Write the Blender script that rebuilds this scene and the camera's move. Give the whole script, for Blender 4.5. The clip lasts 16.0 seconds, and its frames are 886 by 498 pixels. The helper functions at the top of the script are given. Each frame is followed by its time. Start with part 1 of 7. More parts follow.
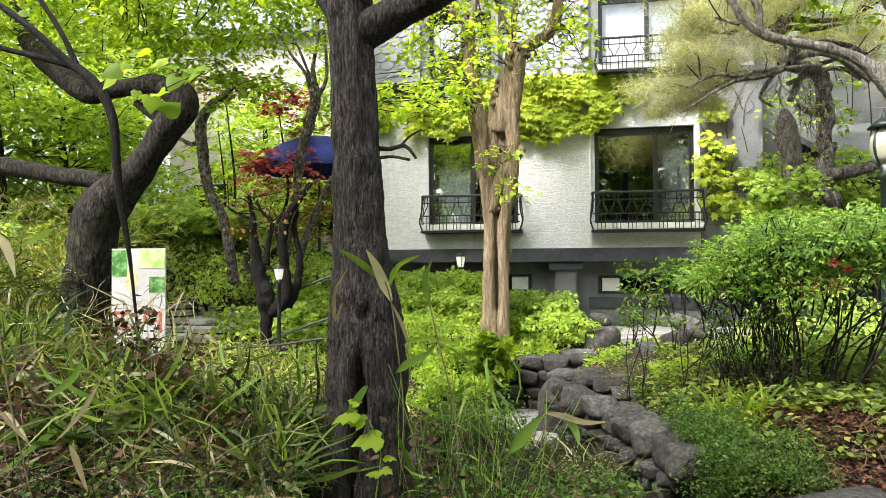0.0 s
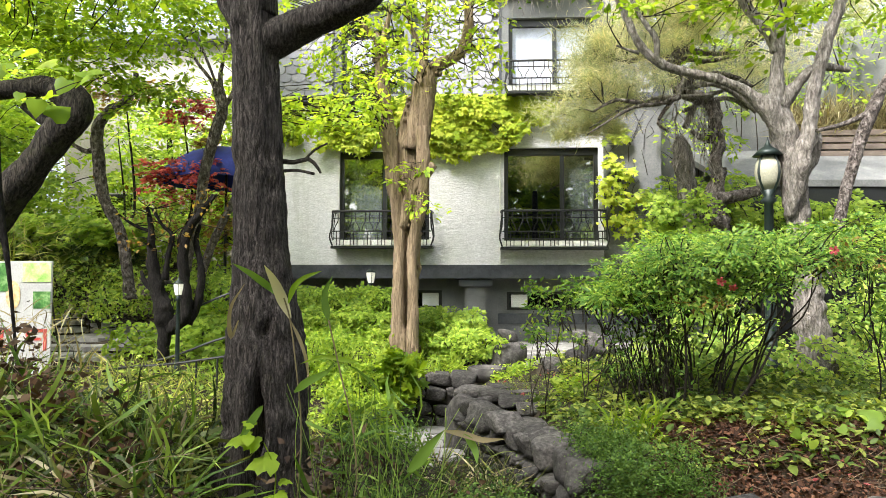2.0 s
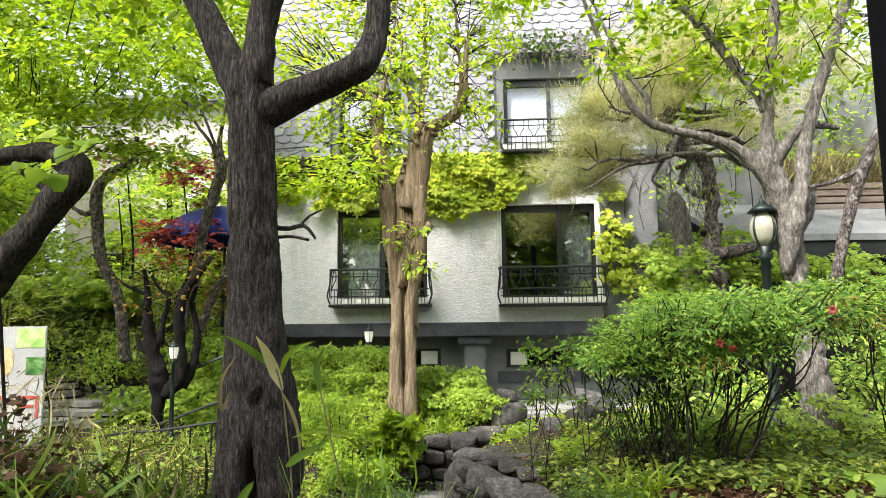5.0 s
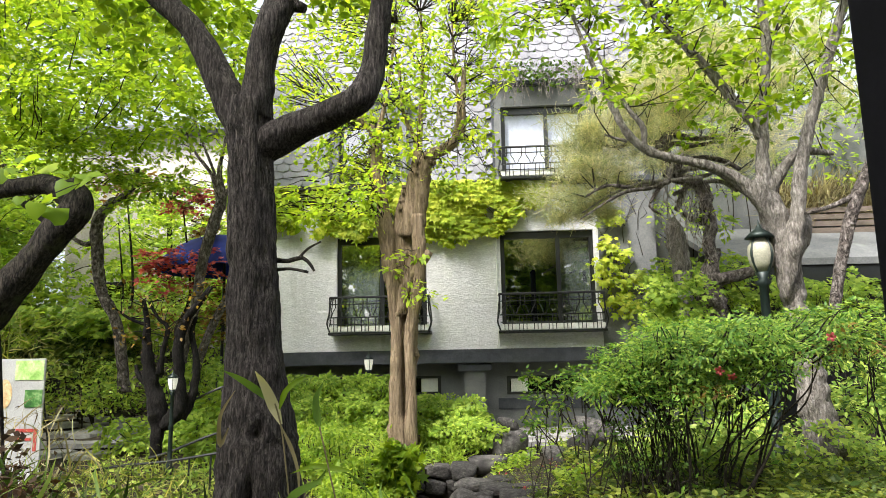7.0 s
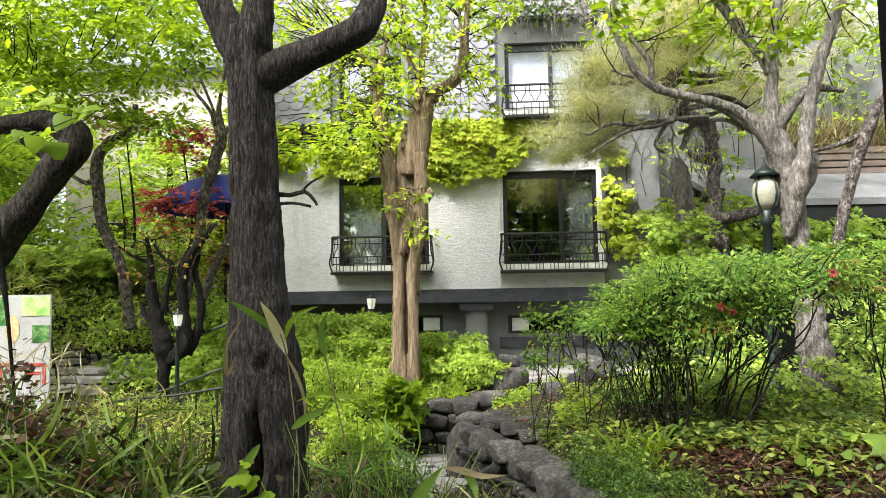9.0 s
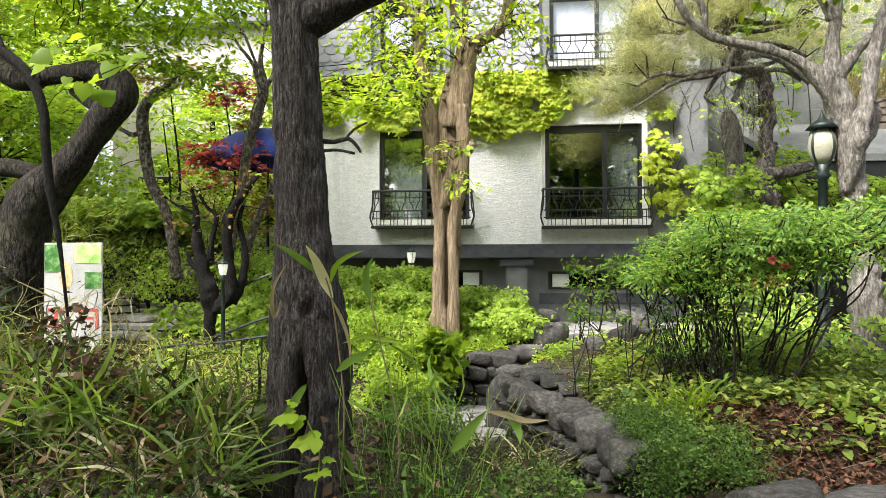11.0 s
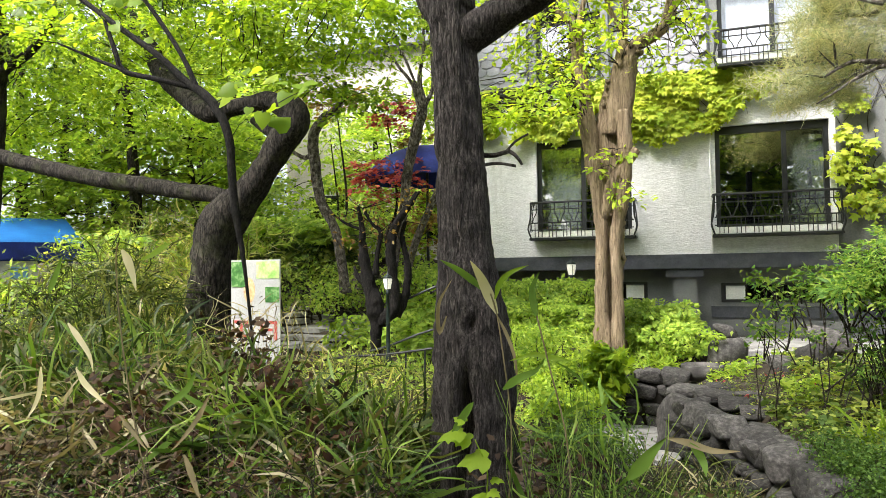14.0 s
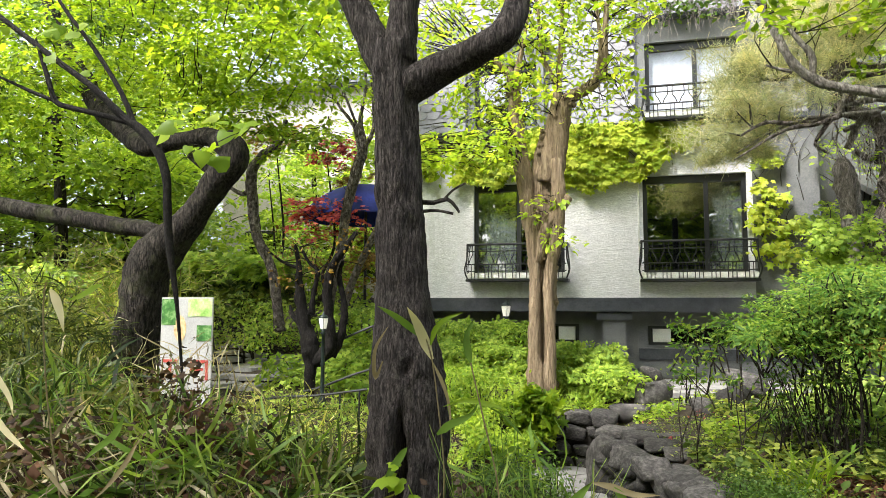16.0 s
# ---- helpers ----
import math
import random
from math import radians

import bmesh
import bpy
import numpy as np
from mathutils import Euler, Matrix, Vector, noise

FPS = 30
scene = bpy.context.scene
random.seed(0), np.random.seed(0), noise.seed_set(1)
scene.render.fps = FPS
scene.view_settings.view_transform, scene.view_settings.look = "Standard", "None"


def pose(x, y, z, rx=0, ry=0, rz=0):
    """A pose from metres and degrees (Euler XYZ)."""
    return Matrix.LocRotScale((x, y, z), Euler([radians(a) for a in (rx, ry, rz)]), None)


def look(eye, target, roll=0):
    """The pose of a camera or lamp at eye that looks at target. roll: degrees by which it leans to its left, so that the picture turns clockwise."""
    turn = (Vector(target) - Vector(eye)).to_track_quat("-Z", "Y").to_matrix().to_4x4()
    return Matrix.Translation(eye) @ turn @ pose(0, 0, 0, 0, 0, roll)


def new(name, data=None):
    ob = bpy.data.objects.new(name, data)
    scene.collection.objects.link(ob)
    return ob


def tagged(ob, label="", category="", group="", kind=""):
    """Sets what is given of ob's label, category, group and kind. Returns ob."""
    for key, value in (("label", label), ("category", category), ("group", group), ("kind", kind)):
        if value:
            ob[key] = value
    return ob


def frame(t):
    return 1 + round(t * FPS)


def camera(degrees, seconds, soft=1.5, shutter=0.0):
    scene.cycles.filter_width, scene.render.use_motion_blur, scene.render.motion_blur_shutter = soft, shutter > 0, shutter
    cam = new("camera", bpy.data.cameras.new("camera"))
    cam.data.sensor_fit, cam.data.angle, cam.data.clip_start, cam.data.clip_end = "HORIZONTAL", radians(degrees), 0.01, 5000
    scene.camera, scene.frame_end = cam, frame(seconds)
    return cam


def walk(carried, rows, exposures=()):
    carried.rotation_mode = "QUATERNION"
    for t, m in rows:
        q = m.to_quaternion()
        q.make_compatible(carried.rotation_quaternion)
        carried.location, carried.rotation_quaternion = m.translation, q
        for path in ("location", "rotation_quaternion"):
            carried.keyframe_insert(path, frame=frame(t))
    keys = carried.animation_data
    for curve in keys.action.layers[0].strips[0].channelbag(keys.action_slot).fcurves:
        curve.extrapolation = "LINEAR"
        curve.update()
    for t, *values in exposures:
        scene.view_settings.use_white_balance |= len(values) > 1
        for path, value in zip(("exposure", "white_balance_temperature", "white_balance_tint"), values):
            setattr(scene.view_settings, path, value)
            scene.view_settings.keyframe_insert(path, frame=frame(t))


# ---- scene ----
cam = camera(65.9, 16.0, soft=0.8)
ROWS = [
    (0, 0, -0, 1.6, 10.59, 1.301, 0.281),
    (0.5, 0.022, -0.0015, 1.599, 8.544, 1.647, 0.017),
    (1, 0.0448, -0.0086, 1.593, 5.974, 2.125, -0.589),
    (1.5, 0.0539, 0.0184, 1.6, 3.86, 2.348, -0.208),
    (2, 0.0615, 0.0372, 1.606, 3.434, 2.604, -0.098),
    (2.5, 0.0645, 0.0507, 1.614, 3.56, 3.333, -0.665),
    (3, 0.0735, 0.0438, 1.623, 3.717, 3.75, -0.424),
    (3.5, 0.0856, 0.0439, 1.64, 3.548, 4.206, 0.235),
    (4, 0.0853, 0.0488, 1.667, 3.219, 5.291, 0.225),
    (4.5, 0.0904, 0.0492, 1.678, 3.378, 6.19, 0.376),
    (7, 0.1103, 0.018, 1.731, 3.56, 9.029, 1.049),
    (7.5, 0.1096, 0.0093, 1.728, 3.754, 8.251, 1.097),
    (8, 0.1085, 0.0109, 1.716, 3.566, 6.89, 0.891),
    (10.5, 0.0594, 0.0894, 1.609, 4.829, 1.413, 0.074),
    (11, 0.0496, 0.0821, 1.604, 6.783, 0.907, 0.12),
    (11.5, 0.0296, 0.089, 1.609, 9.373, 0.964, 0.377),
    (12, 0.0203, 0.1065, 1.611, 11.04, 1.114, 0.506),
    (12.5, 0.0144, 0.1066, 1.614, 13.23, 1.453, 0.411),
    (13, -0, 0.1434, 1.607, 15.46, 1.335, 0.141),
    (13.5, -0.0104, 0.1549, 1.612, 17.56, 1.414, 0.178),
    (14, -0.019, 0.1653, 1.623, 19.79, 1.966, 0.713),
    (14.5, -0.0251, 0.1367, 1.627, 20.42, 3.302, 0.577),
    (15, -0.0188, 0.1083, 1.646, 19.38, 4.189, 0.498),
    (15.5, -0.0192, 0.0869, 1.665, 17.04, 4.822, 0.156),
    (16, 0.0089, 0.068, 1.673, 14.46, 5.008, -0.155),
]
walk(cam, [(t, pose(x, y, z, 90 + pitch, roll, yaw)) for t, x, y, z, yaw, pitch, roll in ROWS],
     [(0, 2.02), (2.5, 1.99), (4.0, 1.9), (5.5, 1.76), (7.0, 1.66), (8.5, 1.74), (10.5, 1.94), (13.5, 1.94), (14.5, 1.9), (16.0, 1.86)])

# ---- world and sun ----
SUN_EL, SUN_AZ = 52, 215   # degrees: height, and compass angle from +y clockwise
world = bpy.data.worlds.new("sky")
scene.world = world
world.use_nodes = True
wn = world.node_tree
sky = wn.nodes.new("ShaderNodeTexSky")
sky.sky_type, sky.sun_disc = "NISHITA", False
sky.sun_elevation, sky.sun_rotation = radians(SUN_EL), radians(SUN_AZ)
sky.air_density, sky.dust_density, sky.ozone_density = 1.0, 5.0, 1.0
hazy = wn.nodes.new("ShaderNodeHueSaturation")
hazy.inputs["Saturation"].default_value = 0.4
wn.links.new(sky.outputs[0], hazy.inputs["Color"])
wn.links.new(hazy.outputs[0], wn.nodes["Background"].inputs[0])
wn.nodes["Background"].inputs[1].default_value = 0.15
sun_data = bpy.data.lights.new("sun", "SUN")
sun_data.energy, sun_data.angle, sun_data.color = 2.2, radians(14), (1.0, 0.97, 0.92)
sun = new("sun", sun_data)
sa, se = radians(SUN_AZ), radians(SUN_EL)
sun.matrix_world = look((math.sin(sa) * math.cos(se) * 40, math.cos(sa) * math.cos(se) * 40, math.sin(se) * 40), (0, 0, 0))

# ---- materials ----
def nodes_of(name):
    m = bpy.data.materials.new(name)
    m.use_nodes = True
    nt = m.node_tree
    return m, nt, nt.nodes["Principled BSDF"]


def ramp_of(nt, fac, stops):
    r = nt.nodes.new("ShaderNodeValToRGB")
    while len(r.color_ramp.elements) < len(stops):
        r.color_ramp.elements.new(0.5)
    for e, (p, c) in zip(r.color_ramp.elements, stops):
        e.position, e.color = p, (*c, 1)
    nt.links.new(fac, r.inputs[0])
    return r.outputs[0]


def noise_of(nt, scale, detail=4, rough=0.6, stretch=(1, 1, 1)):
    tc = nt.nodes.new("ShaderNodeTexCoord")
    mp = nt.nodes.new("ShaderNodeMapping")
    mp.inputs["Scale"].default_value = stretch
    nz = nt.nodes.new("ShaderNodeTexNoise")
    nz.inputs["Scale"].default_value, nz.inputs["Detail"].default_value, nz.inputs["Roughness"].default_value = scale, detail, rough
    nt.links.new(tc.outputs["Object"], mp.inputs[0])
    nt.links.new(mp.outputs[0], nz.inputs["Vector"])
    return nz.outputs[0]


def mixed(nt, a, b, fac, blend="MIX"):
    mx = nt.nodes.new("ShaderNodeMix")
    mx.data_type, mx.blend_type = "RGBA", blend
    for sock, val in ((mx.inputs[6], a), (mx.inputs[7], b), (mx.inputs[0], fac)):
        if hasattr(val, "links"):
            nt.links.new(val, sock)
        else:
            sock.default_value = val if isinstance(val, float) else (*val, 1)
    return mx.outputs[2]


def bumped(nt, bsdf, height, strength, distance):
    b = nt.nodes.new("ShaderNodeBump")
    b.inputs["Strength"].default_value, b.inputs["Distance"].default_value = strength, distance
    nt.links.new(height, b.inputs["Height"])
    nt.links.new(b.outputs[0], bsdf.inputs["Normal"])


def surface(name, lo, mid, hi, scale=3.0, fine=40.0, rough=0.8, bump=0.4, depth=0.01, stretch=(1, 1, 1), metal=0.0, vary=0.0, stain=None, spec=0.3):
    """Coarse blotches in three tones, fine grain over them, relief from both."""
    m, nt, b = nodes_of(name)
    n1 = noise_of(nt, scale, 5, 0.65, stretch)
    n2 = noise_of(nt, fine, 3, 0.7, stretch)
    col = ramp_of(nt, n1, ((0.32, lo), (0.5, mid), (0.68, hi)))
    grain = ramp_of(nt, n2, ((0.3, (0.72,) * 3), (0.7, (1.18,) * 3)))
    col = mixed(nt, col, grain, 0.8, "MULTIPLY")
    if vary:
        info = nt.nodes.new("ShaderNodeObjectInfo")
        col = mixed(nt, col, ramp_of(nt, info.outputs["Random"], ((0, (1 - vary,) * 3), (1, (1 + vary,) * 3))), 1.0, "MULTIPLY")
    if stain:
        n3 = noise_of(nt, stain[1], 6, 0.7, stain[2])
        f = ramp_of(nt, n3, ((stain[3], (0, 0, 0)), (stain[3] + 0.16, (1, 1, 1))))
        col = mixed(nt, col, stain[0], f)
    nt.links.new(col, b.inputs["Base Color"])
    b.inputs["Roughness"].default_value, b.inputs["Metallic"].default_value = rough, metal
    b.inputs["Specular IOR Level"].default_value = spec
    h = mixed(nt, n1, n2, 0.5)
    bumped(nt, b, h, bump, depth)
    return m


def bark(name, lo, mid, hi, scale, stretch, depth, moss=None, cracks=0.9, wide=0.1):
    m, nt, b = nodes_of(name)
    n1 = noise_of(nt, scale * 2.4, 8, 0.75, stretch)
    n0 = noise_of(nt, scale * 0.5, 3, 0.6, stretch)
    n2 = noise_of(nt, scale * 0.25, 4, 0.6)
    vo = nt.nodes.new("ShaderNodeTexVoronoi")
    vo.feature = "DISTANCE_TO_EDGE"
    vo.inputs["Scale"].default_value = scale
    tc, mp = nt.nodes.new("ShaderNodeTexCoord"), nt.nodes.new("ShaderNodeMapping")
    mp.inputs["Scale"].default_value = stretch
    wob = nt.nodes.new("ShaderNodeVectorMath")
    wob.operation = "ADD"
    nt.links.new(tc.outputs["Object"], mp.inputs[0])
    nt.links.new(mp.outputs[0], wob.inputs[0])
    nt.links.new(n0, wob.inputs[1])
    nt.links.new(wob.outputs[0], vo.inputs["Vector"])
    crack = ramp_of(nt, vo.outputs["Distance"], ((0.0, (0.12,) * 3), (0.12, (1,) * 3)))
    col = mixed(nt, ramp_of(nt, n1, ((0.5 - wide, lo), (0.5, mid), (0.5 + wide, hi))), crack, cracks, "MULTIPLY")
    if moss:
        col = mixed(nt, col, moss, ramp_of(nt, n2, ((0.52, (0, 0, 0)), (0.7, (0.8,) * 3))))
    nt.links.new(col, b.inputs["Base Color"])
    b.inputs["Roughness"].default_value = 0.9
    b.inputs["Specular IOR Level"].default_value = 0.2
    bumped(nt, b, mixed(nt, n1, crack, min(0.6, cracks * 0.7)), 1.0, depth)
    return m


def leafy(name, c0, c1, c2, through_light=0.45, rough=0.45):
    """Leaf: tone by leaf and by patch, with light passing through."""
    c0, c1, c2 = [(r * 0.87, g * 0.77, bl * 0.95) if g > r else (r * 0.8, g * 0.8, bl * 0.8) for r, g, bl in (c0, c1, c2)]
    m, nt, b = nodes_of(name)
    geo = nt.nodes.new("ShaderNodeNewGeometry")
    col = ramp_of(nt, geo.outputs["Random Per Island"], ((0.05, c0), (0.5, c1), (0.95, c2)))
    n = noise_of(nt, 1.3, 3)
    col = mixed(nt, col, ramp_of(nt, n, ((0.3, (0.6, 0.66, 0.6)), (0.7, (1.3, 1.24, 1.1)))), 0.85, "MULTIPLY")
    nt.links.new(col, b.inputs["Base Color"])
    b.inputs["Roughness"].default_value = rough
    b.inputs["Specular IOR Level"].default_value = 0.22
    tr = nt.nodes.new("ShaderNodeBsdfTranslucent")
    nt.links.new(mixed(nt, col, (1.35, 1.3, 0.55), 1.0, "MULTIPLY"), tr.inputs[0])
    mx = nt.nodes.new("ShaderNodeMixShader")
    mx.inputs[0].default_value = through_light
    nt.links.new(b.outputs[0], mx.inputs[1])
    nt.links.new(tr.outputs[0], mx.inputs[2])
    nt.links.new(mx.outputs[0], nt.nodes["Material Output"].inputs[0])
    return m


def plain(name, colour, rough=0.5, metal=0.0, spec=0.5, grain=0.12):
    lo, hi = [c * (1 - grain) for c in colour], [c * (1 + grain) for c in colour]
    return surface(name, lo, colour, hi, 6.0, 60.0, rough, 0.12, 0.003, metal=metal, spec=spec)


def glassy(name, tint, gloss=1.5):
    m, nt, b = nodes_of(name)
    tr, gl, fr, mx = (nt.nodes.new(k) for k in ("ShaderNodeBsdfTransparent", "ShaderNodeBsdfGlossy", "ShaderNodeFresnel", "ShaderNodeMixShader"))
    tr.inputs[0].default_value = (*tint, 1)
    gl.inputs["Roughness"].default_value = 0.015
    fr.inputs[0].default_value = gloss
    nt.links.new(fr.outputs[0], mx.inputs[0])
    nt.links.new(tr.outputs[0], mx.inputs[1])
    nt.links.new(gl.outputs[0], mx.inputs[2])
    nt.links.new(mx.outputs[0], nt.nodes["Material Output"].inputs[0])
    return m


M_SOIL = surface("soil", (0.014, 0.0105, 0.007), (0.0322, 0.0238, 0.0161), (0.056, 0.042, 0.028), 2.5, 30, 0.95, 0.8, 0.03)
M_CORE = surface("dark_core", (0.0084, 0.007, 0.0056), (0.0154, 0.0126, 0.0098), (0.0245, 0.021, 0.0168), 4, 30, 0.95, 0.6, 0.02)
M_STUCCO = surface("stucco", (0.62, 0.615, 0.635), (0.72, 0.712, 0.735), (0.79, 0.783, 0.81), 7, 22, 0.9, 0.9, 0.03, (1, 1, 2.8), stain=((0.42, 0.42, 0.40), 0.8, (2.2, 1, 0.5), 0.58))
M_GREYWALL = surface("grey_render", (0.131, 0.139, 0.143), (0.164, 0.168, 0.172), (0.197, 0.201, 0.205), 3, 50, 0.9, 0.5, 0.008, stain=((0.13, 0.14, 0.13), 0.9, (2, 1, 0.5), 0.57))
M_ENDWALL = surface("end_render", (0.118, 0.123, 0.124), (0.149, 0.154, 0.154), (0.186, 0.189, 0.188), 2.5, 40, 0.9, 0.5, 0.012, stain=((0.24, 0.25, 0.235), 0.9, (2, 1, 0.5), 0.57))
M_BAND = surface("dark_band", (0.04, 0.044, 0.0544), (0.056, 0.0608, 0.072), (0.08, 0.084, 0.096), 4, 50, 0.7, 0.4, 0.006)
M_IRON = plain("black_iron", (0.0175, 0.0189, 0.0196), 0.45, 0.3)
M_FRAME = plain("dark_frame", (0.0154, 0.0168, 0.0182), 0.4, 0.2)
M_WHITE = plain("white_paint", (0.75, 0.75, 0.72), 0.6)
M_SLATE = surface("slate_shingle", (0.176, 0.176, 0.196), (0.243, 0.243, 0.266), (0.324, 0.324, 0.351), 3, 40, 0.75, 0.5, 0.006, vary=0.16)
M_CURTAIN = plain("curtain", (0.6, 0.62, 0.62), 0.9)
M_SHEER = plain("sheer_curtain", (0.86, 0.89, 0.97), 0.9)
# dark tone that stands in for the dimness of unlit rooms
M_ROOM = plain("dim_room", (0.12, 0.125, 0.12), 0.9)
M_GLASS = glassy("window_glass", (0.66, 0.71, 0.68), 3.3)
M_DARKGLASS = glassy("basement_glass", (0.35, 0.37, 0.36), 1.45)
M_CLEAR = glassy("clear_glass", (0.96, 0.97, 1.0), 1.45)
M_STONE = surface("field_stone", (0.023, 0.0215, 0.0207), (0.0521, 0.0483, 0.0461), (0.111, 0.104, 0.0979), 4, 26, 0.9, 0.6, 0.02, vary=0.45, stain=((0.15, 0.15, 0.12), 3.0, (1, 1, 1), 0.62))
M_PAVE = surface("paving_stone", (0.168, 0.165, 0.16), (0.245, 0.238, 0.23), (0.308, 0.301, 0.291), 3, 50, 0.85, 0.5, 0.008, vary=0.15)
M_BARK_A = bark("bark_dark", (0.0157, 0.0131, 0.0131), (0.0559, 0.0472, 0.0445), (0.123, 0.107, 0.102), 24, (1, 1, 0.13), 0.035, None, 0.75, 0.12)
M_BARK_B = bark("bark_tan", (0.096, 0.0704, 0.0464), (0.232, 0.172, 0.112), (0.368, 0.296, 0.208), 11, (1, 1, 0.1), 0.03, None, 0.4, 0.24)
M_BARK_C = bark("bark_brown", (0.0105, 0.00819, 0.00644), (0.0304, 0.0252, 0.0199), (0.0615, 0.0538, 0.0445), 13, (1, 1, 0.22), 0.05, (0.06, 0.065, 0.03))
M_BARK_H = bark("bark_pale", (0.076, 0.0646, 0.0551), (0.199, 0.179, 0.16), (0.437, 0.408, 0.38), 12, (1, 1, 0.3), 0.03, None, 0.45, 0.2)
M_BARK_G = bark("bark_gnarled", (0.0351, 0.0281, 0.0246), (0.127, 0.106, 0.0966), (0.295, 0.263, 0.245), 9, (1, 1, 0.6), 0.05, None, 0.6, 0.14)
M_BARK_D = bark("bark_black", (0.00405, 0.0036, 0.00315), (0.0108, 0.009, 0.00768), (0.0248, 0.0216, 0.0189), 26, (1, 1, 0.3), 0.008)
M_TWIG = bark("twig", (0.015, 0.012, 0.009), (0.0338, 0.027, 0.021), (0.0638, 0.0525, 0.0413), 30, (1, 1, 0.3), 0.006)
M_LEAF = leafy("leaf_green", (0.132, 0.263, 0.0169), (0.244, 0.423, 0.0282), (0.367, 0.545, 0.0451), 0.6)
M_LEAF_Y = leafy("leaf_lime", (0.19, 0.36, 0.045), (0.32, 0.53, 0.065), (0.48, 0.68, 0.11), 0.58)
M_LEAF_G = leafy("leaf_golden", (0.256, 0.465, 0.0347), (0.409, 0.634, 0.0544), (0.573, 0.77, 0.0891), 0.6)
M_SHRUB = leafy("leaf_shrub", (0.188, 0.364, 0.063), (0.331, 0.54, 0.0893), (0.518, 0.695, 0.137), 0.45)
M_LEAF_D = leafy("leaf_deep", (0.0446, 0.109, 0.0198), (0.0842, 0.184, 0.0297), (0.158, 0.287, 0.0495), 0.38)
M_IVY = leafy("leaf_ivy", (0.308, 0.49, 0.0399), (0.467, 0.638, 0.057), (0.616, 0.752, 0.0912), 0.4)
M_AZALEA = leafy("leaf_azalea", (0.0586, 0.171, 0.024), (0.144, 0.313, 0.036), (0.341, 0.505, 0.08), 0.42)
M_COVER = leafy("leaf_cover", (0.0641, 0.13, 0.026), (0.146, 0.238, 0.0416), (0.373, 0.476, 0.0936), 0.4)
M_RED = leafy("leaf_red_maple", (0.26, 0.03, 0.05), (0.46, 0.07, 0.1), (0.68, 0.18, 0.2))
M_BROWNLEAF = leafy("leaf_bronze", (0.16, 0.09, 0.03), (0.28, 0.17, 0.05), (0.36, 0.26, 0.08))
M_NEEDLE = leafy("pine_needle", (0.271, 0.38, 0.202), (0.514, 0.602, 0.377), (0.813, 0.838, 0.606), 0.55, 0.6)
M_BAMBOO = leafy("bamboo_blade", (0.0172, 0.0399, 0.00782), (0.0654, 0.111, 0.0204), (0.187, 0.232, 0.0586), 0.4)
M_REED = leafy("reed_blade", (0.0653, 0.143, 0.0238), (0.159, 0.31, 0.0434), (0.335, 0.509, 0.108), 0.45)
# lighter blade: sun on the bank put into colour; also yellowish slope grass
M_BANK = leafy("bank_blade", (0.135, 0.23, 0.0405), (0.324, 0.446, 0.081), (0.648, 0.675, 0.216), 0.45)
M_STRAW = leafy("dry_blade", (0.143, 0.11, 0.0666), (0.324, 0.276, 0.181), (0.59, 0.542, 0.4), 0.35, 0.7)
M_BLEACH = leafy("bleached_blade", (0.6, 0.54, 0.38), (0.7, 0.64, 0.47), (0.78, 0.72, 0.55), 0.35, 0.7)
M_DEAD = leafy("dead_leaf", (0.035, 0.018, 0.012), (0.095, 0.045, 0.03), (0.22, 0.11, 0.07), 0.15, 0.8)
M_DRY = leafy("withered_leaf", (0.0302, 0.0181, 0.0126), (0.0707, 0.0433, 0.0282), (0.131, 0.0854, 0.0554), 0.2, 0.8)
M_RUST = leafy("rust_leaf", (0.031, 0.0136, 0.00868), (0.0806, 0.0384, 0.0236), (0.174, 0.093, 0.0558), 0.25, 0.8)
M_FLOWER = leafy("flower_pink", (0.3, 0.05, 0.06), (0.4, 0.08, 0.1), (0.5, 0.15, 0.17), 0.3)
M_BLUE = surface("blue_canvas", (0.0072, 0.0176, 0.128), (0.0096, 0.024, 0.192), (0.016, 0.036, 0.256), 3, 60, 0.6, 0.2, 0.004)
M_BOARD = plain("sign_white", (0.396, 0.4, 0.396), 0.45)
M_GREENINK = surface("sign_green", (0.2, 0.4, 0.08), (0.4, 0.6, 0.2), (0.7, 0.82, 0.5), 7, 40, 0.45, 0.0, 0.001)
M_DEEPINK = surface("sign_deep_green", (0.02, 0.08, 0.02), (0.06, 0.18, 0.04), (0.3, 0.45, 0.2), 9, 40, 0.45, 0.0, 0.001)
M_REDINK = plain("sign_red", (0.42, 0.06, 0.05), 0.5)
M_TANINK = surface("sign_tan", (0.4, 0.25, 0.12), (0.6, 0.42, 0.22), (0.75, 0.62, 0.4), 12, 40, 0.45, 0.0, 0.001)
M_BLUEINK = plain("sign_blue", (0.12, 0.25, 0.5), 0.45)
M_POST = plain("lamp_green", (0.01, 0.019, 0.017), 0.45, 0.3)
M_OPAL = plain("opal_glass", (0.34, 0.33, 0.26), 0.25)
M_LIT = plain("lit_opal", (0.9, 0.88, 0.8), 0.4)
lit = M_LIT.node_tree.nodes["Principled BSDF"]
lit.inputs["Emission Color"].default_value, lit.inputs["Emission Strength"].default_value = (1.0, 0.95, 0.82, 1), 0.12
M_PINK = surface("pale_render", (0.384, 0.347, 0.322), (0.434, 0.397, 0.372), (0.484, 0.446, 0.422), 1, 20, 0.9, 0.2, 0.01)
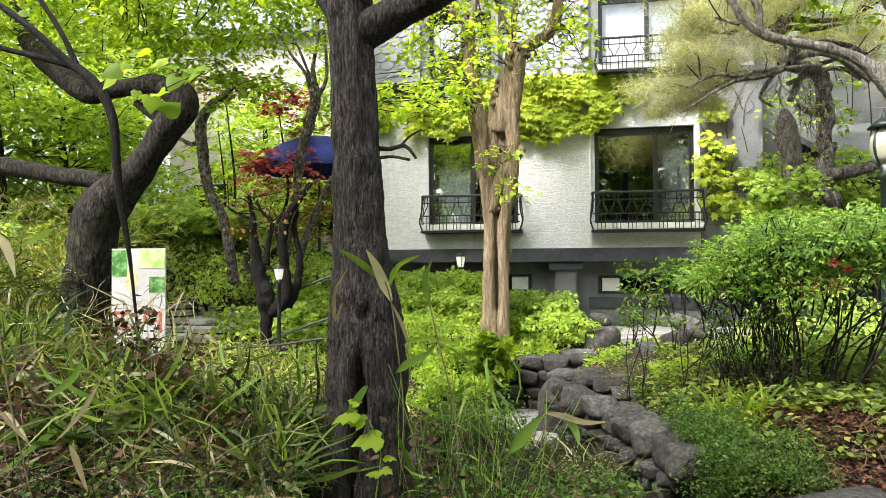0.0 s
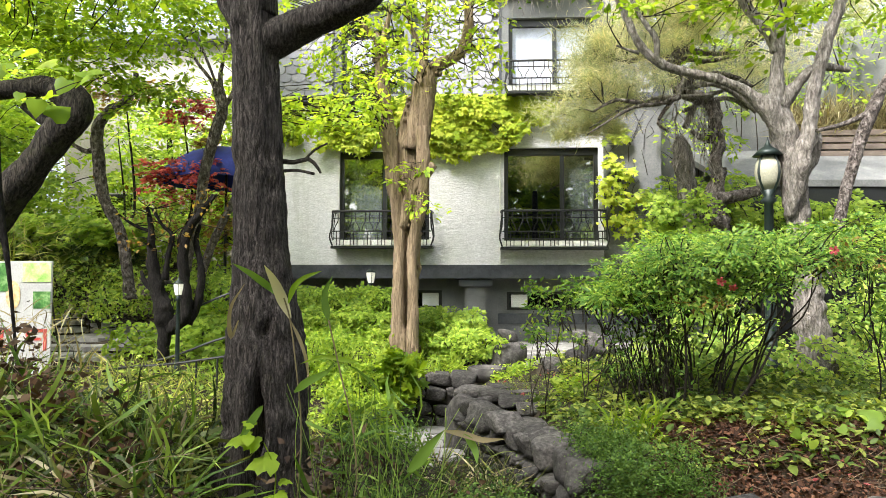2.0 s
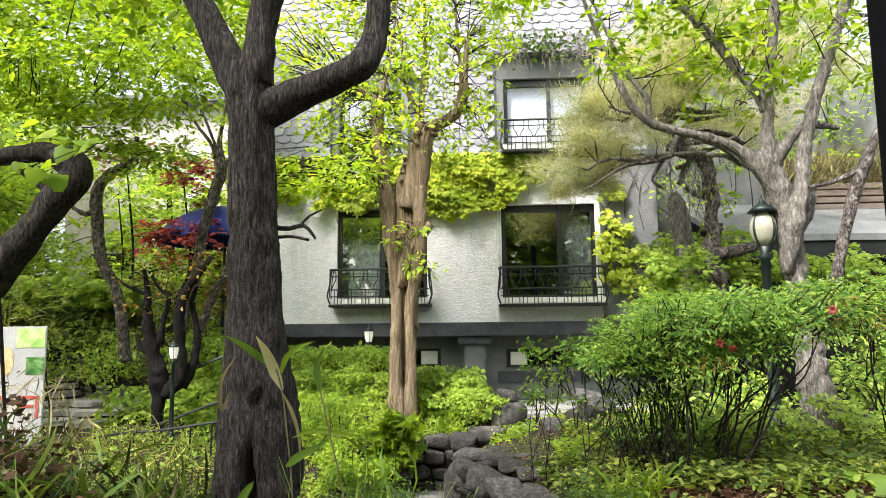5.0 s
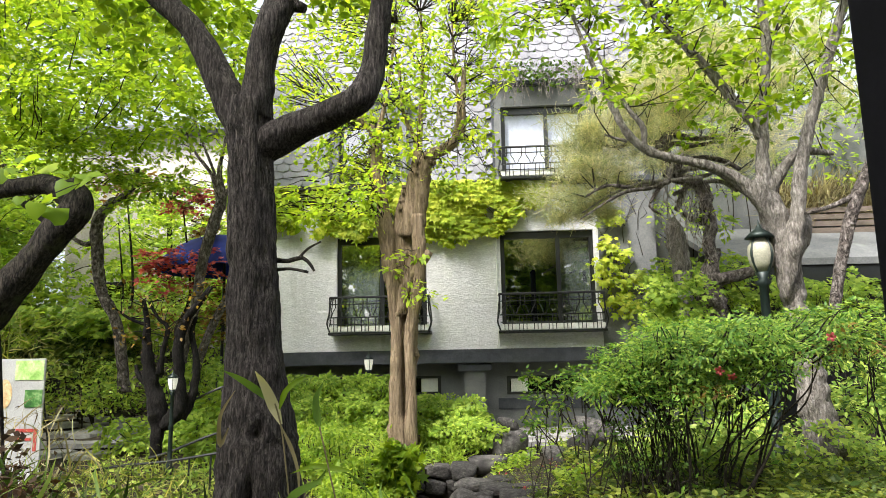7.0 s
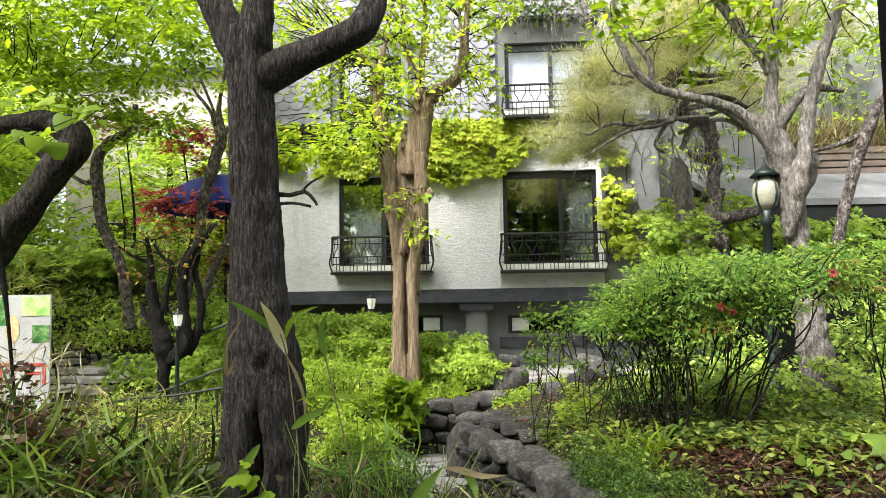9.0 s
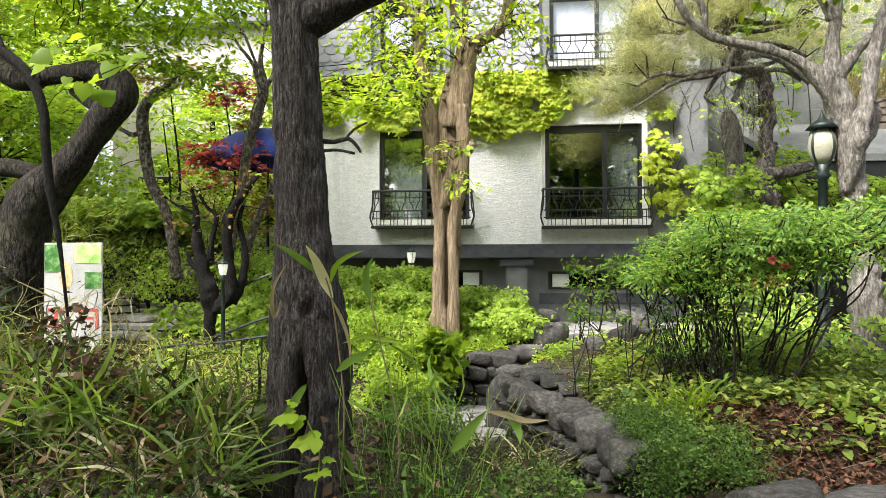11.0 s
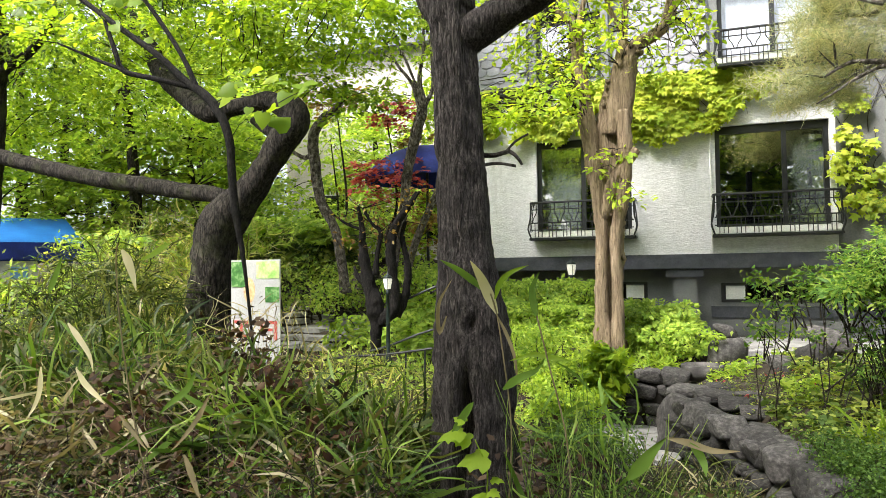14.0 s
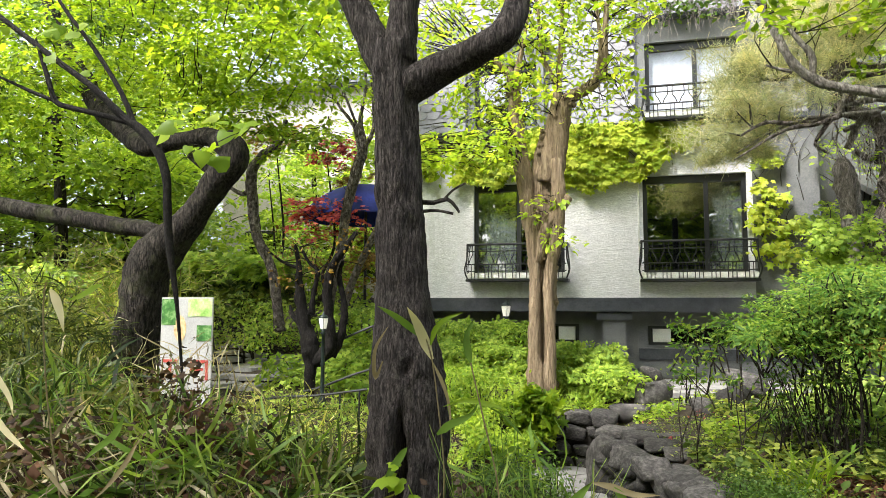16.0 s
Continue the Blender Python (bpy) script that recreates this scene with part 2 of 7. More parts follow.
M_WOOD = surface("weathered_wood", (0.08, 0.062, 0.05), (0.15, 0.12, 0.098), (0.24, 0.2, 0.165), 4, 40, 0.85, 0.5, 0.01, (0.2, 1, 1))
M_BLACK = plain("black_post", (0.004, 0.004, 0.005), 0.95, 0.0, 0.05)
M_TARP = surface("sky_blue_tarp", (0.0064, 0.08, 0.288), (0.008, 0.112, 0.368), (0.016, 0.152, 0.44), 2, 60, 0.5, 0.2, 0.004)

# ---- mesh helpers ----
rng = np.random.default_rng(5)


def part(name, bm, material, parent=None, label="", smooth=False):
    me = bpy.data.meshes.new(name)
    bmesh.ops.recalc_face_normals(bm, faces=bm.faces)
    bm.to_mesh(me)
    bm.free()
    return part_mesh(name, me, material, parent, label, smooth)


def part_mesh(name, me, material, parent=None, label="", smooth=False):
    me.materials.append(material)
    if smooth:
        me.polygons.foreach_set("use_smooth", [True] * len(me.polygons))
    ob = new(name, me)
    ob.parent = parent
    if label:
        tagged(ob, label)
    return ob


def thing(name, label, category, at=(0, 0, 0), group="", kind=""):
    e = new(name)
    e.location, e.empty_display_size = at, 0.2
    if at != (0, 0, 0):
        e.matrix_world = Matrix.Translation(at)
    return tagged(e, label, category, group, kind)


def box(bm, x0, x1, y0, y1, z0, z1, bevel=0.0):
    r = bmesh.ops.create_cube(bm, size=1, matrix=Matrix.Translation(((x0 + x1) / 2, (y0 + y1) / 2, (z0 + z1) / 2)) @ Matrix.Diagonal((x1 - x0, y1 - y0, z1 - z0, 1)))
    if bevel:
        ed = list({e for v in r["verts"] for e in v.link_edges})
        bmesh.ops.bevel(bm, geom=ed, offset=bevel, segments=2, affect="EDGES")
    return bm


def block(*a, bevel=0.0):
    return box(bmesh.new(), *a, bevel=bevel)


def curve_of(pts, step):
    """Catmull-Rom through (x, y, z, r), one point about every step metres."""
    p = np.array(pts, float)
    p = np.vstack([2 * p[0] - p[1], p, 2 * p[-1] - p[-2]])
    out = []
    for i in range(1, len(p) - 2):
        a, b, c, d = p[i - 1:i + 3]
        n = max(2, int(np.linalg.norm(c[:3] - b[:3]) / step))
        for t in np.arange(n) / n:
            out.append(0.5 * (2 * b + (c - a) * t + (2 * a - 5 * b + 4 * c - d) * t ** 2 + (3 * b - a - 3 * c + d) * t ** 3))
    out.append(p[-2])
    out = np.array(out)
    out[:, 3] = np.maximum(out[:, 3], 0.002)
    return out


def tube(bm, pts, seg=12, step=0.08, lump=0.08, freq=6.0, flute=(0, 0.0), cap=True):
    """A limb: round sections along a curve, lumpy, or fluted with so many ribs."""
    c = curve_of(pts, step)
    d = np.gradient(c[:, :3], axis=0)
    d /= np.linalg.norm(d, axis=1)[:, None] + 1e-9
    u = np.cross(d[0], (0.3, 0.9, 0.1))
    rings = []
    for i in range(len(c)):
        u = u - d[i] * (u @ d[i])
        u /= np.linalg.norm(u) + 1e-9
        v = np.cross(d[i], u)
        ring = []
        for k in range(seg):
            a = 2 * math.pi * k / seg
            q = c[i, :3] + (u * math.cos(a) + v * math.sin(a)) * c[i, 3]
            r = c[i, 3] * (1 + lump * noise.noise(Vector(q * freq)) + 0.5 * lump * noise.noise(Vector(q * freq * 3)))
            if flute[0]:
                r *= 1 + flute[1] * math.cos(flute[0] * a + 1.5 * math.sin(i * step * 1.3))
            q = c[i, :3] + (u * math.cos(a) + v * math.sin(a)) * r
            ring.append(bm.verts.new(q))
        rings.append(ring)
    for a, b in zip(rings, rings[1:]):
        for k in range(seg):
            bm.faces.new((a[k], a[(k + 1) % seg], b[(k + 1) % seg], b[k]))
    if cap:
        bm.faces.new(rings[-1])
        bm.faces.new(rings[0][::-1])
    return bm


def limb(pts, **k):
    return tube(bmesh.new(), pts, **k)


LEAF = {
    "oval": ([(0, 0, 0), (-0.26, 0.35, 0.07), (0.26, 0.35, 0.07), (0, 0.45, 0), (-0.2, 0.72, 0.03), (0.2, 0.72, 0.03), (0, 1, -0.08)],
             [(0, 3, 1), (0, 2, 3), (1, 3, 4), (3, 2, 5), (3, 6, 4), (3, 5, 6)]),
    "lance": ([(0, 0, 0), (-0.19, 0.4, 0.04), (0.19, 0.4, 0.04), (0, 0.5, 0), (0, 1, -0.12)], [(0, 3, 1), (0, 2, 3), (1, 3, 4), (3, 2, 4)]),
    "lobed": ([(0, 0, 0), (-0.5, 0.15, -0.05), (-0.25, 0.38, 0.03), (-0.42, 0.72, -0.05), (-0.13, 0.66, 0.02), (0, 1, -0.08), (0.13, 0.66, 0.02), (0.42, 0.72, -0.05), (0.25, 0.38, 0.03), (0.5, 0.15, -0.05), (0, 0.35, 0.05)],
              [(0, 10, 1), (1, 10, 2), (2, 10, 3), (3, 10, 4), (4, 10, 5), (5, 10, 6), (6, 10, 7), (7, 10, 8), (8, 10, 9), (9, 10, 0)]),
    "vine": ([(0, 0, 0), (-0.18, -0.1, -0.02), (-0.42, 0.02, -0.05), (-0.56, 0.28, -0.1), (-0.36, 0.36, -0.02), (-0.34, 0.5, -0.04), (-0.4, 0.66, -0.08), (-0.22, 0.72, -0.01), (-0.12, 0.86, -0.03), (0, 1.05, -0.12),
              (0.12, 0.86, -0.03), (0.22, 0.72, -0.01), (0.4, 0.66, -0.08), (0.34, 0.5, -0.04), (0.36, 0.36, -0.02), (0.56, 0.28, -0.1), (0.42, 0.02, -0.05), (0.18, -0.1, -0.02), (0, 0.4, 0.05)],
             [(i, 18, (i + 1) % 18) for i in range(18)]),
    "blade": ([(0, 0, 0), (-0.024, 0.22, 0.09), (0.024, 0.22, 0.09), (-0.03, 0.48, 0.1), (0.03, 0.48, 0.1), (-0.022, 0.74, 0.0), (0.022, 0.74, 0.0), (0, 0.96, -0.27)], [(0, 2, 1), (1, 2, 4, 3), (3, 4, 6, 5), (5, 6, 7)]),
    "reed": ([(0, 0, 0), (-0.014, 0.25, 0.08), (0.014, 0.25, 0.08), (-0.017, 0.5, 0.1), (0.017, 0.5, 0.1), (-0.011, 0.78, 0.0), (0.011, 0.78, 0.0), (0, 1, -0.25)], [(0, 2, 1), (1, 2, 4, 3), (3, 4, 6, 5), (5, 6, 7)]),
    "needle": ([(-0.022, 0, 0), (0.022, 0, 0), (0, 1, -0.04)], [(0, 1, 2)]),
    "heart": ([(0, 0, 0), (-0.3, -0.1, 0.02), (-0.47, 0.18, -0.02), (-0.36, 0.55, -0.03), (0, 1.02, -0.12), (0.36, 0.55, -0.03), (0.47, 0.18, -0.02), (0.3, -0.1, 0.02), (0, 0.35, 0.06)], [(i, 8, (i + 1) % 8) for i in range(8)]),
    "curl": ([(0, 0, 0.1), (-0.3, 0.4, 0), (0.3, 0.4, 0.12), (0, 0.5, 0.16), (0, 1, 0.14)], [(0, 3, 1), (0, 2, 3), (1, 3, 4), (3, 2, 4)]),
}


def unit(v):
    return v / (np.linalg.norm(v, axis=-1, keepdims=True) + 1e-9)


def off_trunk(p):
    """Which places leave the foot of the forked tree free, as the low growth does."""
    k = p[:, 0] / p[:, 1]
    return ~((k > -0.41) & (k < -0.225) & (p[:, 1] < 4.75) & (p[:, 1] > 2.6))


def leaves(name, pts, size, kind, material, parent=None, face=(0, 0, 1), spread=0.8, grow=None, droop=0.0, label="", jitter=0.35):
    """One mesh of many leaves: at pts, turned about face by spread, growing along grow where given."""
    pts = np.asarray(pts, float)
    n = len(pts)
    tv, tf = LEAF[kind]
    tv = np.array(tv, float)
    nrm = unit(np.array(face, float) + rng.normal(0, spread, (n, 3)))
    g = rng.normal(0, 1, (n, 3)) if grow is None else np.asarray(grow, float) + rng.normal(0, 0.45, (n, 3))
    g = g - np.array((0, 0, droop))
    g = unit(g - nrm * (g * nrm).sum(1, keepdims=True))
    s = np.cross(g, nrm)
    k = (size * (1 + rng.normal(0, jitter, n)).clip(0.4, 1.9))[:, None, None]
    v = pts[:, None, :] + k * (tv[None, :, 0:1] * s[:, None] + tv[None, :, 1:2] * g[:, None] + tv[None, :, 2:3] * nrm[:, None])
    m = len(tv)
    off = np.arange(n) * m
    me = bpy.data.meshes.new(name)
    loops = np.concatenate([np.array(f)[None, :] + off[:, None] for f in tf], axis=1)
    lens = np.array([len(f) for f in tf])
    me.vertices.add(n * m)
    me.vertices.foreach_set("co", v.reshape(-1))
    me.loops.add(loops.size)
    me.loops.foreach_set("vertex_index", loops.reshape(-1))
    me.polygons.add(n * len(tf))
    tot = np.tile(lens, n)
    me.polygons.foreach_set("loop_start", np.concatenate([[0], np.cumsum(tot)[:-1]]))
    me.polygons.foreach_set("loop_total", tot)
    me.update(calc_edges=True)
    return part_mesh(name, me, material, parent, label)


def clumps(boxes, per, radius, flat=0.6):
    """Points in clumps: boxes of (x0, x1, y0, y1, z0, z1, count)."""
    out, cen = [], []
    for x0, x1, y0, y1, z0, z1, n in boxes:
        c = rng.uniform(np.minimum((x0, y0, z0), (x1, y1, z1)), np.maximum((x0, y0, z0), (x1, y1, z1)), (n, 3))
        cen.append(c)
        r = radius * rng.uniform(0.5, 1.4, (n, 1, 1))
        out.append((c[:, None] + rng.normal(0, 1, (n, per, 3)) * r * np.array((1, 1, flat))).reshape(-1, 3))
    return np.concatenate(out), np.concatenate(cen)


def tiers(boxes, per, radius, tilt=0.3, sag=0.35, thick=0.08, times=1.0, out_y=-0.15):
    """Flat drooping sprays of leaves in boxes of (x0, x1, y0, y1, z0, z1, count): places, leaf normals, growth and spray centres."""
    P_, N_, G_, C_ = [], [], [], []
    for x0, x1, y0, y1, z0, z1, n in boxes:
        n = max(1, int(n * times))
        c = rng.uniform(np.minimum((x0, y0, z0), (x1, y1, z1)), np.maximum((x0, y0, z0), (x1, y1, z1)), (n, 3))
        nrm = unit(np.array((0, out_y, 1.0)) + rng.normal(0, tilt, (n, 3)))
        u = unit(np.cross(nrm, rng.normal(0, 1, (n, 3))))
        v = np.cross(nrm, u)
        r = radius * rng.uniform(0.55, 1.4, (n, 1))
        a, q = rng.uniform(0, 2 * np.pi, (n, per)), np.sqrt(rng.uniform(0.02, 1, (n, per)))
        out = u[:, None] * np.cos(a)[..., None] + 0.75 * v[:, None] * np.sin(a)[..., None]
        p = c[:, None] + out * (q * r)[..., None] + nrm[:, None] * (rng.normal(0, thick, (n, per)) * r)[..., None]
        p[..., 2] -= sag * (q ** 2) * r
        nn = nrm[:, None] + out * (0.6 * sag * q)[..., None]
        gg = out * 1.6 - np.array((0, 0, 0.4))
        P_.append(p.reshape(-1, 3)), N_.append(nn.reshape(-1, 3)), G_.append(gg.reshape(-1, 3)), C_.append(c)
    return [np.concatenate(k) for k in (P_, N_, G_, C_)]


def smooth01(t):
    t = np.clip(t, 0, 1)
    return t * t * (3 - 2 * t)


# ---- ground ----
def wall_x(y):
    """Line of the dry-stone wall that holds the raised bed."""
    return np.interp(y, (3.5, 4.9, 6.2, 7.0, 7.6, 8.2), (1.02, 0.7, 0.26, 0.0, -0.2, -0.23))


def height(x, y):
    x, y = np.asarray(x, float), np.asarray(y, float)
    base = 0.06 - 0.22 * smooth01((y - 4.4) / 1.4) * smooth01((x + 2.4) / 0.8) * smooth01((8.4 - y) / 0.1)
    left = smooth01((-2.2 - x) / 1.5) * smooth01((y - 4.0) / 6.0) * 0.62
    far_left = smooth01((-5.0 - x) / 3) * smooth01((y - 6) / 5) * 0.6
    mound = smooth01((y - 8.35) / 0.35) * smooth01((0.2 - x) / 0.5) * 0.38 + smooth01((y - 8.2) / 1.2) * smooth01((-0.4 - x) / 1.2) * 0.32
    bed = smooth01((x - wall_x(y) - 0.16) / 0.1) * (0.17 + 0.15 * smooth01((y - 4.3) / 0.9) + 0.18 * smooth01((x - wall_x(y)) / 1.3) * smooth01((y - 4.3) / 0.9)) * smooth01((y - 4.28) / 0.1) * smooth01((9.6 - y) / 0.5)
    z = np.maximum(base, np.where(np.maximum(np.maximum(left + far_left, mound), bed) > 0.02, 0.06 + np.maximum(np.maximum(left + far_left, mound), bed), base))
    patio = smooth01((y - 9.3) / 0.7)
    z = np.where(x > -0.6, z * (1 - patio) + 0.56 * patio, z)
    hill = smooth01((y - 13) / 12) * 2.0 * smooth01((-3 - x) / 3)
    return z + hill


def ground_sheet():
    xs = np.concatenate([[-400, -150, -60, -30, -20], np.arange(-14, 7.01, 0.14), [9, 12, 20, 40, 120, 400]])
    ys = np.concatenate([[-400, -120, -40, -15, -6, -3, -1, 0], np.arange(1, 13.01, 0.14), [14, 15.5, 17, 19, 22, 26, 35, 60, 140, 400]])
    X, Y = np.meshgrid(xs, ys)
    Z = height(X, Y)
    near = (abs(X) < 14) & (Y > 0) & (Y < 13)
    Z = Z + np.where(near, rng.normal(0, 0.012, X.shape), 0)
    v = np.stack([X, Y, Z], -1).reshape(-1, 3)
    nx, ny = len(xs), len(ys)
    f = [(j * nx + i, j * nx + i + 1, (j + 1) * nx + i + 1, (j + 1) * nx + i) for j in range(ny - 1) for i in range(nx - 1)]
    me = bpy.data.meshes.new("ground")
    me.from_pydata(v.tolist(), [], f)
    ob = part_mesh("ground", me, M_SOIL, smooth=True)
    return tagged(ob, "dark garden soil with leaf litter and rising beds", "ground", kind="structure")


ground_sheet()


def on_ground(x, y, dz=0.0):
    return float(height(x, y)) + dz


# ---- house ----
FY = 11.5          # front of the wall
WX0, WX1 = -3.75, 2.9
Z_LEDGE0, Z_LEDGE1, Z_EAVE = 1.63, 1.86, 4.62


def holed_wall(x0, x1, z0, z1, y0, y1, holes):
    """A wall with rectangular openings through it, of butted blocks."""
    bm = bmesh.new()
    xs = sorted({x0, x1, *[h[0] for h in holes], *[h[1] for h in holes]})
    zs = sorted({z0, z1, *[h[2] for h in holes], *[h[3] for h in holes]})
    grid = {}

    def vert(i, j, k):
        key = (i, j, k)
        if key not in grid:
            grid[key] = bm.verts.new((xs[i], (y0, y1)[k], zs[j]))
        return grid[key]
    solid = lambda i, j: 0 <= i < len(xs) - 1 and 0 <= j < len(zs) - 1 and not any(h[0] <= (xs[i] + xs[i + 1]) / 2 <= h[1] and h[2] <= (zs[j] + zs[j + 1]) / 2 <= h[3] for h in holes)
    for i in range(len(xs) - 1):
        for j in range(len(zs) - 1):
            if not solid(i, j):
                continue
            for k in (0, 1):
                bm.faces.new([vert(i, j, k), vert(i + 1, j, k), vert(i + 1, j + 1, k), vert(i, j + 1, k)])
            for di, dj, e in ((-1, 0, ((0, 0), (0, 1))), (1, 0, ((1, 0), (1, 1))), (0, -1, ((0, 0), (1, 0))), (0, 1, ((0, 1), (1, 1)))):
                if not solid(i + di, j + dj):
                    (a, b), (c, d) = e
                    bm.faces.new([vert(i + a, j + b, 0), vert(i + c, j + d, 0), vert(i + c, j + d, 1), vert(i + a, j + b, 1)])
    return bm


house = thing("house", "pale grey stucco house with dark band, iron balconies and slate mansard", "house", (0, FY, 0))


def hp(name, bm, m, parent=None, label="", smooth=False):
    """A part of the house, given in world places."""
    bmesh.ops.translate(bm, verts=bm.verts, vec=(0, -FY, 0))
    return part(name, bm, m, parent or house, label, smooth)


W1, W2 = (-2.40, -0.86, 2.22, 3.80), (0.40, 1.97, 2.22, 3.83)
B1, B2 = (-2.95, -0.66, 1.12, 1.43), (0.45, 2.35, 1.10, 1.405)
hp("wall", holed_wall(WX0, 2.05, Z_LEDGE1, Z_EAVE, FY, FY + 0.25, [W1, W2]), M_STUCCO)
# right of the last window the wall is greyer than the stucco
hp("end_wall", block(2.05, WX1 + 0.1, FY + 0.01, FY + 0.25, Z_LEDGE1, Z_EAVE), M_GREYWALL, label="right end of the wall in a greyer tone")
hp("ledge", block(WX0 - 0.05, WX1 + 0.02, FY - 0.09, FY + 0.25, Z_LEDGE0, Z_LEDGE1, bevel=0.012), M_BAND, label="dark grey painted ledge band")
hp("basement_wall", holed_wall(WX0, 6.5, 0.0, Z_LEDGE0, FY + 0.3, FY + 0.5, [B1, B2]), M_GREYWALL, label="grey rendered basement wall")
hp("basement_band", block(0.3, 6.5, FY + 0.27, FY + 0.297, 0.86, 1.04), M_BAND)
hp("side_wall", block(WX0, WX0 + 0.25, FY + 0.252, FY + 8, Z_LEDGE1, Z_EAVE), M_STUCCO)
hp("column", block(-0.26, 0.10, FY + 0.02, FY + 0.29, 0.0, 1.52, bevel=0.015), M_GREYWALL)
hp("capital", block(-0.36, 0.2, FY - 0.04, FY + 0.295, 1.5, 1.627, bevel=0.01), M_BAND)
hp("downpipe", limb([(0.33, FY - 0.03, 3.75, 0.014), (0.33, FY - 0.03, 2.8, 0.014), (0.33, FY - 0.03, 1.9, 0.014)], seg=8, step=0.3, lump=0), M_WHITE, label="thin white pipe")


def window(x0, x1, z0, z1, y, split, curtain, cm):
    w = hp("window", block(x0, x1, y + 0.02, y + 0.1, z1 - 0.12, z1 - 0.002), M_FRAME)
    fr = bmesh.new()
    t = 0.07
    for a, b in ((x0, x0 + t), (x1 - t, x1), (x0 + (x1 - x0) * split - t / 2, x0 + (x1 - x0) * split + t / 2)):
        box(fr, a, b, y + 0.025, y + 0.095, z0, z1 - 0.12)
    box(fr, x0 + t, x1 - t, y + 0.03, y + 0.09, z0, z0 + t)
    hp("window_frame", fr, M_FRAME, w)
    xm = x0 + (x1 - x0) * split
    for a, b, d in ((x0 + t, xm - t / 2, 0.05), (xm + t / 2, x1 - t, 0.07)):
        g = hp("pane", block(a, b, y + d, y + d + 0.006, z0 + t, z1 - 0.12), M_CLEAR if cm is M_SHEER else M_GLASS, w)
        g.visible_shadow = False
    for a, b in curtain:
        cu = bmesh.new()
        n = 40
        cols = [(a + (b - a) * i / n, y + (0.14 + 0.006 * math.sin(i * 1.9) if cm is M_SHEER else 0.17 + 0.01 * math.sin(i * 1.9))) for i in range(n + 1)]
        vs = [(cu.verts.new((x, yy, z0)), cu.verts.new((x, yy, z1 - 0.1))) for x, yy in cols]
        for p, q in zip(vs, vs[1:]):
            cu.faces.new((p[0], q[0], q[1], p[1]))
        hp("curtain", cu, cm, w, smooth=True)
    return w


window(*W1, FY + 0.05, 0.5, [(-2.36, -1.7)], M_CURTAIN)
window(*W2, FY + 0.05, 0.62, [(1.36, 1.93)], M_CURTAIN)
for bx, pa in ((B1, (-1.0, -0.72)), (B2, (0.52, 0.8))):
    w = hp("basement_window", block(bx[0], bx[1], FY + 0.33, FY + 0.336, bx[2], bx[3]), M_DARKGLASS)
    w.visible_shadow = False
    fr = bmesh.new()
    for a, b, c, d in ((bx[0], bx[1], bx[3] - 0.04, bx[3]), (bx[0], bx[1], bx[2], bx[2] + 0.04), (bx[0], bx[0] + 0.05, bx[2] + 0.04, bx[3] - 0.04), (bx[1] - 0.05, bx[1], bx[2] + 0.04, bx[3] - 0.04)):
        box(fr, a, b, FY + 0.28, FY + 0.328, c, d)
    hp("window_frame", fr, M_FRAME, w)
    hp("paper_blind", block(pa[0], pa[1], FY + 0.316, FY + 0.322, bx[2] + 0.045, bx[3] - 0.045), M_WHITE, w, "white paper blind behind the glass")
# unseen rooms closed off, their dimness put into the wall colour
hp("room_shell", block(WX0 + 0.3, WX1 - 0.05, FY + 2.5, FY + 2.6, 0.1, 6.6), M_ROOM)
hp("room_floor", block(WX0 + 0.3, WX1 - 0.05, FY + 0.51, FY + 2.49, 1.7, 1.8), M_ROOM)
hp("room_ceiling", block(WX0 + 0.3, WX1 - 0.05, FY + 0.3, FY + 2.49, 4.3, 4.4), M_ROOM)


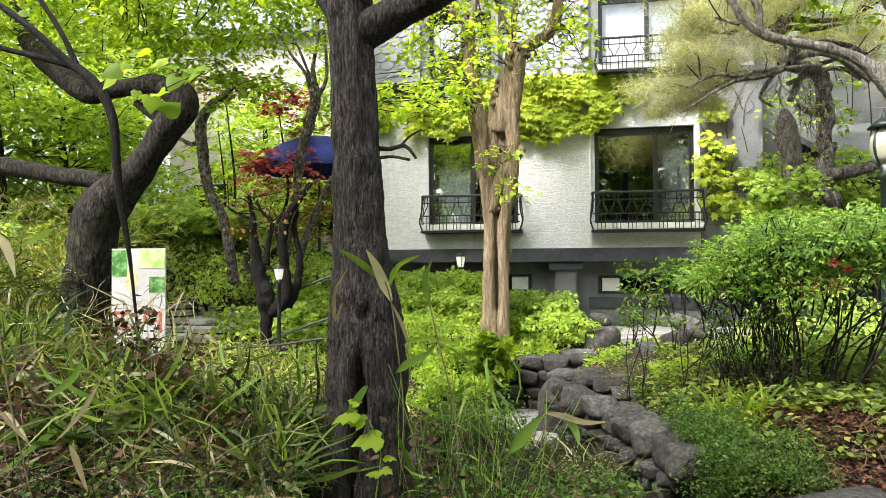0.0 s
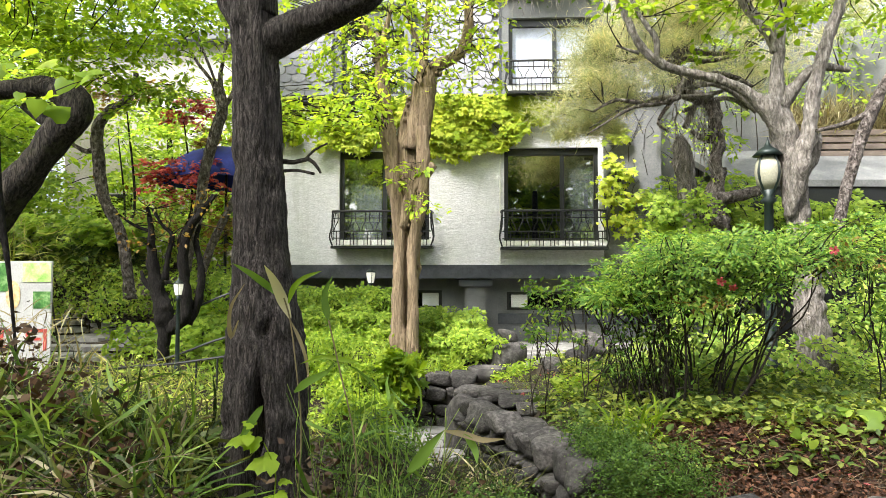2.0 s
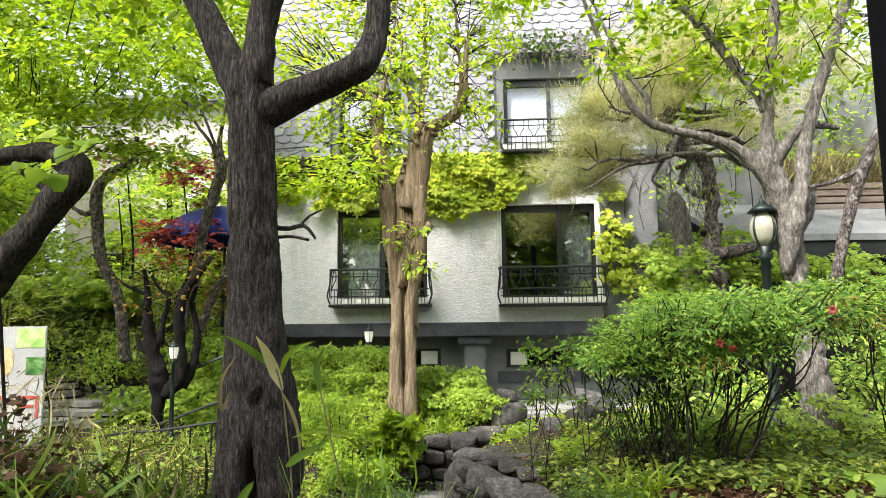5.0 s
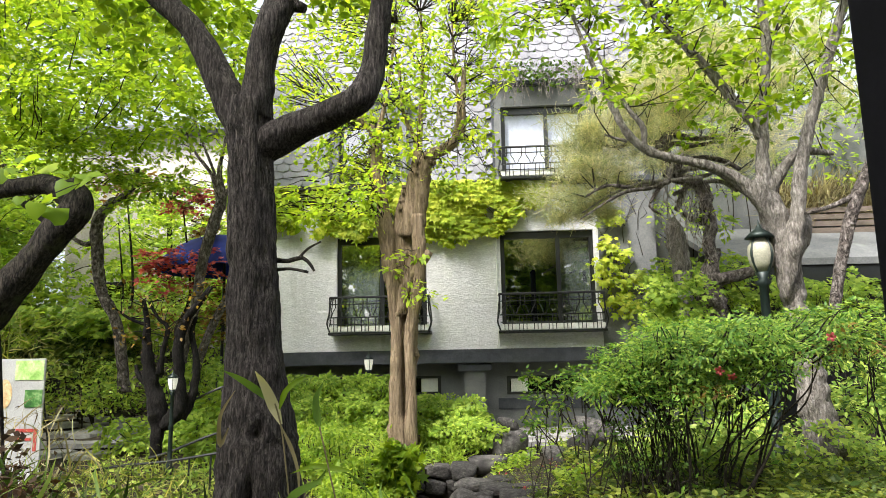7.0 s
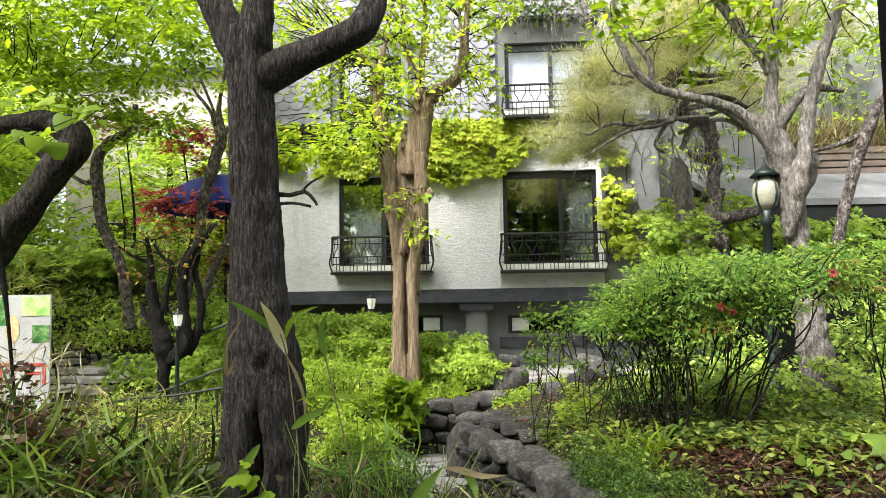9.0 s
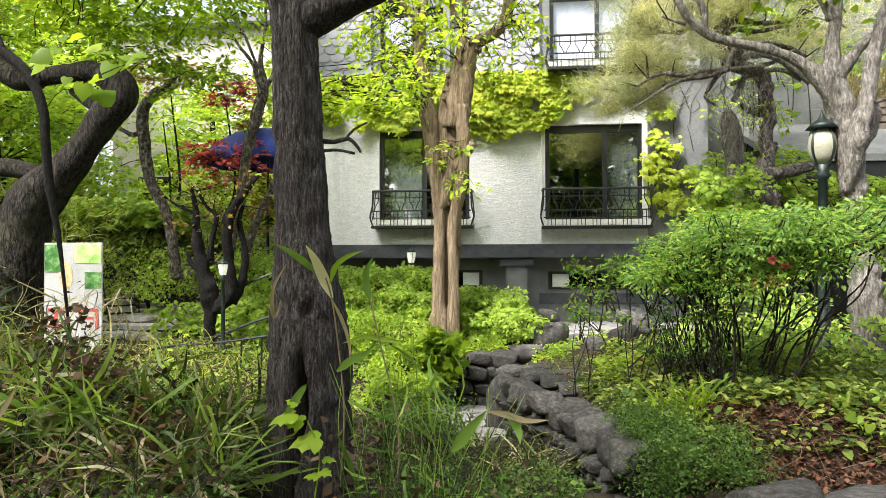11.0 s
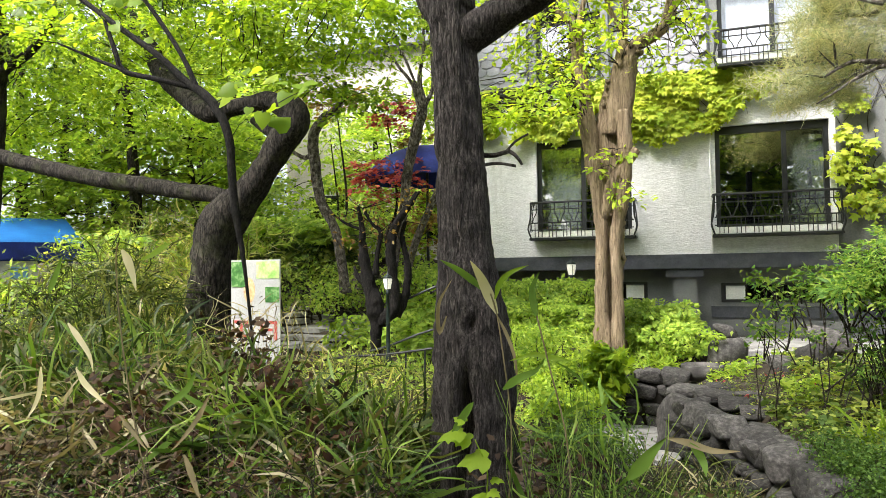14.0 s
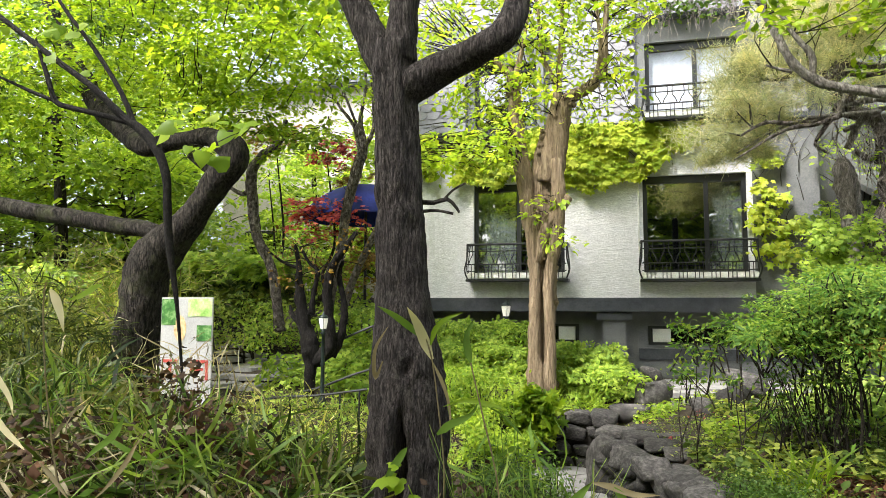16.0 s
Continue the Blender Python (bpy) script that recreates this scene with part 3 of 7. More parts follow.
def balcony(x0, x1, zb, zt, y, depth):
    b = hp("balcony", block(x0 + 0.02, x1 - 0.02, y - depth + 0.008, y - 0.002, zb, zb + 0.1, bevel=0.012), M_WHITE, label="iron balcony with white slab and splayed balusters")
    hp("slab_edge", block(x0, x1, y - depth - 0.012, y - 0.003, zb - 0.045, zb - 0.003, bevel=0.006), M_IRON, b)
    yf = y - depth
    hp("top_rail", limb([(x0 + 0.02, y - 0.01, zt, 0.019), (x0 + 0.02, yf + 0.05, zt, 0.019), (x0 + 0.06, yf, zt, 0.019), (x0 + 0.2, yf, zt, 0.019), (x1 - 0.2, yf, zt, 0.019), (x1 - 0.06, yf, zt, 0.019), (x1 - 0.02, yf + 0.05, zt, 0.019), (x1 - 0.02, y - 0.01, zt, 0.019)], seg=8, step=0.1, lump=0), M_IRON, b)
    h = zt - zb
    for name, f, r in (("upper_rail", 0.8, 0.008), ("middle_rail", 0.42, 0.01), ("low_rail", 0.22, 0.008)):
        hp(name, block(x0 + 0.03, x1 - 0.03, yf - r, yf + r, zb + h * f - r, zb + h * f + r), M_IRON, b)
    n = max(3, round((x1 - x0) / 0.25))
    w = (x1 - x0 - 0.08) / n
    for i in range(n):
        c = x0 + 0.04 + w * (i + 0.5)
        for sg in (-1, 1):   # splayed pair between the middle and upper rails, straight bar below
            hp("baluster", limb([(c + sg * w * 0.44, yf, zb + h * 0.43, 0.009), (c + sg * w * 0.3, yf, zb + h * 0.6, 0.009), (c + sg * w * 0.14, yf, zb + h * 0.72, 0.009), (c + sg * w * 0.16, yf, zt, 0.008)], seg=5, step=0.06, lump=0), M_IRON, b)
            hp("bar", block(c + sg * w * 0.25 - 0.006, c + sg * w * 0.25 + 0.006, yf - 0.006, yf + 0.006, zb + 0.005, zb + h * 0.41), M_IRON, b)
        hp("bar", block(c - 0.006, c + 0.006, yf - 0.006, yf + 0.006, zb + 0.005, zb + h * 0.41), M_IRON, b)
    for x, sg in ((x0 + 0.03, -1), (x1 - 0.03, 1)):   # bellied corner posts
        hp("corner_post", limb([(x, yf, zb, 0.014), (x + sg * 0.045, yf - 0.01, zb + h * 0.25, 0.014), (x + sg * 0.01, yf, zb + h * 0.55, 0.014), (x, yf, zt, 0.014)], seg=8, step=0.05, lump=0), M_IRON, b)
        for k in (0.35, 0.7):
            hp("side_bar", limb([(x, yf + depth * k, zb + 0.05, 0.009), (x + sg * 0.04, yf + depth * k, zb + h * 0.3, 0.009), (x, yf + depth * k, zt, 0.009)], seg=5, step=0.08, lump=0), M_IRON, b)
    return b


balcony(-2.47, -0.78, 2.17, 2.74, FY, 0.32)
balcony(0.33, 2.07, 2.15, 2.74, FY, 0.32)
balcony(0.42, 2.0, 4.70, 5.20, FY - 0.0, 0.36)

# mansard: sloping field with shingles, dormers standing in it
SLOPE = 0.16       # metres back for each metre up
def roof_y(z):
    return FY + 0.02 + (z - Z_EAVE) * SLOPE


roof = hp("roof", block(WX0 - 0.05, WX1 + 0.05, FY - 0.1, FY + 0.3, Z_EAVE, Z_EAVE + 0.1, bevel=0.01), M_BAND, label="grey mansard of scalloped slates")
UW1, UW2 = (-2.38, -1.3, 4.78, 5.9), (0.48, 1.9, 4.78, 6.05)
zt = 8.6
for x0, x1, z0 in ((WX0, UW1[0] - 0.16, 4.72), (UW1[0] - 0.16, UW1[1] + 0.12, UW1[3] + 0.36), (UW1[1] + 0.12, UW2[0] - 0.16, 4.72), (UW2[0] - 0.16, UW2[1] + 0.12, UW2[3] + 0.36), (UW2[1] + 0.12, WX1, 4.72)):
    bm = bmesh.new()
    v = [bm.verts.new(c) for c in ((x0, roof_y(z0) + 0.03, z0), (x1, roof_y(z0) + 0.03, z0), (x1, roof_y(zt) + 0.03, zt), (x0, roof_y(zt) + 0.03, zt), (x0, roof_y(z0) + 0.2, z0), (x1, roof_y(z0) + 0.2, z0), (x1, roof_y(zt) + 0.2, zt), (x0, roof_y(zt) + 0.2, zt))]
    for f in ((0, 1, 2, 3), (5, 4, 7, 6), (0, 4, 5, 1), (3, 2, 6, 7), (0, 3, 7, 4), (1, 5, 6, 2)):
        bm.faces.new([v[i] for i in f])
    hp("roof_field", bm, M_SLATE, roof)
hp("roof_deck", block(WX0, WX1, FY + 0.9, FY + 4, zt - 0.1, zt), M_BAND, roof)
hp("roof_back", block(WX0, WX1, FY + 3.9, FY + 4.1, 4.72, zt - 0.11), M_BAND, roof)
for u, cm in ((UW1, M_CURTAIN), (UW2, M_SHEER)):
    d = hp("dormer", holed_wall(u[0] - 0.12, u[1] + 0.12, 4.72, u[3] + 0.35, FY + 0.0, FY + 0.5, [u]), M_GREYWALL, label="grey dormer with a tall window")
    hp("dormer_frame", block(u[0] - 0.16, u[0] - 0.121, FY - 0.01, FY + 0.4, 4.72, u[3] + 0.3), M_BAND, d)
    hp("dormer_cap", block(u[0] - 0.2, u[1] + 0.2, FY - 0.08, FY + 0.6, u[3] + 0.353, u[3] + 0.45, bevel=0.02), M_BAND, d)
    window(*u, FY + 0.06, 0.55, [(u[0] + 0.05, u[1] - 0.05)], cm)
    # dark sheet behind the dormer window in place of a dim room
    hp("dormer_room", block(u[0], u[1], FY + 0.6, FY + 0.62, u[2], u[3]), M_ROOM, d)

# right wing: lower side house with a sloping grey roof over a dark porch
wing = thing("side_building", "low grey side building with sloping roof and dark porch", "building", (5, 12.5, 0))
def wp(name, bm, m, label=""):
    bmesh.ops.translate(bm, verts=bm.verts, vec=(-5, -12.5, 0))
    return part(name, bm, m, wing, label)
wp("back_wall", block(2.92, 12, 12.6, 12.85, 0.3, 6.3), M_GREYWALL)
bm = bmesh.new()
vs = [bm.verts.new(v) for v in ((3.6, 10.2, 3.08), (12, 10.2, 3.02), (12, 12.6, 3.95), (3.6, 12.6, 3.95), (3.6, 10.2, 2.98), (12, 10.2, 2.92), (12, 12.6, 3.85), (3.6, 12.6, 3.85))]
for f in ((0, 1, 2, 3), (4, 7, 6, 5), (0, 4, 5, 1), (0, 3, 7, 4), (1, 5, 6, 2), (2, 6, 7, 3)):
    bm.faces.new([vs[i] for i in f])
wp("roof", bm, M_ENDWALL, "sloping pale grey roof")
wp("fascia", block(3.62, 12, 10.23, 10.3, 2.72, 2.95), M_IRON)
# shade of the open porch, put in as a near-black sheet
wp("porch_wall", block(4.6, 12, 11.6, 11.8, 0.4, 3.2), M_FRAME, "near-black sheet for the shade under the side roof")
wp("post", block(4.7, 4.85, 10.4, 10.55, 0.4, 2.9, bevel=0.01), M_IRON)

# ---- trees ----
def tree(name, label, base, limbs, bark_m, girth=1.0, **k):
    """Limbs: the first is the trunk, the others branches; each a list of (x, y, z, r)."""
    t = thing(name, label, "tree", base)
    for i, l in enumerate(limbs):
        kk = dict(k)
        if i:
            kk["flute"] = (0, 0.0)
        part("branch" if i else "trunk", limb([(a - base[0], b - base[1], c - base[2], r * girth) for a, b, c, r in l], **kk), bark_m, t, smooth=True)
    return t


def along(limbs, step=0.25, skip=0.3):
    out = []
    for l in limbs:
        c = curve_of(l, step)
        out.append(c[int(len(c) * skip):])
    return np.concatenate(out)


def brushwood(roots, tips, r, parent, reach=1.6, m=None):
    """Fine bowed twigs from limbs to leaf clumps, too many to tell apart."""
    bm = bmesh.new()
    roots = np.asarray(roots, float)[:, :3]
    for t in tips:
        d = np.linalg.norm(roots - t, axis=1) + rng.uniform(0, 0.3, len(roots))
        a = roots[np.argmin(d)]
        L = np.linalg.norm(t - a)
        if L > reach:
            a = t + (a - t) / L * reach * rng.uniform(0.4, 0.8)
            L = np.linalg.norm(t - a)
        mid = (a + t) / 2 + rng.normal(0, 0.09, 3) * L + np.array((0, 0, 0.1 * L))
        tube(bm, [(*a, r * 1.7), (*mid, r), (*t, r * 0.45)], seg=4, step=max(0.1, L / 5), lump=0)
    return tagged(part("brushwood", bm, m or M_TWIG, parent), kind="stuff")


def crown(t, base, pts, size, kind, m, roots=None, tips=None, twig_r=0.006, reach=1.6, name="crown", **k):
    o = np.array(base)
    leaves(name, pts - o, size, kind, m, t, **k)
    if tips is not None:
        brushwood(roots[:, :3] - o, tips - o, twig_r, t, reach)


def sprays(name, pts, count, *a, **k):
    """All the leaves of one plant, past counting."""
    tagged(leaves("foliage", pts, *a, **k), kind="stuff")


# A: dark forked tree close to the path
A = [[(-1.47, 4.55, -0.308, 0.44), (-1.445, 4.55, 0.04, 0.36), (-1.418, 4.55, 0.28, 0.312), (-1.398, 4.55, 0.465, 0.29), (-1.392, 4.55, 0.837, 0.267), (-1.397, 4.55, 1.212, 0.248), (-1.425, 4.55, 1.589, 0.199), (-1.436, 4.55, 1.878, 0.177), (-1.454, 4.55, 2.259, 0.169), (-1.472, 4.55, 2.65, 0.165), (-1.49, 4.55, 3.052, 0.158), (-1.514, 4.55, 3.341, 0.158), (-1.511, 4.55, 3.549, 0.15)],
     [(-1.547, 4.55, 3.363, 0.132), (-1.651, 4.55, 3.555, 0.117), (-1.739, 4.55, 3.728, 0.113), (-1.842, 4.55, 3.948, 0.098), (-1.997, 4.55, 4.173, 0.086), (-2.196, 4.55, 4.361, 0.083), (-2.401, 4.55, 4.596, 0.075)],
     [(-1.492, 4.55, 3.423, 0.143), (-1.449, 4.55, 3.673, 0.109), (-1.422, 4.55, 3.928, 0.105), (-1.361, 4.55, 4.141, 0.105), (-1.305, 4.6, 4.341, 0.106), (-1.255, 4.7, 4.669, 0.097)],
     [(-1.469, 4.55, 3.174, 0.132), (-1.31, 4.55, 3.271, 0.128), (-1.111, 4.55, 3.358, 0.113), (-0.86, 4.5, 3.441, 0.1), (-0.702, 4.5, 3.537, 0.1), (-0.63, 4.55, 3.763, 0.086), (-0.597, 4.55, 4.017, 0.083), (-0.564, 4.55, 4.274, 0.079), (-0.546, 4.55, 4.537, 0.071)],
     [(-1.348, 4.6, 2.419, 0.019), (-1.229, 4.6, 2.407, 0.017), (-1.131, 4.6, 2.428, 0.015), (-1.071, 4.6, 2.372, 0.011), (-1.047, 4.6, 2.332, 0.008)],
     [(-1.327, 4.6, 2.347, 0.013), (-1.209, 4.6, 2.352, 0.011), (-1.09, 4.6, 2.326, 0.01)],
     [(-1.159, 4.6, 2.421, 0.01), (-1.092, 4.6, 2.49, 0.008), (-1.002, 4.6, 2.535, 0.006)],
     [(-1.304, 4.6, 4.261, 0.057), (-1.22, 4.6, 4.292, 0.049), (-1.136, 4.6, 4.261, 0.034)]]
a_base = (A[0][0][0], A[0][0][1], 0.0)
tA = tree("forked_tree", "dark grey furrowed trunk forking into three heavy limbs", a_base, A, M_BARK_A, seg=64, step=0.035, lump=0.12, freq=7, flute=(6, 0.045))
SEAM = ((-0.1, -1.42), (0.209, -1.408), (0.503, -1.383), (0.647, -1.355), (0.862, -1.369), (1.007, -1.371), (1.152, -1.377), (1.3, -1.335), (1.36, -1.32))
for v in next(c for c in tA.children if c.name.startswith("trunk")).data.vertices:   # deep seam up the foot of the trunk, with a knot hole over it
    if v.co.z < 1.45 and v.co.y < 0.02:
        cx = np.interp(v.co.z, [a for a, b in SEAM], [b for a, b in SEAM]) - a_base[0]
        wide = 0.022 + 0.02 * max(0.0, 1 - abs(v.co.z - 0.55) / 0.35)
        k = math.exp(-((v.co.x - cx) / wide) ** 2) * smooth01((1.1 - v.co.z) / 0.3)
        lip = math.exp(-((abs(v.co.x - cx) - 0.085) / 0.045) ** 2) * smooth01((1.2 - v.co.z) / 0.3)
        hole = math.exp(-((v.co.x - cx) / 0.03) ** 2 - ((v.co.z - 1.27) / 0.08) ** 2)
        ring = math.exp(-((math.hypot(v.co.x - cx, v.co.z - 1.29) - 0.075) / 0.03) ** 2)
        v.co.y += 0.2 * k - 0.035 * lip + 0.035 * hole - 0.018 * ring
pts, tips = clumps([(-2.80, -1.86, 4.2, 5.6, 4.30, 4.83, 14), (-1.31, -0.24, 4.2, 5.6, 4.79, 5.22, 20)], 90, 0.2)
# overhead clumps out of view, added to shade the foreground growth
unseen_canopy, t2 = clumps([(-5.5, 4.0, -2.4, 1.4, 5.9, 8.2, 150), (-8.5, 0.4, 0.4, 3.0, 4.9, 6.2, 170)], 60, 0.4)
pts = np.concatenate([pts, unseen_canopy])
crown(tA, a_base, pts, 0.085, "oval", M_LEAF, along(A[1:4], 0.2), tips, 0.006)

# B: tan fluted tree before the house
B = [[(-0.991, 9, 0.552, 0.26), (-0.987, 9, 0.974, 0.193), (-0.967, 9, 1.546, 0.186), (-0.948, 9, 1.983, 0.193), (-0.959, 9, 2.427, 0.2), (-0.955, 9.05, 2.878, 0.185), (-0.966, 9.1, 3.337, 0.17), (-0.93, 9.1, 3.723, 0.15), (-0.87, 9.1, 4.033, 0.1)],
     [(-1.107, 9, 2.731, 0.126), (-1.179, 9, 3.343, 0.126), (-1.254, 9, 3.812, 0.119), (-1.299, 9, 4.287, 0.104), (-1.329, 9, 4.77, 0.074), (-1.517, 9, 4.981, 0.052), (-1.66, 9, 5.109, 0.03)],
     [(-0.766, 9, 3.485, 0.134), (-0.68, 9, 4.186, 0.134), (-0.6, 9, 4.421, 0.112), (-0.35, 9, 4.555, 0.089), (-0.153, 9, 4.764, 0.067), (-0.12, 9, 5.208, 0.052), (-0.077, 9, 5.7, 0.037)],
     [(-0.89, 9, 3.335, 0.149), (-0.805, 9, 4.032, 0.119), (-0.755, 9, 4.347, 0.097), (-0.72, 9, 4.666, 0.052), (-0.682, 9, 5.232, 0.037), (-0.657, 9, 5.893, 0.026), (-0.68, 9, 6.572, 0.019)],
     [(-1.01, 8.8, 2.268, 0.08), (-0.874, 8.8, 2.704, 0.095), (-0.724, 8.8, 2.921, 0.087), (-0.588, 8.8, 3.104, 0.065)],
     [(-1.329, 9, 4.689, 0.06), (-1.201, 9, 5.172, 0.033), (-1.103, 9, 5.747, 0.022), (-1.034, 9, 6.419, 0.015)],
     [(-0.721, 9, 4.585, 0.045), (-0.934, 9, 5.079, 0.03), (-0.992, 9, 5.742, 0.022), (-1.116, 9, 6.253, 0.015)],
     [(-0.272, 9, 4.608, 0.045), (-0.17, 9, 5.048, 0.037), (-0.218, 9, 5.706, 0.022), (-0.236, 9, 6.379, 0.015)],
     [(-1.009, 8.8, 0.579, 0.131), (-1.046, 8.8, 1.271, 0.095), (-1.027, 8.8, 1.98, 0.08), (-1.066, 8.8, 2.561, 0.095), (-1.108, 8.8, 3.006, 0.087)],
     [(-0.866, 8.8, 0.645, 0.109), (-0.845, 8.8, 1.338, 0.08), (-0.867, 8.8, 1.976, 0.08), (-0.758, 8.8, 2.554, 0.095), (-0.721, 8.8, 3.145, 0.102), (-0.745, 8.8, 3.597, 0.087)]]
b_base = (B[0][0][0], B[0][0][1], 0.5)
tB = tree("tan_tree", "tan fluted trunk with knuckled limbs and lime leaves", b_base, B, M_BARK_B, 0.86, seg=30, step=0.05, lump=0.2, freq=7, flute=(7, 0.1))
bm = bmesh.new()
for i in range(46):   # pruning knuckles
    c = along(B[:4], 0.1, 0.35)[rng.integers(0, 40)]
    a = rng.uniform(math.pi, 2 * math.pi)
    p = np.array((c[0] + math.cos(a) * c[3], c[1] + math.sin(a) * c[3], c[2])) - np.array(b_base)
    bmesh.ops.create_icosphere(bm, subdivisions=1, radius=rng.uniform(0.02, 0.05), matrix=Matrix.Translation(p))
tagged(part("knuckle", bm, M_BARK_B, tB, smooth=True), kind="stuff")
pts, nrm, grw, tips = tiers([(-2.18, 0.58, 8.3, 9.8, 6.33, 7.22, 64), (-2.73, 0.55, 8.3, 9.8, 5.01, 6.20, 90), (-2.31, 0.35, 8.3, 9.8, 4.10, 4.88, 40), (-2.9, -1.21, 8, 9, 3.5, 3.95, 30), (-1.10, -0.51, 8.6, 8.8, 2.41, 3.12, 4)], 17, 0.17, 0.5, 0.5, times=3.0)
crown(tB, b_base, pts, 0.07, "oval", M_LEAF_G, along(B[1:8], 0.2), tips, 0.005, 1.0, face=nrm, grow=grw, spread=0.35)

# C: great leaning tree on the left
C = [[(-5.96, 7.4, 0.2, 0.41), (-5.885, 7.4, 0.72, 0.343), (-5.803, 7.4, 1.299, 0.281), (-5.729, 7.4, 1.879, 0.275), (-5.654, 7.4, 2.204, 0.288), (-5.43, 7.4, 2.45, 0.257), (-5.175, 7.4, 2.691, 0.196), (-4.941, 7.4, 2.964, 0.165), (-4.736, 7.4, 3.235, 0.177), (-4.533, 7.4, 3.467, 0.184), (-4.525, 7.4, 3.637, 0.153), (-4.631, 7.4, 3.789, 0.104)],
     [(-5.4, 7.4, 2.36, 0.2), (-5.622, 7.4, 2.619, 0.116), (-6.161, 7.4, 2.719, 0.11), (-6.628, 7.4, 2.804, 0.11), (-7.617, 7.4, 2.967, 0.116), (-8.686, 7.4, 3.201, 0.11), (-9.847, 7.4, 3.49, 0.11), (-11.785, 7.4, 3.948, 0.104), (-14.0, 7.4, 4.374, 0.092)],
     [(-4.533, 7.4, 3.567, 0.147), (-4.845, 7.4, 3.774, 0.122), (-5.156, 7.4, 3.775, 0.104), (-5.457, 7.4, 3.752, 0.11), (-5.811, 7.4, 3.726, 0.128), (-6.395, 7.6, 4.088, 0.138), (-6.938, 7.8, 4.485, 0.129), (-7.311, 8, 4.92, 0.119), (-7.809, 8.2, 5.439, 0.102), (-8.219, 8.3, 5.982, 0.089), (-8.566, 8.4, 6.677, 0.076), (-8.989, 8.5, 7.558, 0.056)],
     [(-4.776, 7.5, 3.328, 0.087), (-5.028, 7.5, 3.471, 0.062), (-5.217, 7.5, 3.597, 0.043)]]
c_base = (C[0][0][0], C[0][0][1], 0.2)
tC = tree("leaning_tree", "brown leaning tree with a long level limb", c_base, C, M_BARK_C, seg=26, step=0.05, lump=0.1, freq=5)
pts, nrm, grw, tips = tiers([(-11.63, -6.80, 6.8, 9, 4.81, 5.66, 110), (-8.02, -2.78, 6.4, 9, 4.59, 4.92, 80), (-12.38, -7.10, 7.8, 9.5, 4.06, 4.51, 36), (-5.27, -3.91, 7.6, 9, 3.88, 4.48, 16), (-7.10, -3.06, 6.4, 9, 5.29, 6.93, 110), (-5.80, -3.99, 7, 9, 4.40, 5.50, 36), (-13.11, -3.41, 7, 9, 6.38, 6.71, 60)], 46, 0.33, 0.3, times=1.5)
crown(tC, c_base, pts, 0.075, "oval", M_LEAF, along(C[1:], 0.3), tips[::3], 0.005, 0.6, face=nrm, grow=grw, spread=0.3)
# sprays of the same crown in deep green: shade put into the leaf colour
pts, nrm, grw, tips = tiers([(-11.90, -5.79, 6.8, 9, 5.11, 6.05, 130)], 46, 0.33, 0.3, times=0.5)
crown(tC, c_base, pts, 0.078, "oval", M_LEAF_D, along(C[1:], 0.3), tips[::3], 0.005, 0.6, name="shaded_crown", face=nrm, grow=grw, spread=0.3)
pts, nrm, grw, tips = tiers([(-9.97, -3.66, 9, 11, 6.30, 8.84, 130), (-8.57, -4.61, 9.5, 11, 4.71, 6.36, 26)], 46, 0.4, 0.3, times=1.5)
crown(tC, c_base, pts, 0.1, "oval", M_LEAF, along(C[1:], 0.3), tips[::3], 0.006, 0.7, name="upper_crown", face=nrm, grow=grw, spread=0.3)

# D: dark sapling before it
D = [[(-3.5, 5.2, 0.1, 0.012), (-3.56, 5.2, 0.763, 0.012), (-3.61, 5.2, 1.203, 0.013), (-3.66, 5.2, 1.598, 0.016), (-3.7, 5.2, 1.847, 0.024), (-3.769, 5.2, 2.2, 0.036), (-3.807, 5.2, 2.556, 0.037), (-3.828, 5.2, 2.813, 0.039), (-3.922, 5.2, 3.052, 0.043), (-4.091, 5.2, 3.25, 0.043), (-4.316, 5.2, 3.405, 0.036), (-4.649, 5.2, 3.696, 0.03), (-5.065, 5.2, 3.986, 0.028), (-5.504, 5.2, 4.302, 0.026), (-5.886, 5.2, 4.576, 0.024), (-6.452, 5.2, 4.987, 0.019)],
     [(-4.174, 5.2, 3.3, 0.03), (-4.318, 5.2, 3.591, 0.023), (-4.518, 5.2, 3.885, 0.021), (-4.758, 5.2, 4.192, 0.019), (-5.005, 5.2, 4.481, 0.017), (-5.261, 5.2, 4.836, 0.013)],
     [(-4.251, 5.2, 3.34, 0.028), (-4.645, 5.2, 3.457, 0.026), (-4.883, 5.2, 3.521, 0.024), (-5.057, 5.2, 3.595, 0.026), (-5.146, 5.2, 3.801, 0.024), (-5.258, 5.2, 4.068, 0.017), (-5.319, 5.2, 4.218, 0.011)],
     [(-5.057, 5.2, 3.595, 0.019), (-5.344, 5.2, 3.712, 0.017), (-5.603, 5.2, 3.829, 0.013), (-5.869, 5.2, 3.948, 0.009)]]
d_base = (D[0][0][0], D[0][0][1], 0.1)
tD = tree("dark_sapling", "thin dark sapling with arching branches and heart leaves", d_base, D, M_BARK_D, 1.0, seg=10, step=0.06, lump=0.1)
pts, tips = clumps([(-3.9, -2.95, 4.8, 5.4, 2.95, 3.25, 7), (-6.3, -5.0, 4.8, 5.2, 3.5, 4.3, 9), (-4.9, -4.4, 4.8, 5.2, 3.9, 4.3, 3)], 3, 0.1)
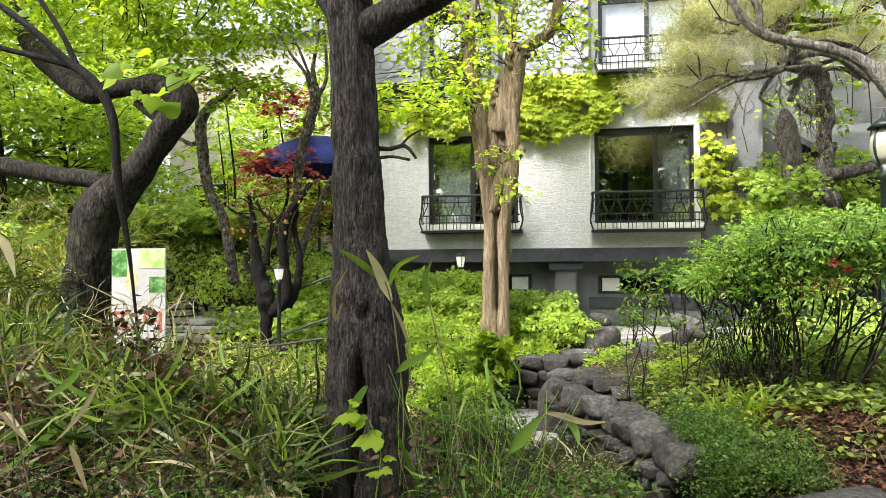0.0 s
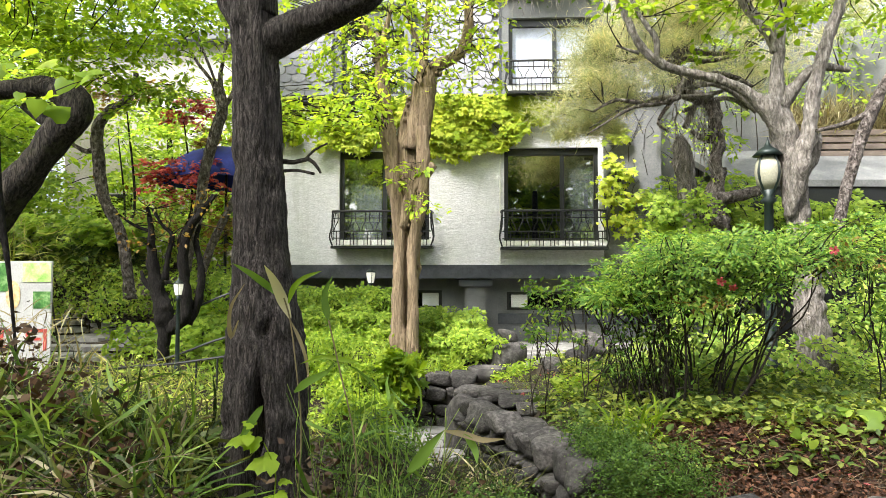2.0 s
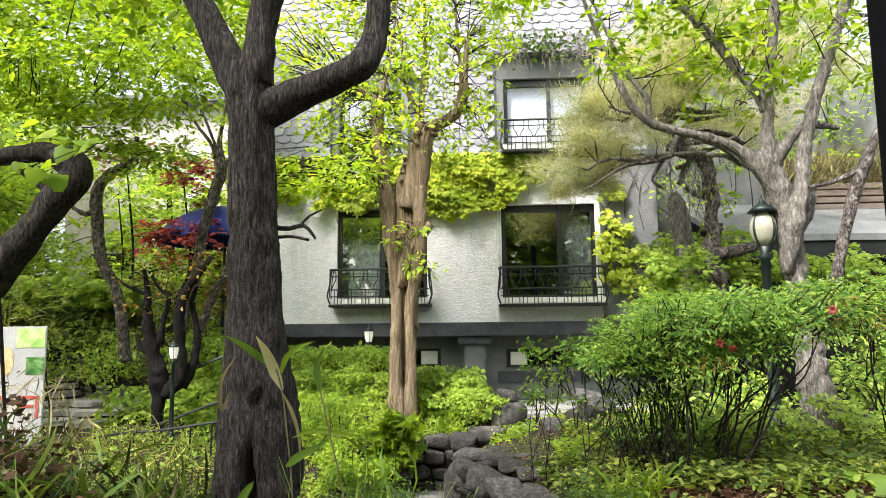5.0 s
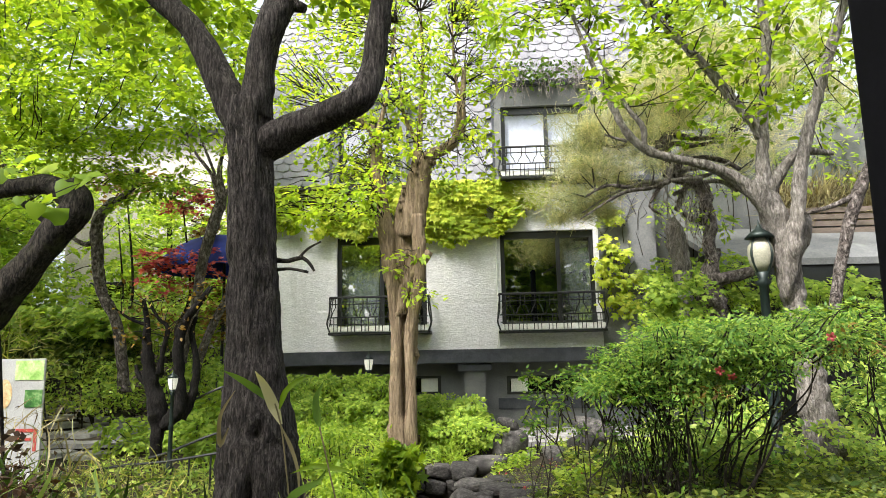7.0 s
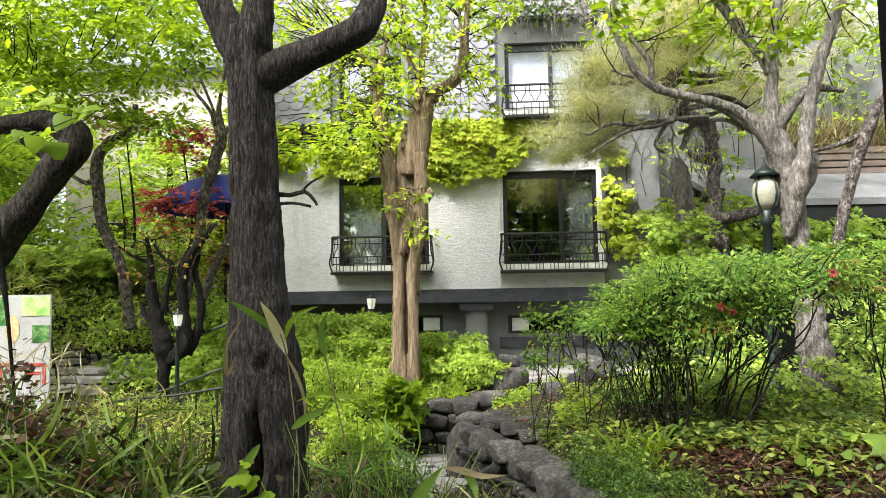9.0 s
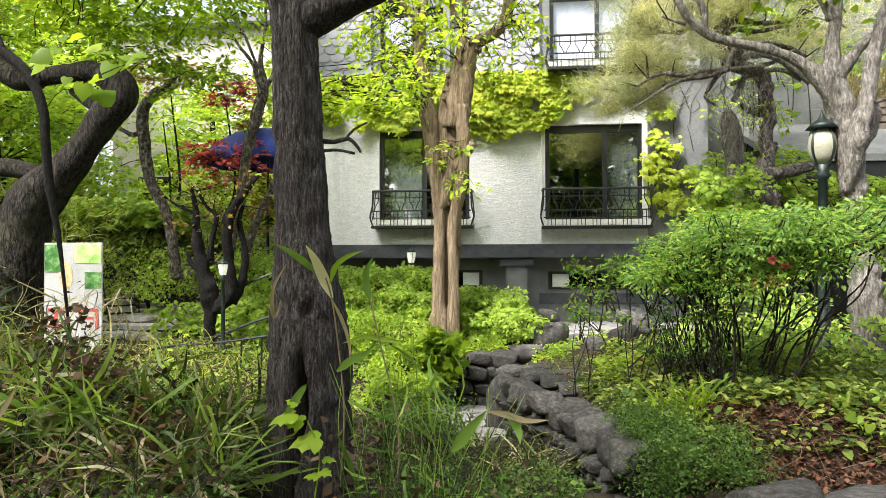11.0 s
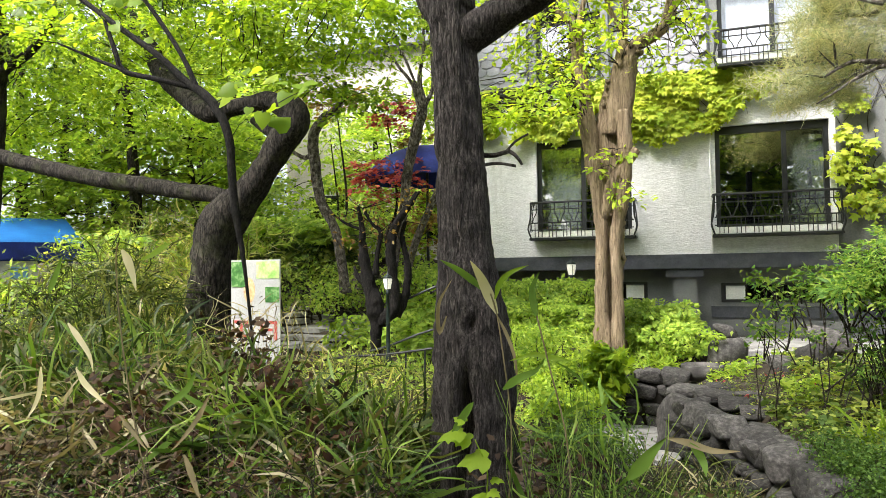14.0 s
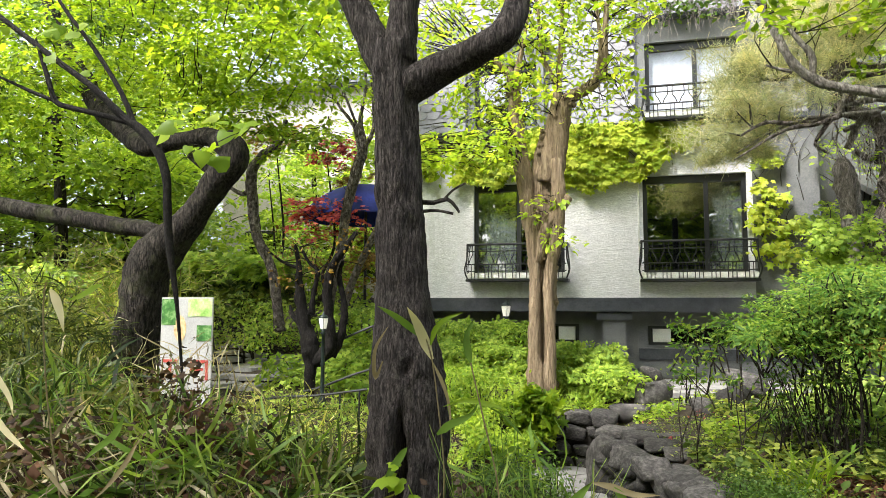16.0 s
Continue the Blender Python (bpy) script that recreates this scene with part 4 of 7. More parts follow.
crown(tD, d_base, pts, 0.125, "heart", M_LEAF, along(D, 0.15), tips, 0.003, 0.7, droop=0.6, face=(0, -0.7, 0.7), spread=0.4)

# far-left grey tree
K = [[(-9.95, 7.4, 0.3, 0.196), (-9.8, 7.4, 2.471, 0.165), (-9.69, 7.4, 3.477, 0.15), (-9.66, 7.4, 4.349, 0.147), (-9.663, 7.4, 4.942, 0.145), (-9.705, 7.4, 6.086, 0.141), (-9.8, 7.4, 6.9, 0.128)], [(-9.7, 7.4, 4.583, 0.092), (-9.511, 7.4, 4.682, 0.085), (-9.189, 7.4, 4.8, 0.068), (-8.908, 7.4, 4.936, 0.061), (-8.689, 7.4, 5.119, 0.049), (-8.549, 7.4, 5.269, 0.035), (-8.47, 7.4, 5.6, 0.022)], [(-9.183, 7.4, 4.712, 0.037), (-9.428, 7.4, 5.085, 0.024), (-9.302, 7.4, 5.5, 0.018)]]
k_base = (K[0][0][0], K[0][0][1], 0.2)
tK = tree("grey_tree", "grey mossy trunk with a crooked side branch", k_base, K, M_BARK_C, seg=16, step=0.08, lump=0.14)

# E, F, J: slender crooked trees by the stair
E_ = [[(-5.011, 9.6, 1.316, 0.111), (-5.104, 9.6, 1.928, 0.095), (-5.219, 9.6, 2.371, 0.095), (-5.456, 9.6, 2.825, 0.103), (-5.533, 9.6, 3.365, 0.111), (-5.571, 9.6, 3.772, 0.103), (-5.407, 9.6, 4.055, 0.087), (-5.185, 9.6, 4.178, 0.071), (-5.044, 9.6, 4.396, 0.063), (-5.003, 9.6, 4.614, 0.048)],
      [(-5.552, 9.6, 3.546, 0.056), (-5.716, 9.6, 3.468, 0.048), (-5.923, 9.6, 3.573, 0.032)]]
e_base = (E_[0][0][0], E_[0][0][1], 0.5)
tE = tree("crooked_tree", "slender crooked tree with a hollow stem", e_base, E_, M_BARK_G, 0.8, seg=14, step=0.06, lump=0.2)
F_ = [[(-4.454, 10, 0.683, 0.14), (-4.428, 10, 1.302, 0.107), (-4.343, 10, 2.009, 0.099), (-4.201, 10, 2.625, 0.099), (-4.118, 10, 3.242, 0.107), (-3.958, 10, 3.851, 0.116), (-3.859, 10, 4.197, 0.099), (-3.91, 10, 4.646, 0.05), (-3.828, 10, 5.171, 0.033), (-3.867, 10, 5.891, 0.021)],
      [(-4.279, 10, 0.862, 0.099), (-4.195, 10, 1.477, 0.083), (-4.007, 10, 2.089, 0.083), (-3.766, 10, 2.607, 0.074), (-3.595, 10, 2.947, 0.058)],
      [(-3.888, 10, 4.111, 0.066), (-4.026, 10, 4.569, 0.041), (-4.311, 10, 4.96, 0.029), (-4.6, 10, 5.542, 0.021)],
      [(-3.84, 10, 4.195, 0.058), (-3.686, 10, 4.534, 0.037), (-3.732, 10, 5.336, 0.025)],
      [(-3.931, 10, 4.471, 0.033), (-4.164, 10, 5.033, 0.025), (-4.401, 10, 5.606, 0.017), (-4.693, 10, 6.197, 0.012)]]
f_base = (F_[0][0][0], F_[0][0][1], 0.5)
tF = tree("slender_tree", "slender brown tree with upright twiggy branches", f_base, F_, M_BARK_G, 0.75, seg=12, step=0.06, lump=0.16)
pts, nrm, grw, tips = tiers([(-5.2, -3.42, 9.4, 11, 4.6, 6.2, 60), (-6.2, -4.6, 10, 11.4, 3.9, 5.4, 30)], 18, 0.2, 0.4)
crown(tF, f_base, pts, 0.07, "oval", M_LEAF_Y, along(F_, 0.2), tips[:60], 0.005, 0.6, face=nrm, grow=grw, spread=0.3)
J_ = [[(-3.756, 8, -0.125, 0.086), (-3.754, 8, 0.26, 0.079), (-3.752, 8, 0.647, 0.073), (-3.735, 8, 0.929, 0.093), (-3.749, 8, 1.213, 0.132), (-3.842, 8, 1.498, 0.099), (-3.904, 8, 1.858, 0.073), (-3.919, 8, 2.075, 0.053), (-3.942, 8, 2.293, 0.04), (-3.982, 8, 2.476, 0.026)],
      [(-3.672, 8, 1.001, 0.099), (-3.492, 8, 1.201, 0.093), (-3.513, 8, 1.567, 0.079), (-3.526, 8, 1.922, 0.076), (-3.469, 8, 2.205, 0.066), (-3.314, 8, 2.412, 0.053), (-3.16, 8, 2.617, 0.033)],
      [(-3.478, 8.05, 1.074, 0.06), (-3.376, 8.1, 1.356, 0.06), (-3.342, 8.1, 1.706, 0.046), (-3.416, 8.1, 2.061, 0.04), (-3.368, 8.1, 2.272, 0.026)],
      [(-3.75, 8, 1.6, 0.05), (-3.713, 8, 1.89, 0.04), (-3.665, 8, 2.139, 0.033), (-3.783, 8, 2.251, 0.026), (-3.917, 8, 2.452, 0.017)],
      [(-3.943, 8, 2.184, 0.026), (-4.145, 8, 2.263, 0.02), (-4.351, 8, 2.403, 0.013)],
      [(-3.842, 8, 1.426, 0.046), (-3.986, 8, 1.57, 0.033), (-4.041, 8, 1.715, 0.02)]]
j_base = (J_[0][0][0], J_[0][0][1], 0.2)
tJ = tree("dark_maple", "small black-stemmed maple with a tangle of twigs", j_base, J_, M_BARK_D, 0.85, seg=14, step=0.04, lump=0.35, freq=9)
pts, tips = clumps([(-4.31, -3.04, 7.6, 8.6, 1.95, 2.70, 40)], 9, 0.14)
crown(tJ, j_base, pts, 0.05, "oval", M_BROWNLEAF, along(J_, 0.15), tips, 0.005, 0.8)

# red and bronze maples beyond
def maple(label, base, boxes, per, r, size, m):
    t = thing("maple", label, "tree", base, "maples behind the stair")
    pts, nrm, grw, tips = tiers(boxes, per, r * 1.5, 0.2, 0.3)
    top = max(b[5] for b in boxes)
    st = [(0, 0, -0.1, 0.05), (0.2, 0.02, 0.8, 0.04), (-0.05, 0.1, 1.5, 0.034), (0.22, 0.05, 2.2, 0.026), (0.05, 0, top - base[2] - 0.4, 0.012)]
    part("trunk", limb(st, seg=10, step=0.1, lump=0.1), M_BARK_C, t, smooth=True)
    o = np.array(base)
    leaves("crown", pts - o, size, "lobed", m, t, face=nrm, grow=grw, spread=0.3)
    brushwood(np.array(st), tips - o, 0.005, t, 0.6)
maple("red maple with fine scarlet leaves", (-5.6, 12.4, 0.8), [(-5.81, -4.91, 12, 12.6, 4.54, 5.01, 15), (-5.9, -4.6, 11.5, 12.0, 3.05, 3.75, 26)], 40, 0.16, 0.075, M_RED)
maple("bronze maple with layered brownish leaves", (-6.6, 12.2, 0.8), [(-7.25, -5.73, 11.5, 12.8, 5.00, 5.19, 12), (-5.33, -4.62, 11.8, 12.8, 4.08, 4.41, 6)], 50, 0.2, 0.08, M_BROWNLEAF)
maple("dark red maple low beside the parasol", (-4.4, 12.2, 0.8), [(-4.88, -4.08, 11.6, 12.4, 2.08, 3.05, 20)], 46, 0.18, 0.07, M_BROWNLEAF)
maple("green maple with layered fresh leaves", (-8.2, 14.8, 0.9), [(-8.52, -5.55, 14, 15.5, 2.93, 5.29, 60)], 60, 0.28, 0.1, M_LEAF_Y)

# H: pale-barked tree on the right, branching wide
H = [[(3.637, 7.6, 0.241, 0.314), (3.611, 7.6, 0.805, 0.258), (3.56, 7.6, 1.151, 0.214), (3.52, 7.6, 1.62, 0.19), (3.461, 7.6, 2.1, 0.165), (3.414, 7.6, 2.467, 0.165), (3.401, 7.6, 2.838, 0.18), (3.34, 7.6, 3.154, 0.185), (3.212, 7.6, 3.413, 0.17), (3.107, 7.6, 3.61, 0.138)],
     [(3.182, 7.6, 3.414, 0.12), (2.928, 7.6, 3.668, 0.074), (2.631, 7.6, 3.808, 0.066), (2.325, 7.6, 3.885, 0.064), (2.019, 7.6, 3.989, 0.064), (1.781, 7.6, 4.217, 0.056), (1.612, 7.6, 4.594, 0.053), (1.499, 7.6, 4.873, 0.044), (1.33, 7.6, 5.367, 0.031), (1.216, 7.6, 5.726, 0.022)],
     [(3.224, 7.6, 3.413, 0.113), (3.247, 7.6, 3.799, 0.094), (3.288, 7.6, 4.257, 0.075), (3.36, 7.6, 4.79, 0.069), (3.416, 7.6, 5.265, 0.063), (3.39, 7.6, 5.754, 0.05), (3.395, 7.6, 6.179, 0.038)],
     [(3.242, 7.6, 4.094, 0.069), (3.167, 7.6, 4.295, 0.069), (3, 7.6, 4.536, 0.069), (2.719, 7.6, 4.955, 0.066), (2.427, 7.6, 5.313, 0.06), (2.131, 7.6, 5.714, 0.053), (1.956, 7.6, 6.044, 0.044)],
     [(3.266, 7.6, 3.475, 0.113), (3.456, 7.6, 3.74, 0.085), (3.624, 7.6, 3.902, 0.069), (3.809, 7.6, 3.922, 0.053), (4.019, 7.6, 3.888, 0.038)],
     [(3.318, 7.5, 2.277, 0.05), (3.354, 7.45, 2.573, 0.111), (3.39, 7.4, 2.868, 0.128), (3.478, 7.4, 3.172, 0.104), (3.532, 7.4, 3.543, 0.092), (3.658, 7.4, 4.044, 0.086), (3.841, 7.4, 4.553, 0.08), (4.008, 7.4, 5.006, 0.073), (4.223, 7.4, 5.599, 0.061), (4.359, 7.4, 6.002, 0.049)],
     [(1.959, 7.6, 4.031, 0.05), (1.962, 7.6, 4.277, 0.044), (1.799, 7.6, 4.519, 0.035), (1.571, 7.6, 5.007, 0.025), (1.399, 7.6, 5.433, 0.019), (1.154, 7.6, 5.8, 0.013)],
     [(3.341, 7.6, 4.858, 0.038), (3.523, 7.6, 5.329, 0.028), (3.675, 7.6, 5.739, 0.022)],
     [(1.775, 7.6, 4.117, 0.031), (1.651, 7.6, 4.155, 0.022), (1.527, 7.6, 4.207, 0.016)],
     [(3.372, 7.6, 2.529, 0.05), (3.467, 7.6, 2.774, 0.126), (3.569, 7.6, 2.959, 0.144), (3.631, 7.6, 3.108, 0.113), (3.666, 7.6, 3.22, 0.031)]]
h_base = (H[0][0][0], H[0][0][1], 0.4)
tH = tree("pale_tree", "pale-barked tree with wide spreading mottled branches", h_base, H, M_BARK_H, 0.76, seg=24, step=0.04, lump=0.3, freq=9)
pts, nrm, grw, tips = tiers([(0.35, 2.49, 6.8, 8.4, 5.56, 6.23, 40), (1.29, 3.08, 6.8, 8.4, 4.47, 5.49, 28), (2.56, 4.50, 6.8, 8.6, 4.19, 5.33, 34), (2.30, 4.79, 6.8, 8.4, 5.39, 6.10, 44)], 20, 0.2, 0.35, 0.45, times=1.6)
crown(tH, h_base, pts, 0.085, "oval", M_LEAF, along(H[1:], 0.25), tips, 0.005, 0.9, face=nrm, grow=grw, spread=0.3)

# slim leaning tree at the far right
I_ = [[(3.56, 7.2, 1.622, 0.077), (3.663, 7.2, 2.186, 0.077), (3.762, 7.2, 2.589, 0.077), (3.907, 7.2, 3.057, 0.083), (4.025, 7.2, 3.352, 0.089), (4.137, 7.2, 3.591, 0.065), (4.313, 7.2, 3.89, 0.048), (4.593, 7.2, 4.314, 0.036)], [(3.993, 7.2, 3.323, 0.048), (3.784, 7.2, 3.228, 0.036), (3.608, 7.2, 3.174, 0.03), (3.462, 7.2, 3.142, 0.024)]]
i_base = (I_[0][0][0], I_[0][0][1], 0.5)
tree("leaning_sapling", "slim grey leaning tree with a side branch", i_base, I_, M_BARK_G, 0.75, seg=12, step=0.06, lump=0.16)

# G: gnarled pine with a hollow bole
G = [[(3.108, 9.2, 1.396, 0.182), (3.11, 9.2, 2.136, 0.175), (3.091, 9.2, 2.396, 0.205), (3.081, 9.2, 2.695, 0.152), (3.142, 9.2, 2.948, 0.103), (3.109, 9.2, 3.181, 0.095), (3.155, 9.2, 3.405, 0.099), (3.115, 9.2, 3.669, 0.106), (3.096, 9.2, 3.895, 0.106), (2.923, 9.2, 4.049, 0.084), (2.703, 9.2, 4.105, 0.061)],
     [(3.062, 9.1, 2.646, 0.15), (3.234, 9.1, 2.682, 0.098), (3.449, 9.1, 2.732, 0.086), (3.67, 9.1, 2.79, 0.068), (3.707, 9.1, 2.849, 0.038)],
     [(2.951, 9.4, 4.07, 0.078), (2.682, 9.4, 4.176, 0.062), (2.847, 9.4, 4.332, 0.085), (2.626, 9.4, 4.502, 0.101), (2.804, 9.4, 4.824, 0.085), (2.89, 9.4, 4.944, 0.054)],
     [(2.524, 8.7, 3.919, 0.045), (2.28, 8.7, 3.829, 0.03), (2, 8.7, 3.8, 0.026), (1.754, 8.7, 3.69, 0.022), (1.542, 8.7, 3.56, 0.017), (1.365, 8.7, 3.45, 0.01)],
     [(2, 8.7, 3.847, 0.032), (1.72, 8.7, 3.88, 0.025), (1.438, 8.7, 3.74, 0.018)],
     [(2.676, 9.4, 4.095, 0.054), (2.363, 9.4, 4.025, 0.047), (2.055, 9.4, 4.052, 0.039), (1.816, 9.4, 3.923, 0.031), (1.573, 9.4, 3.73, 0.023)],
     [(2.77, 9.4, 4.334, 0.054), (3.16, 9.4, 4.401, 0.047), (3.463, 9.4, 4.35, 0.039), (3.681, 9.4, 4.221, 0.031)],
     [(2.837, 9.4, 4.74, 0.054), (3.181, 9.4, 4.686, 0.039), (3.569, 9.4, 4.712, 0.031)],
     [(2.748, 9.4, 4.58, 0.054), (2.404, 9.4, 4.675, 0.047), (2.01, 9.4, 4.608, 0.031), (1.622, 9.4, 4.705, 0.023)],
     [(2.55, 9.4, 4.522, 0.054), (2.789, 9.4, 4.619, 0.047), (3.096, 9.4, 4.583, 0.035), (3.409, 9.4, 4.636, 0.023)],
     [(3.138, 9.4, 3.522, 0.07), (2.981, 9.4, 3.543, 0.054), (2.859, 9.4, 3.642, 0.039)],
     [(3.18, 9.4, 2.897, 0.062), (3.279, 9.4, 3.011, 0.047), (3.304, 9.4, 3.126, 0.031)],
     [(2.679, 9.4, 4.135, 0.039), (2.509, 9.4, 3.9, 0.031), (2.422, 9.4, 3.743, 0.023), (2.567, 9.4, 3.619, 0.019)]]
DEAD_LIMBS = [
    [(2.513, 9.2, 3.982, 0.03), (2.78, 9.2, 4.155, 0.038), (3.117, 9.2, 4.218, 0.042), (3.407, 9.2, 4.066, 0.042), (3.655, 9.2, 3.831, 0.034)],
    [(2.709, 9.25, 3.86, 0.027), (3.05, 9.25, 4.001, 0.03), (3.349, 9.25, 4.019, 0.03), (3.565, 9.25, 3.876, 0.023)],
    [(2.602, 9.1, 4.0, 0.038), (2.703, 9.1, 4.26, 0.032), (2.833, 9.1, 4.372, 0.022), (2.942, 9.1, 4.324, 0.013)],
    [(3.045, 9.05, 4.019, 0.035), (2.608, 9.0, 3.997, 0.027), (2.242, 9.0, 3.974, 0.023), (1.871, 9.0, 3.859, 0.019), (1.647, 9.0, 3.719, 0.015), (1.438, 9.0, 3.594, 0.009)],
    [(2.753, 9.3, 3.654, 0.044), (2.955, 9.3, 4.039, 0.036), (3.259, 9.3, 4.15, 0.028), (3.527, 9.3, 4.301, 0.02)]]
g_base = (G[0][0][0], G[0][0][1], 0.4)
tG = tree("old_pine", "old gnarled pine with twisted stem and grey needles", g_base, G, M_BARK_G, 0.85, seg=18, step=0.045, lump=0.3, freq=11)
pts, tips = clumps([(0.93, 1.87, 8.7, 9.8, 3.56, 4.00, 16), (1.26, 2.32, 8.7, 9.9, 4.04, 4.97, 30), (1.77, 3.09, 8.7, 10, 4.68, 5.79, 36), (2.77, 4.59, 9, 10.4, 4.34, 5.28, 24), (2.62, 5.56, 9, 10.6, 5.31, 6.50, 60)], 400, 0.15, 0.5)
crown(tG, g_base, pts, 0.14, "needle", M_NEEDLE, along(G[2:9], 0.2, 0.1), tips, 0.006, 1.2, face=(0, 0, 0.2), spread=1.0)
for l in DEAD_LIMBS:
    part("dead_limb", limb([(a - g_base[0], b - g_base[1], c - g_base[2], r) for a, b, c, r in l], seg=8, step=0.05, lump=0.3, freq=14), M_BARK_H, tG, "bare pale dead limb", True)
p, nrm, grw, tips = tiers([(3.05, 3.4, 9.0, 9.5, 2.95, 3.75, 12)], 22, 0.12, 0.5, 0.3, out_y=-0.8)
tagged(leaves("clinging_fern", p - np.array(g_base), 0.06, "lance", M_LEAF, tG, face=nrm, grow=grw, spread=0.3, label="small green fern clinging to the stem"), kind="stuff")
part("hollow_bole", limb([(a - g_base[0], b - g_base[1], c - g_base[2], r) for a, b, c, r in [(2.86, 9.6, 1.85, 0.12), (2.86, 9.6, 2.626, 0.11), (2.84, 9.6, 3.017, 0.12), (2.8, 9.6, 3.33, 0.13), (2.78, 9.6, 3.487, 0.1), (2.76, 9.6, 3.605, 0.04)]], seg=18, step=0.05, lump=0.3, freq=9, flute=(5, 0.1)), M_BARK_H, tG, "pale hollow bole", True)
bm = bmesh.new()
for i in range(60):   # dead vine strands over the hollow bole
    x, z = rng.uniform(2.5, 3.05), rng.uniform(3.2, 4.4)
    tube(bm, [(x - g_base[0], 9.15 - g_base[1], z - g_base[2], 0.006), (x - g_base[0] + rng.normal(0, 0.08), 9.1 - g_base[1], z - g_base[2] - 0.2, 0.005), (x - g_base[0] + rng.normal(0, 0.12), 9.12 - g_base[1], z - g_base[2] - rng.uniform(0.3, 0.6), 0.003)], seg=4, step=0.1, lump=0)
tagged(part("dead_vine", bm, M_BARK_H, tG), kind="stuff")

# ---- woodland behind, tree by tree ----
def far_tree(x, y, h, spread, m, name="background_tree", label="leafy bright green woodland tree beyond the garden", group="woodland trees", n=50, per=150, leaf=0.105):
    z = on_ground(x, y)
    t = thing(name, label, "tree", (x, y, z), group)
    lean = rng.normal(0, 0.25, 2)
    trunk = [(0, 0, -0.2, 0.13), (lean[0] * 0.3, lean[1] * 0.3, h * 0.3, 0.11), (lean[0], lean[1], h * 0.6, 0.08), (lean[0] * 1.3, lean[1] * 1.3, h * 0.9, 0.04)]
    part("trunk", limb(trunk, seg=10, step=0.25, lump=0.1), M_BARK_C, t, smooth=True)
    pts, nrm, grw, tips = tiers([(-spread, spread, -spread * 0.7, spread * 0.7, h * 0.22, h, n)], per // 2, 0.5, 0.35, times=1.8)
    leaves("crown", pts, leaf, "oval", m, t, jitter=0.5, face=nrm, grow=grw, spread=0.35)
    brushwood(np.array(trunk), tips[::2], 0.012, t, 2.0)


for x, y, h, s, m in ((-5.2, 16.5, 6.5, 1.5, M_LEAF), (-7.6, 16.6, 4.6, 1.6, M_LEAF_Y), (-11.4, 16.6, 6.6, 1.7, M_LEAF_Y), (-10.6, 14.2, 5.2, 1.7, M_LEAF_Y), (-12.8, 15.8, 6.5, 1.9, M_LEAF_Y), (-9.6, 12.0, 3.6, 1.3, M_LEAF_Y), (-11.6, 11.6, 5.2, 1.4, M_LEAF_Y),
                      (-14.2, 12.4, 6.2, 1.7, M_LEAF_Y), (-16.5, 15.5, 7.0, 2.0, M_LEAF_D), (-15.6, 10.0, 6.0, 1.7, M_LEAF), (-13.0, 9.6, 5.4, 1.3, M_LEAF_Y), (-19, 13, 7, 2.2, M_LEAF), (-13.4, 18.5, 7.5, 2.2, M_LEAF_Y), (-4.4, 19.5, 7.5, 1.6, M_LEAF), (6.8, 15.2, 8.4, 1.5, M_LEAF), (8.2, 14.6, 8.5, 2.0, M_LEAF), (-13.6, 11.0, 7.6, 1.8, M_LEAF_Y), (-10.2, 10.8, 6.8, 1.4, M_LEAF_Y), (10.5, 14.0, 8, 2.2, M_LEAF_D)):
    far_tree(x, y, h, s, m)
for x, y, h, s, m in ((-9.5, 25.5, 12, 3.4, M_LEAF), (-15, 20, 12, 3.4, M_LEAF_D), (-6.5, 24, 13, 3.0, M_LEAF), (7, 19, 13, 3.0, M_LEAF)):
    far_tree(x, y, h, s, m, n=110, leaf=0.17)
for x, y, h, s in ((-9, -7, 9, 2.8), (-4.5, -9, 10, 3.0), (0.5, -8, 9, 2.8), (5, -9, 10, 3.0), (10, -7, 9, 2.8), (-13, -3, 9, 2.6), (13, -2, 9, 2.6)):
    far_tree(x, y, h, s, M_LEAF, "tree_across_the_path", "dark green tree mirrored in the window panes", "trees across the path", 130, 110, 0.3)

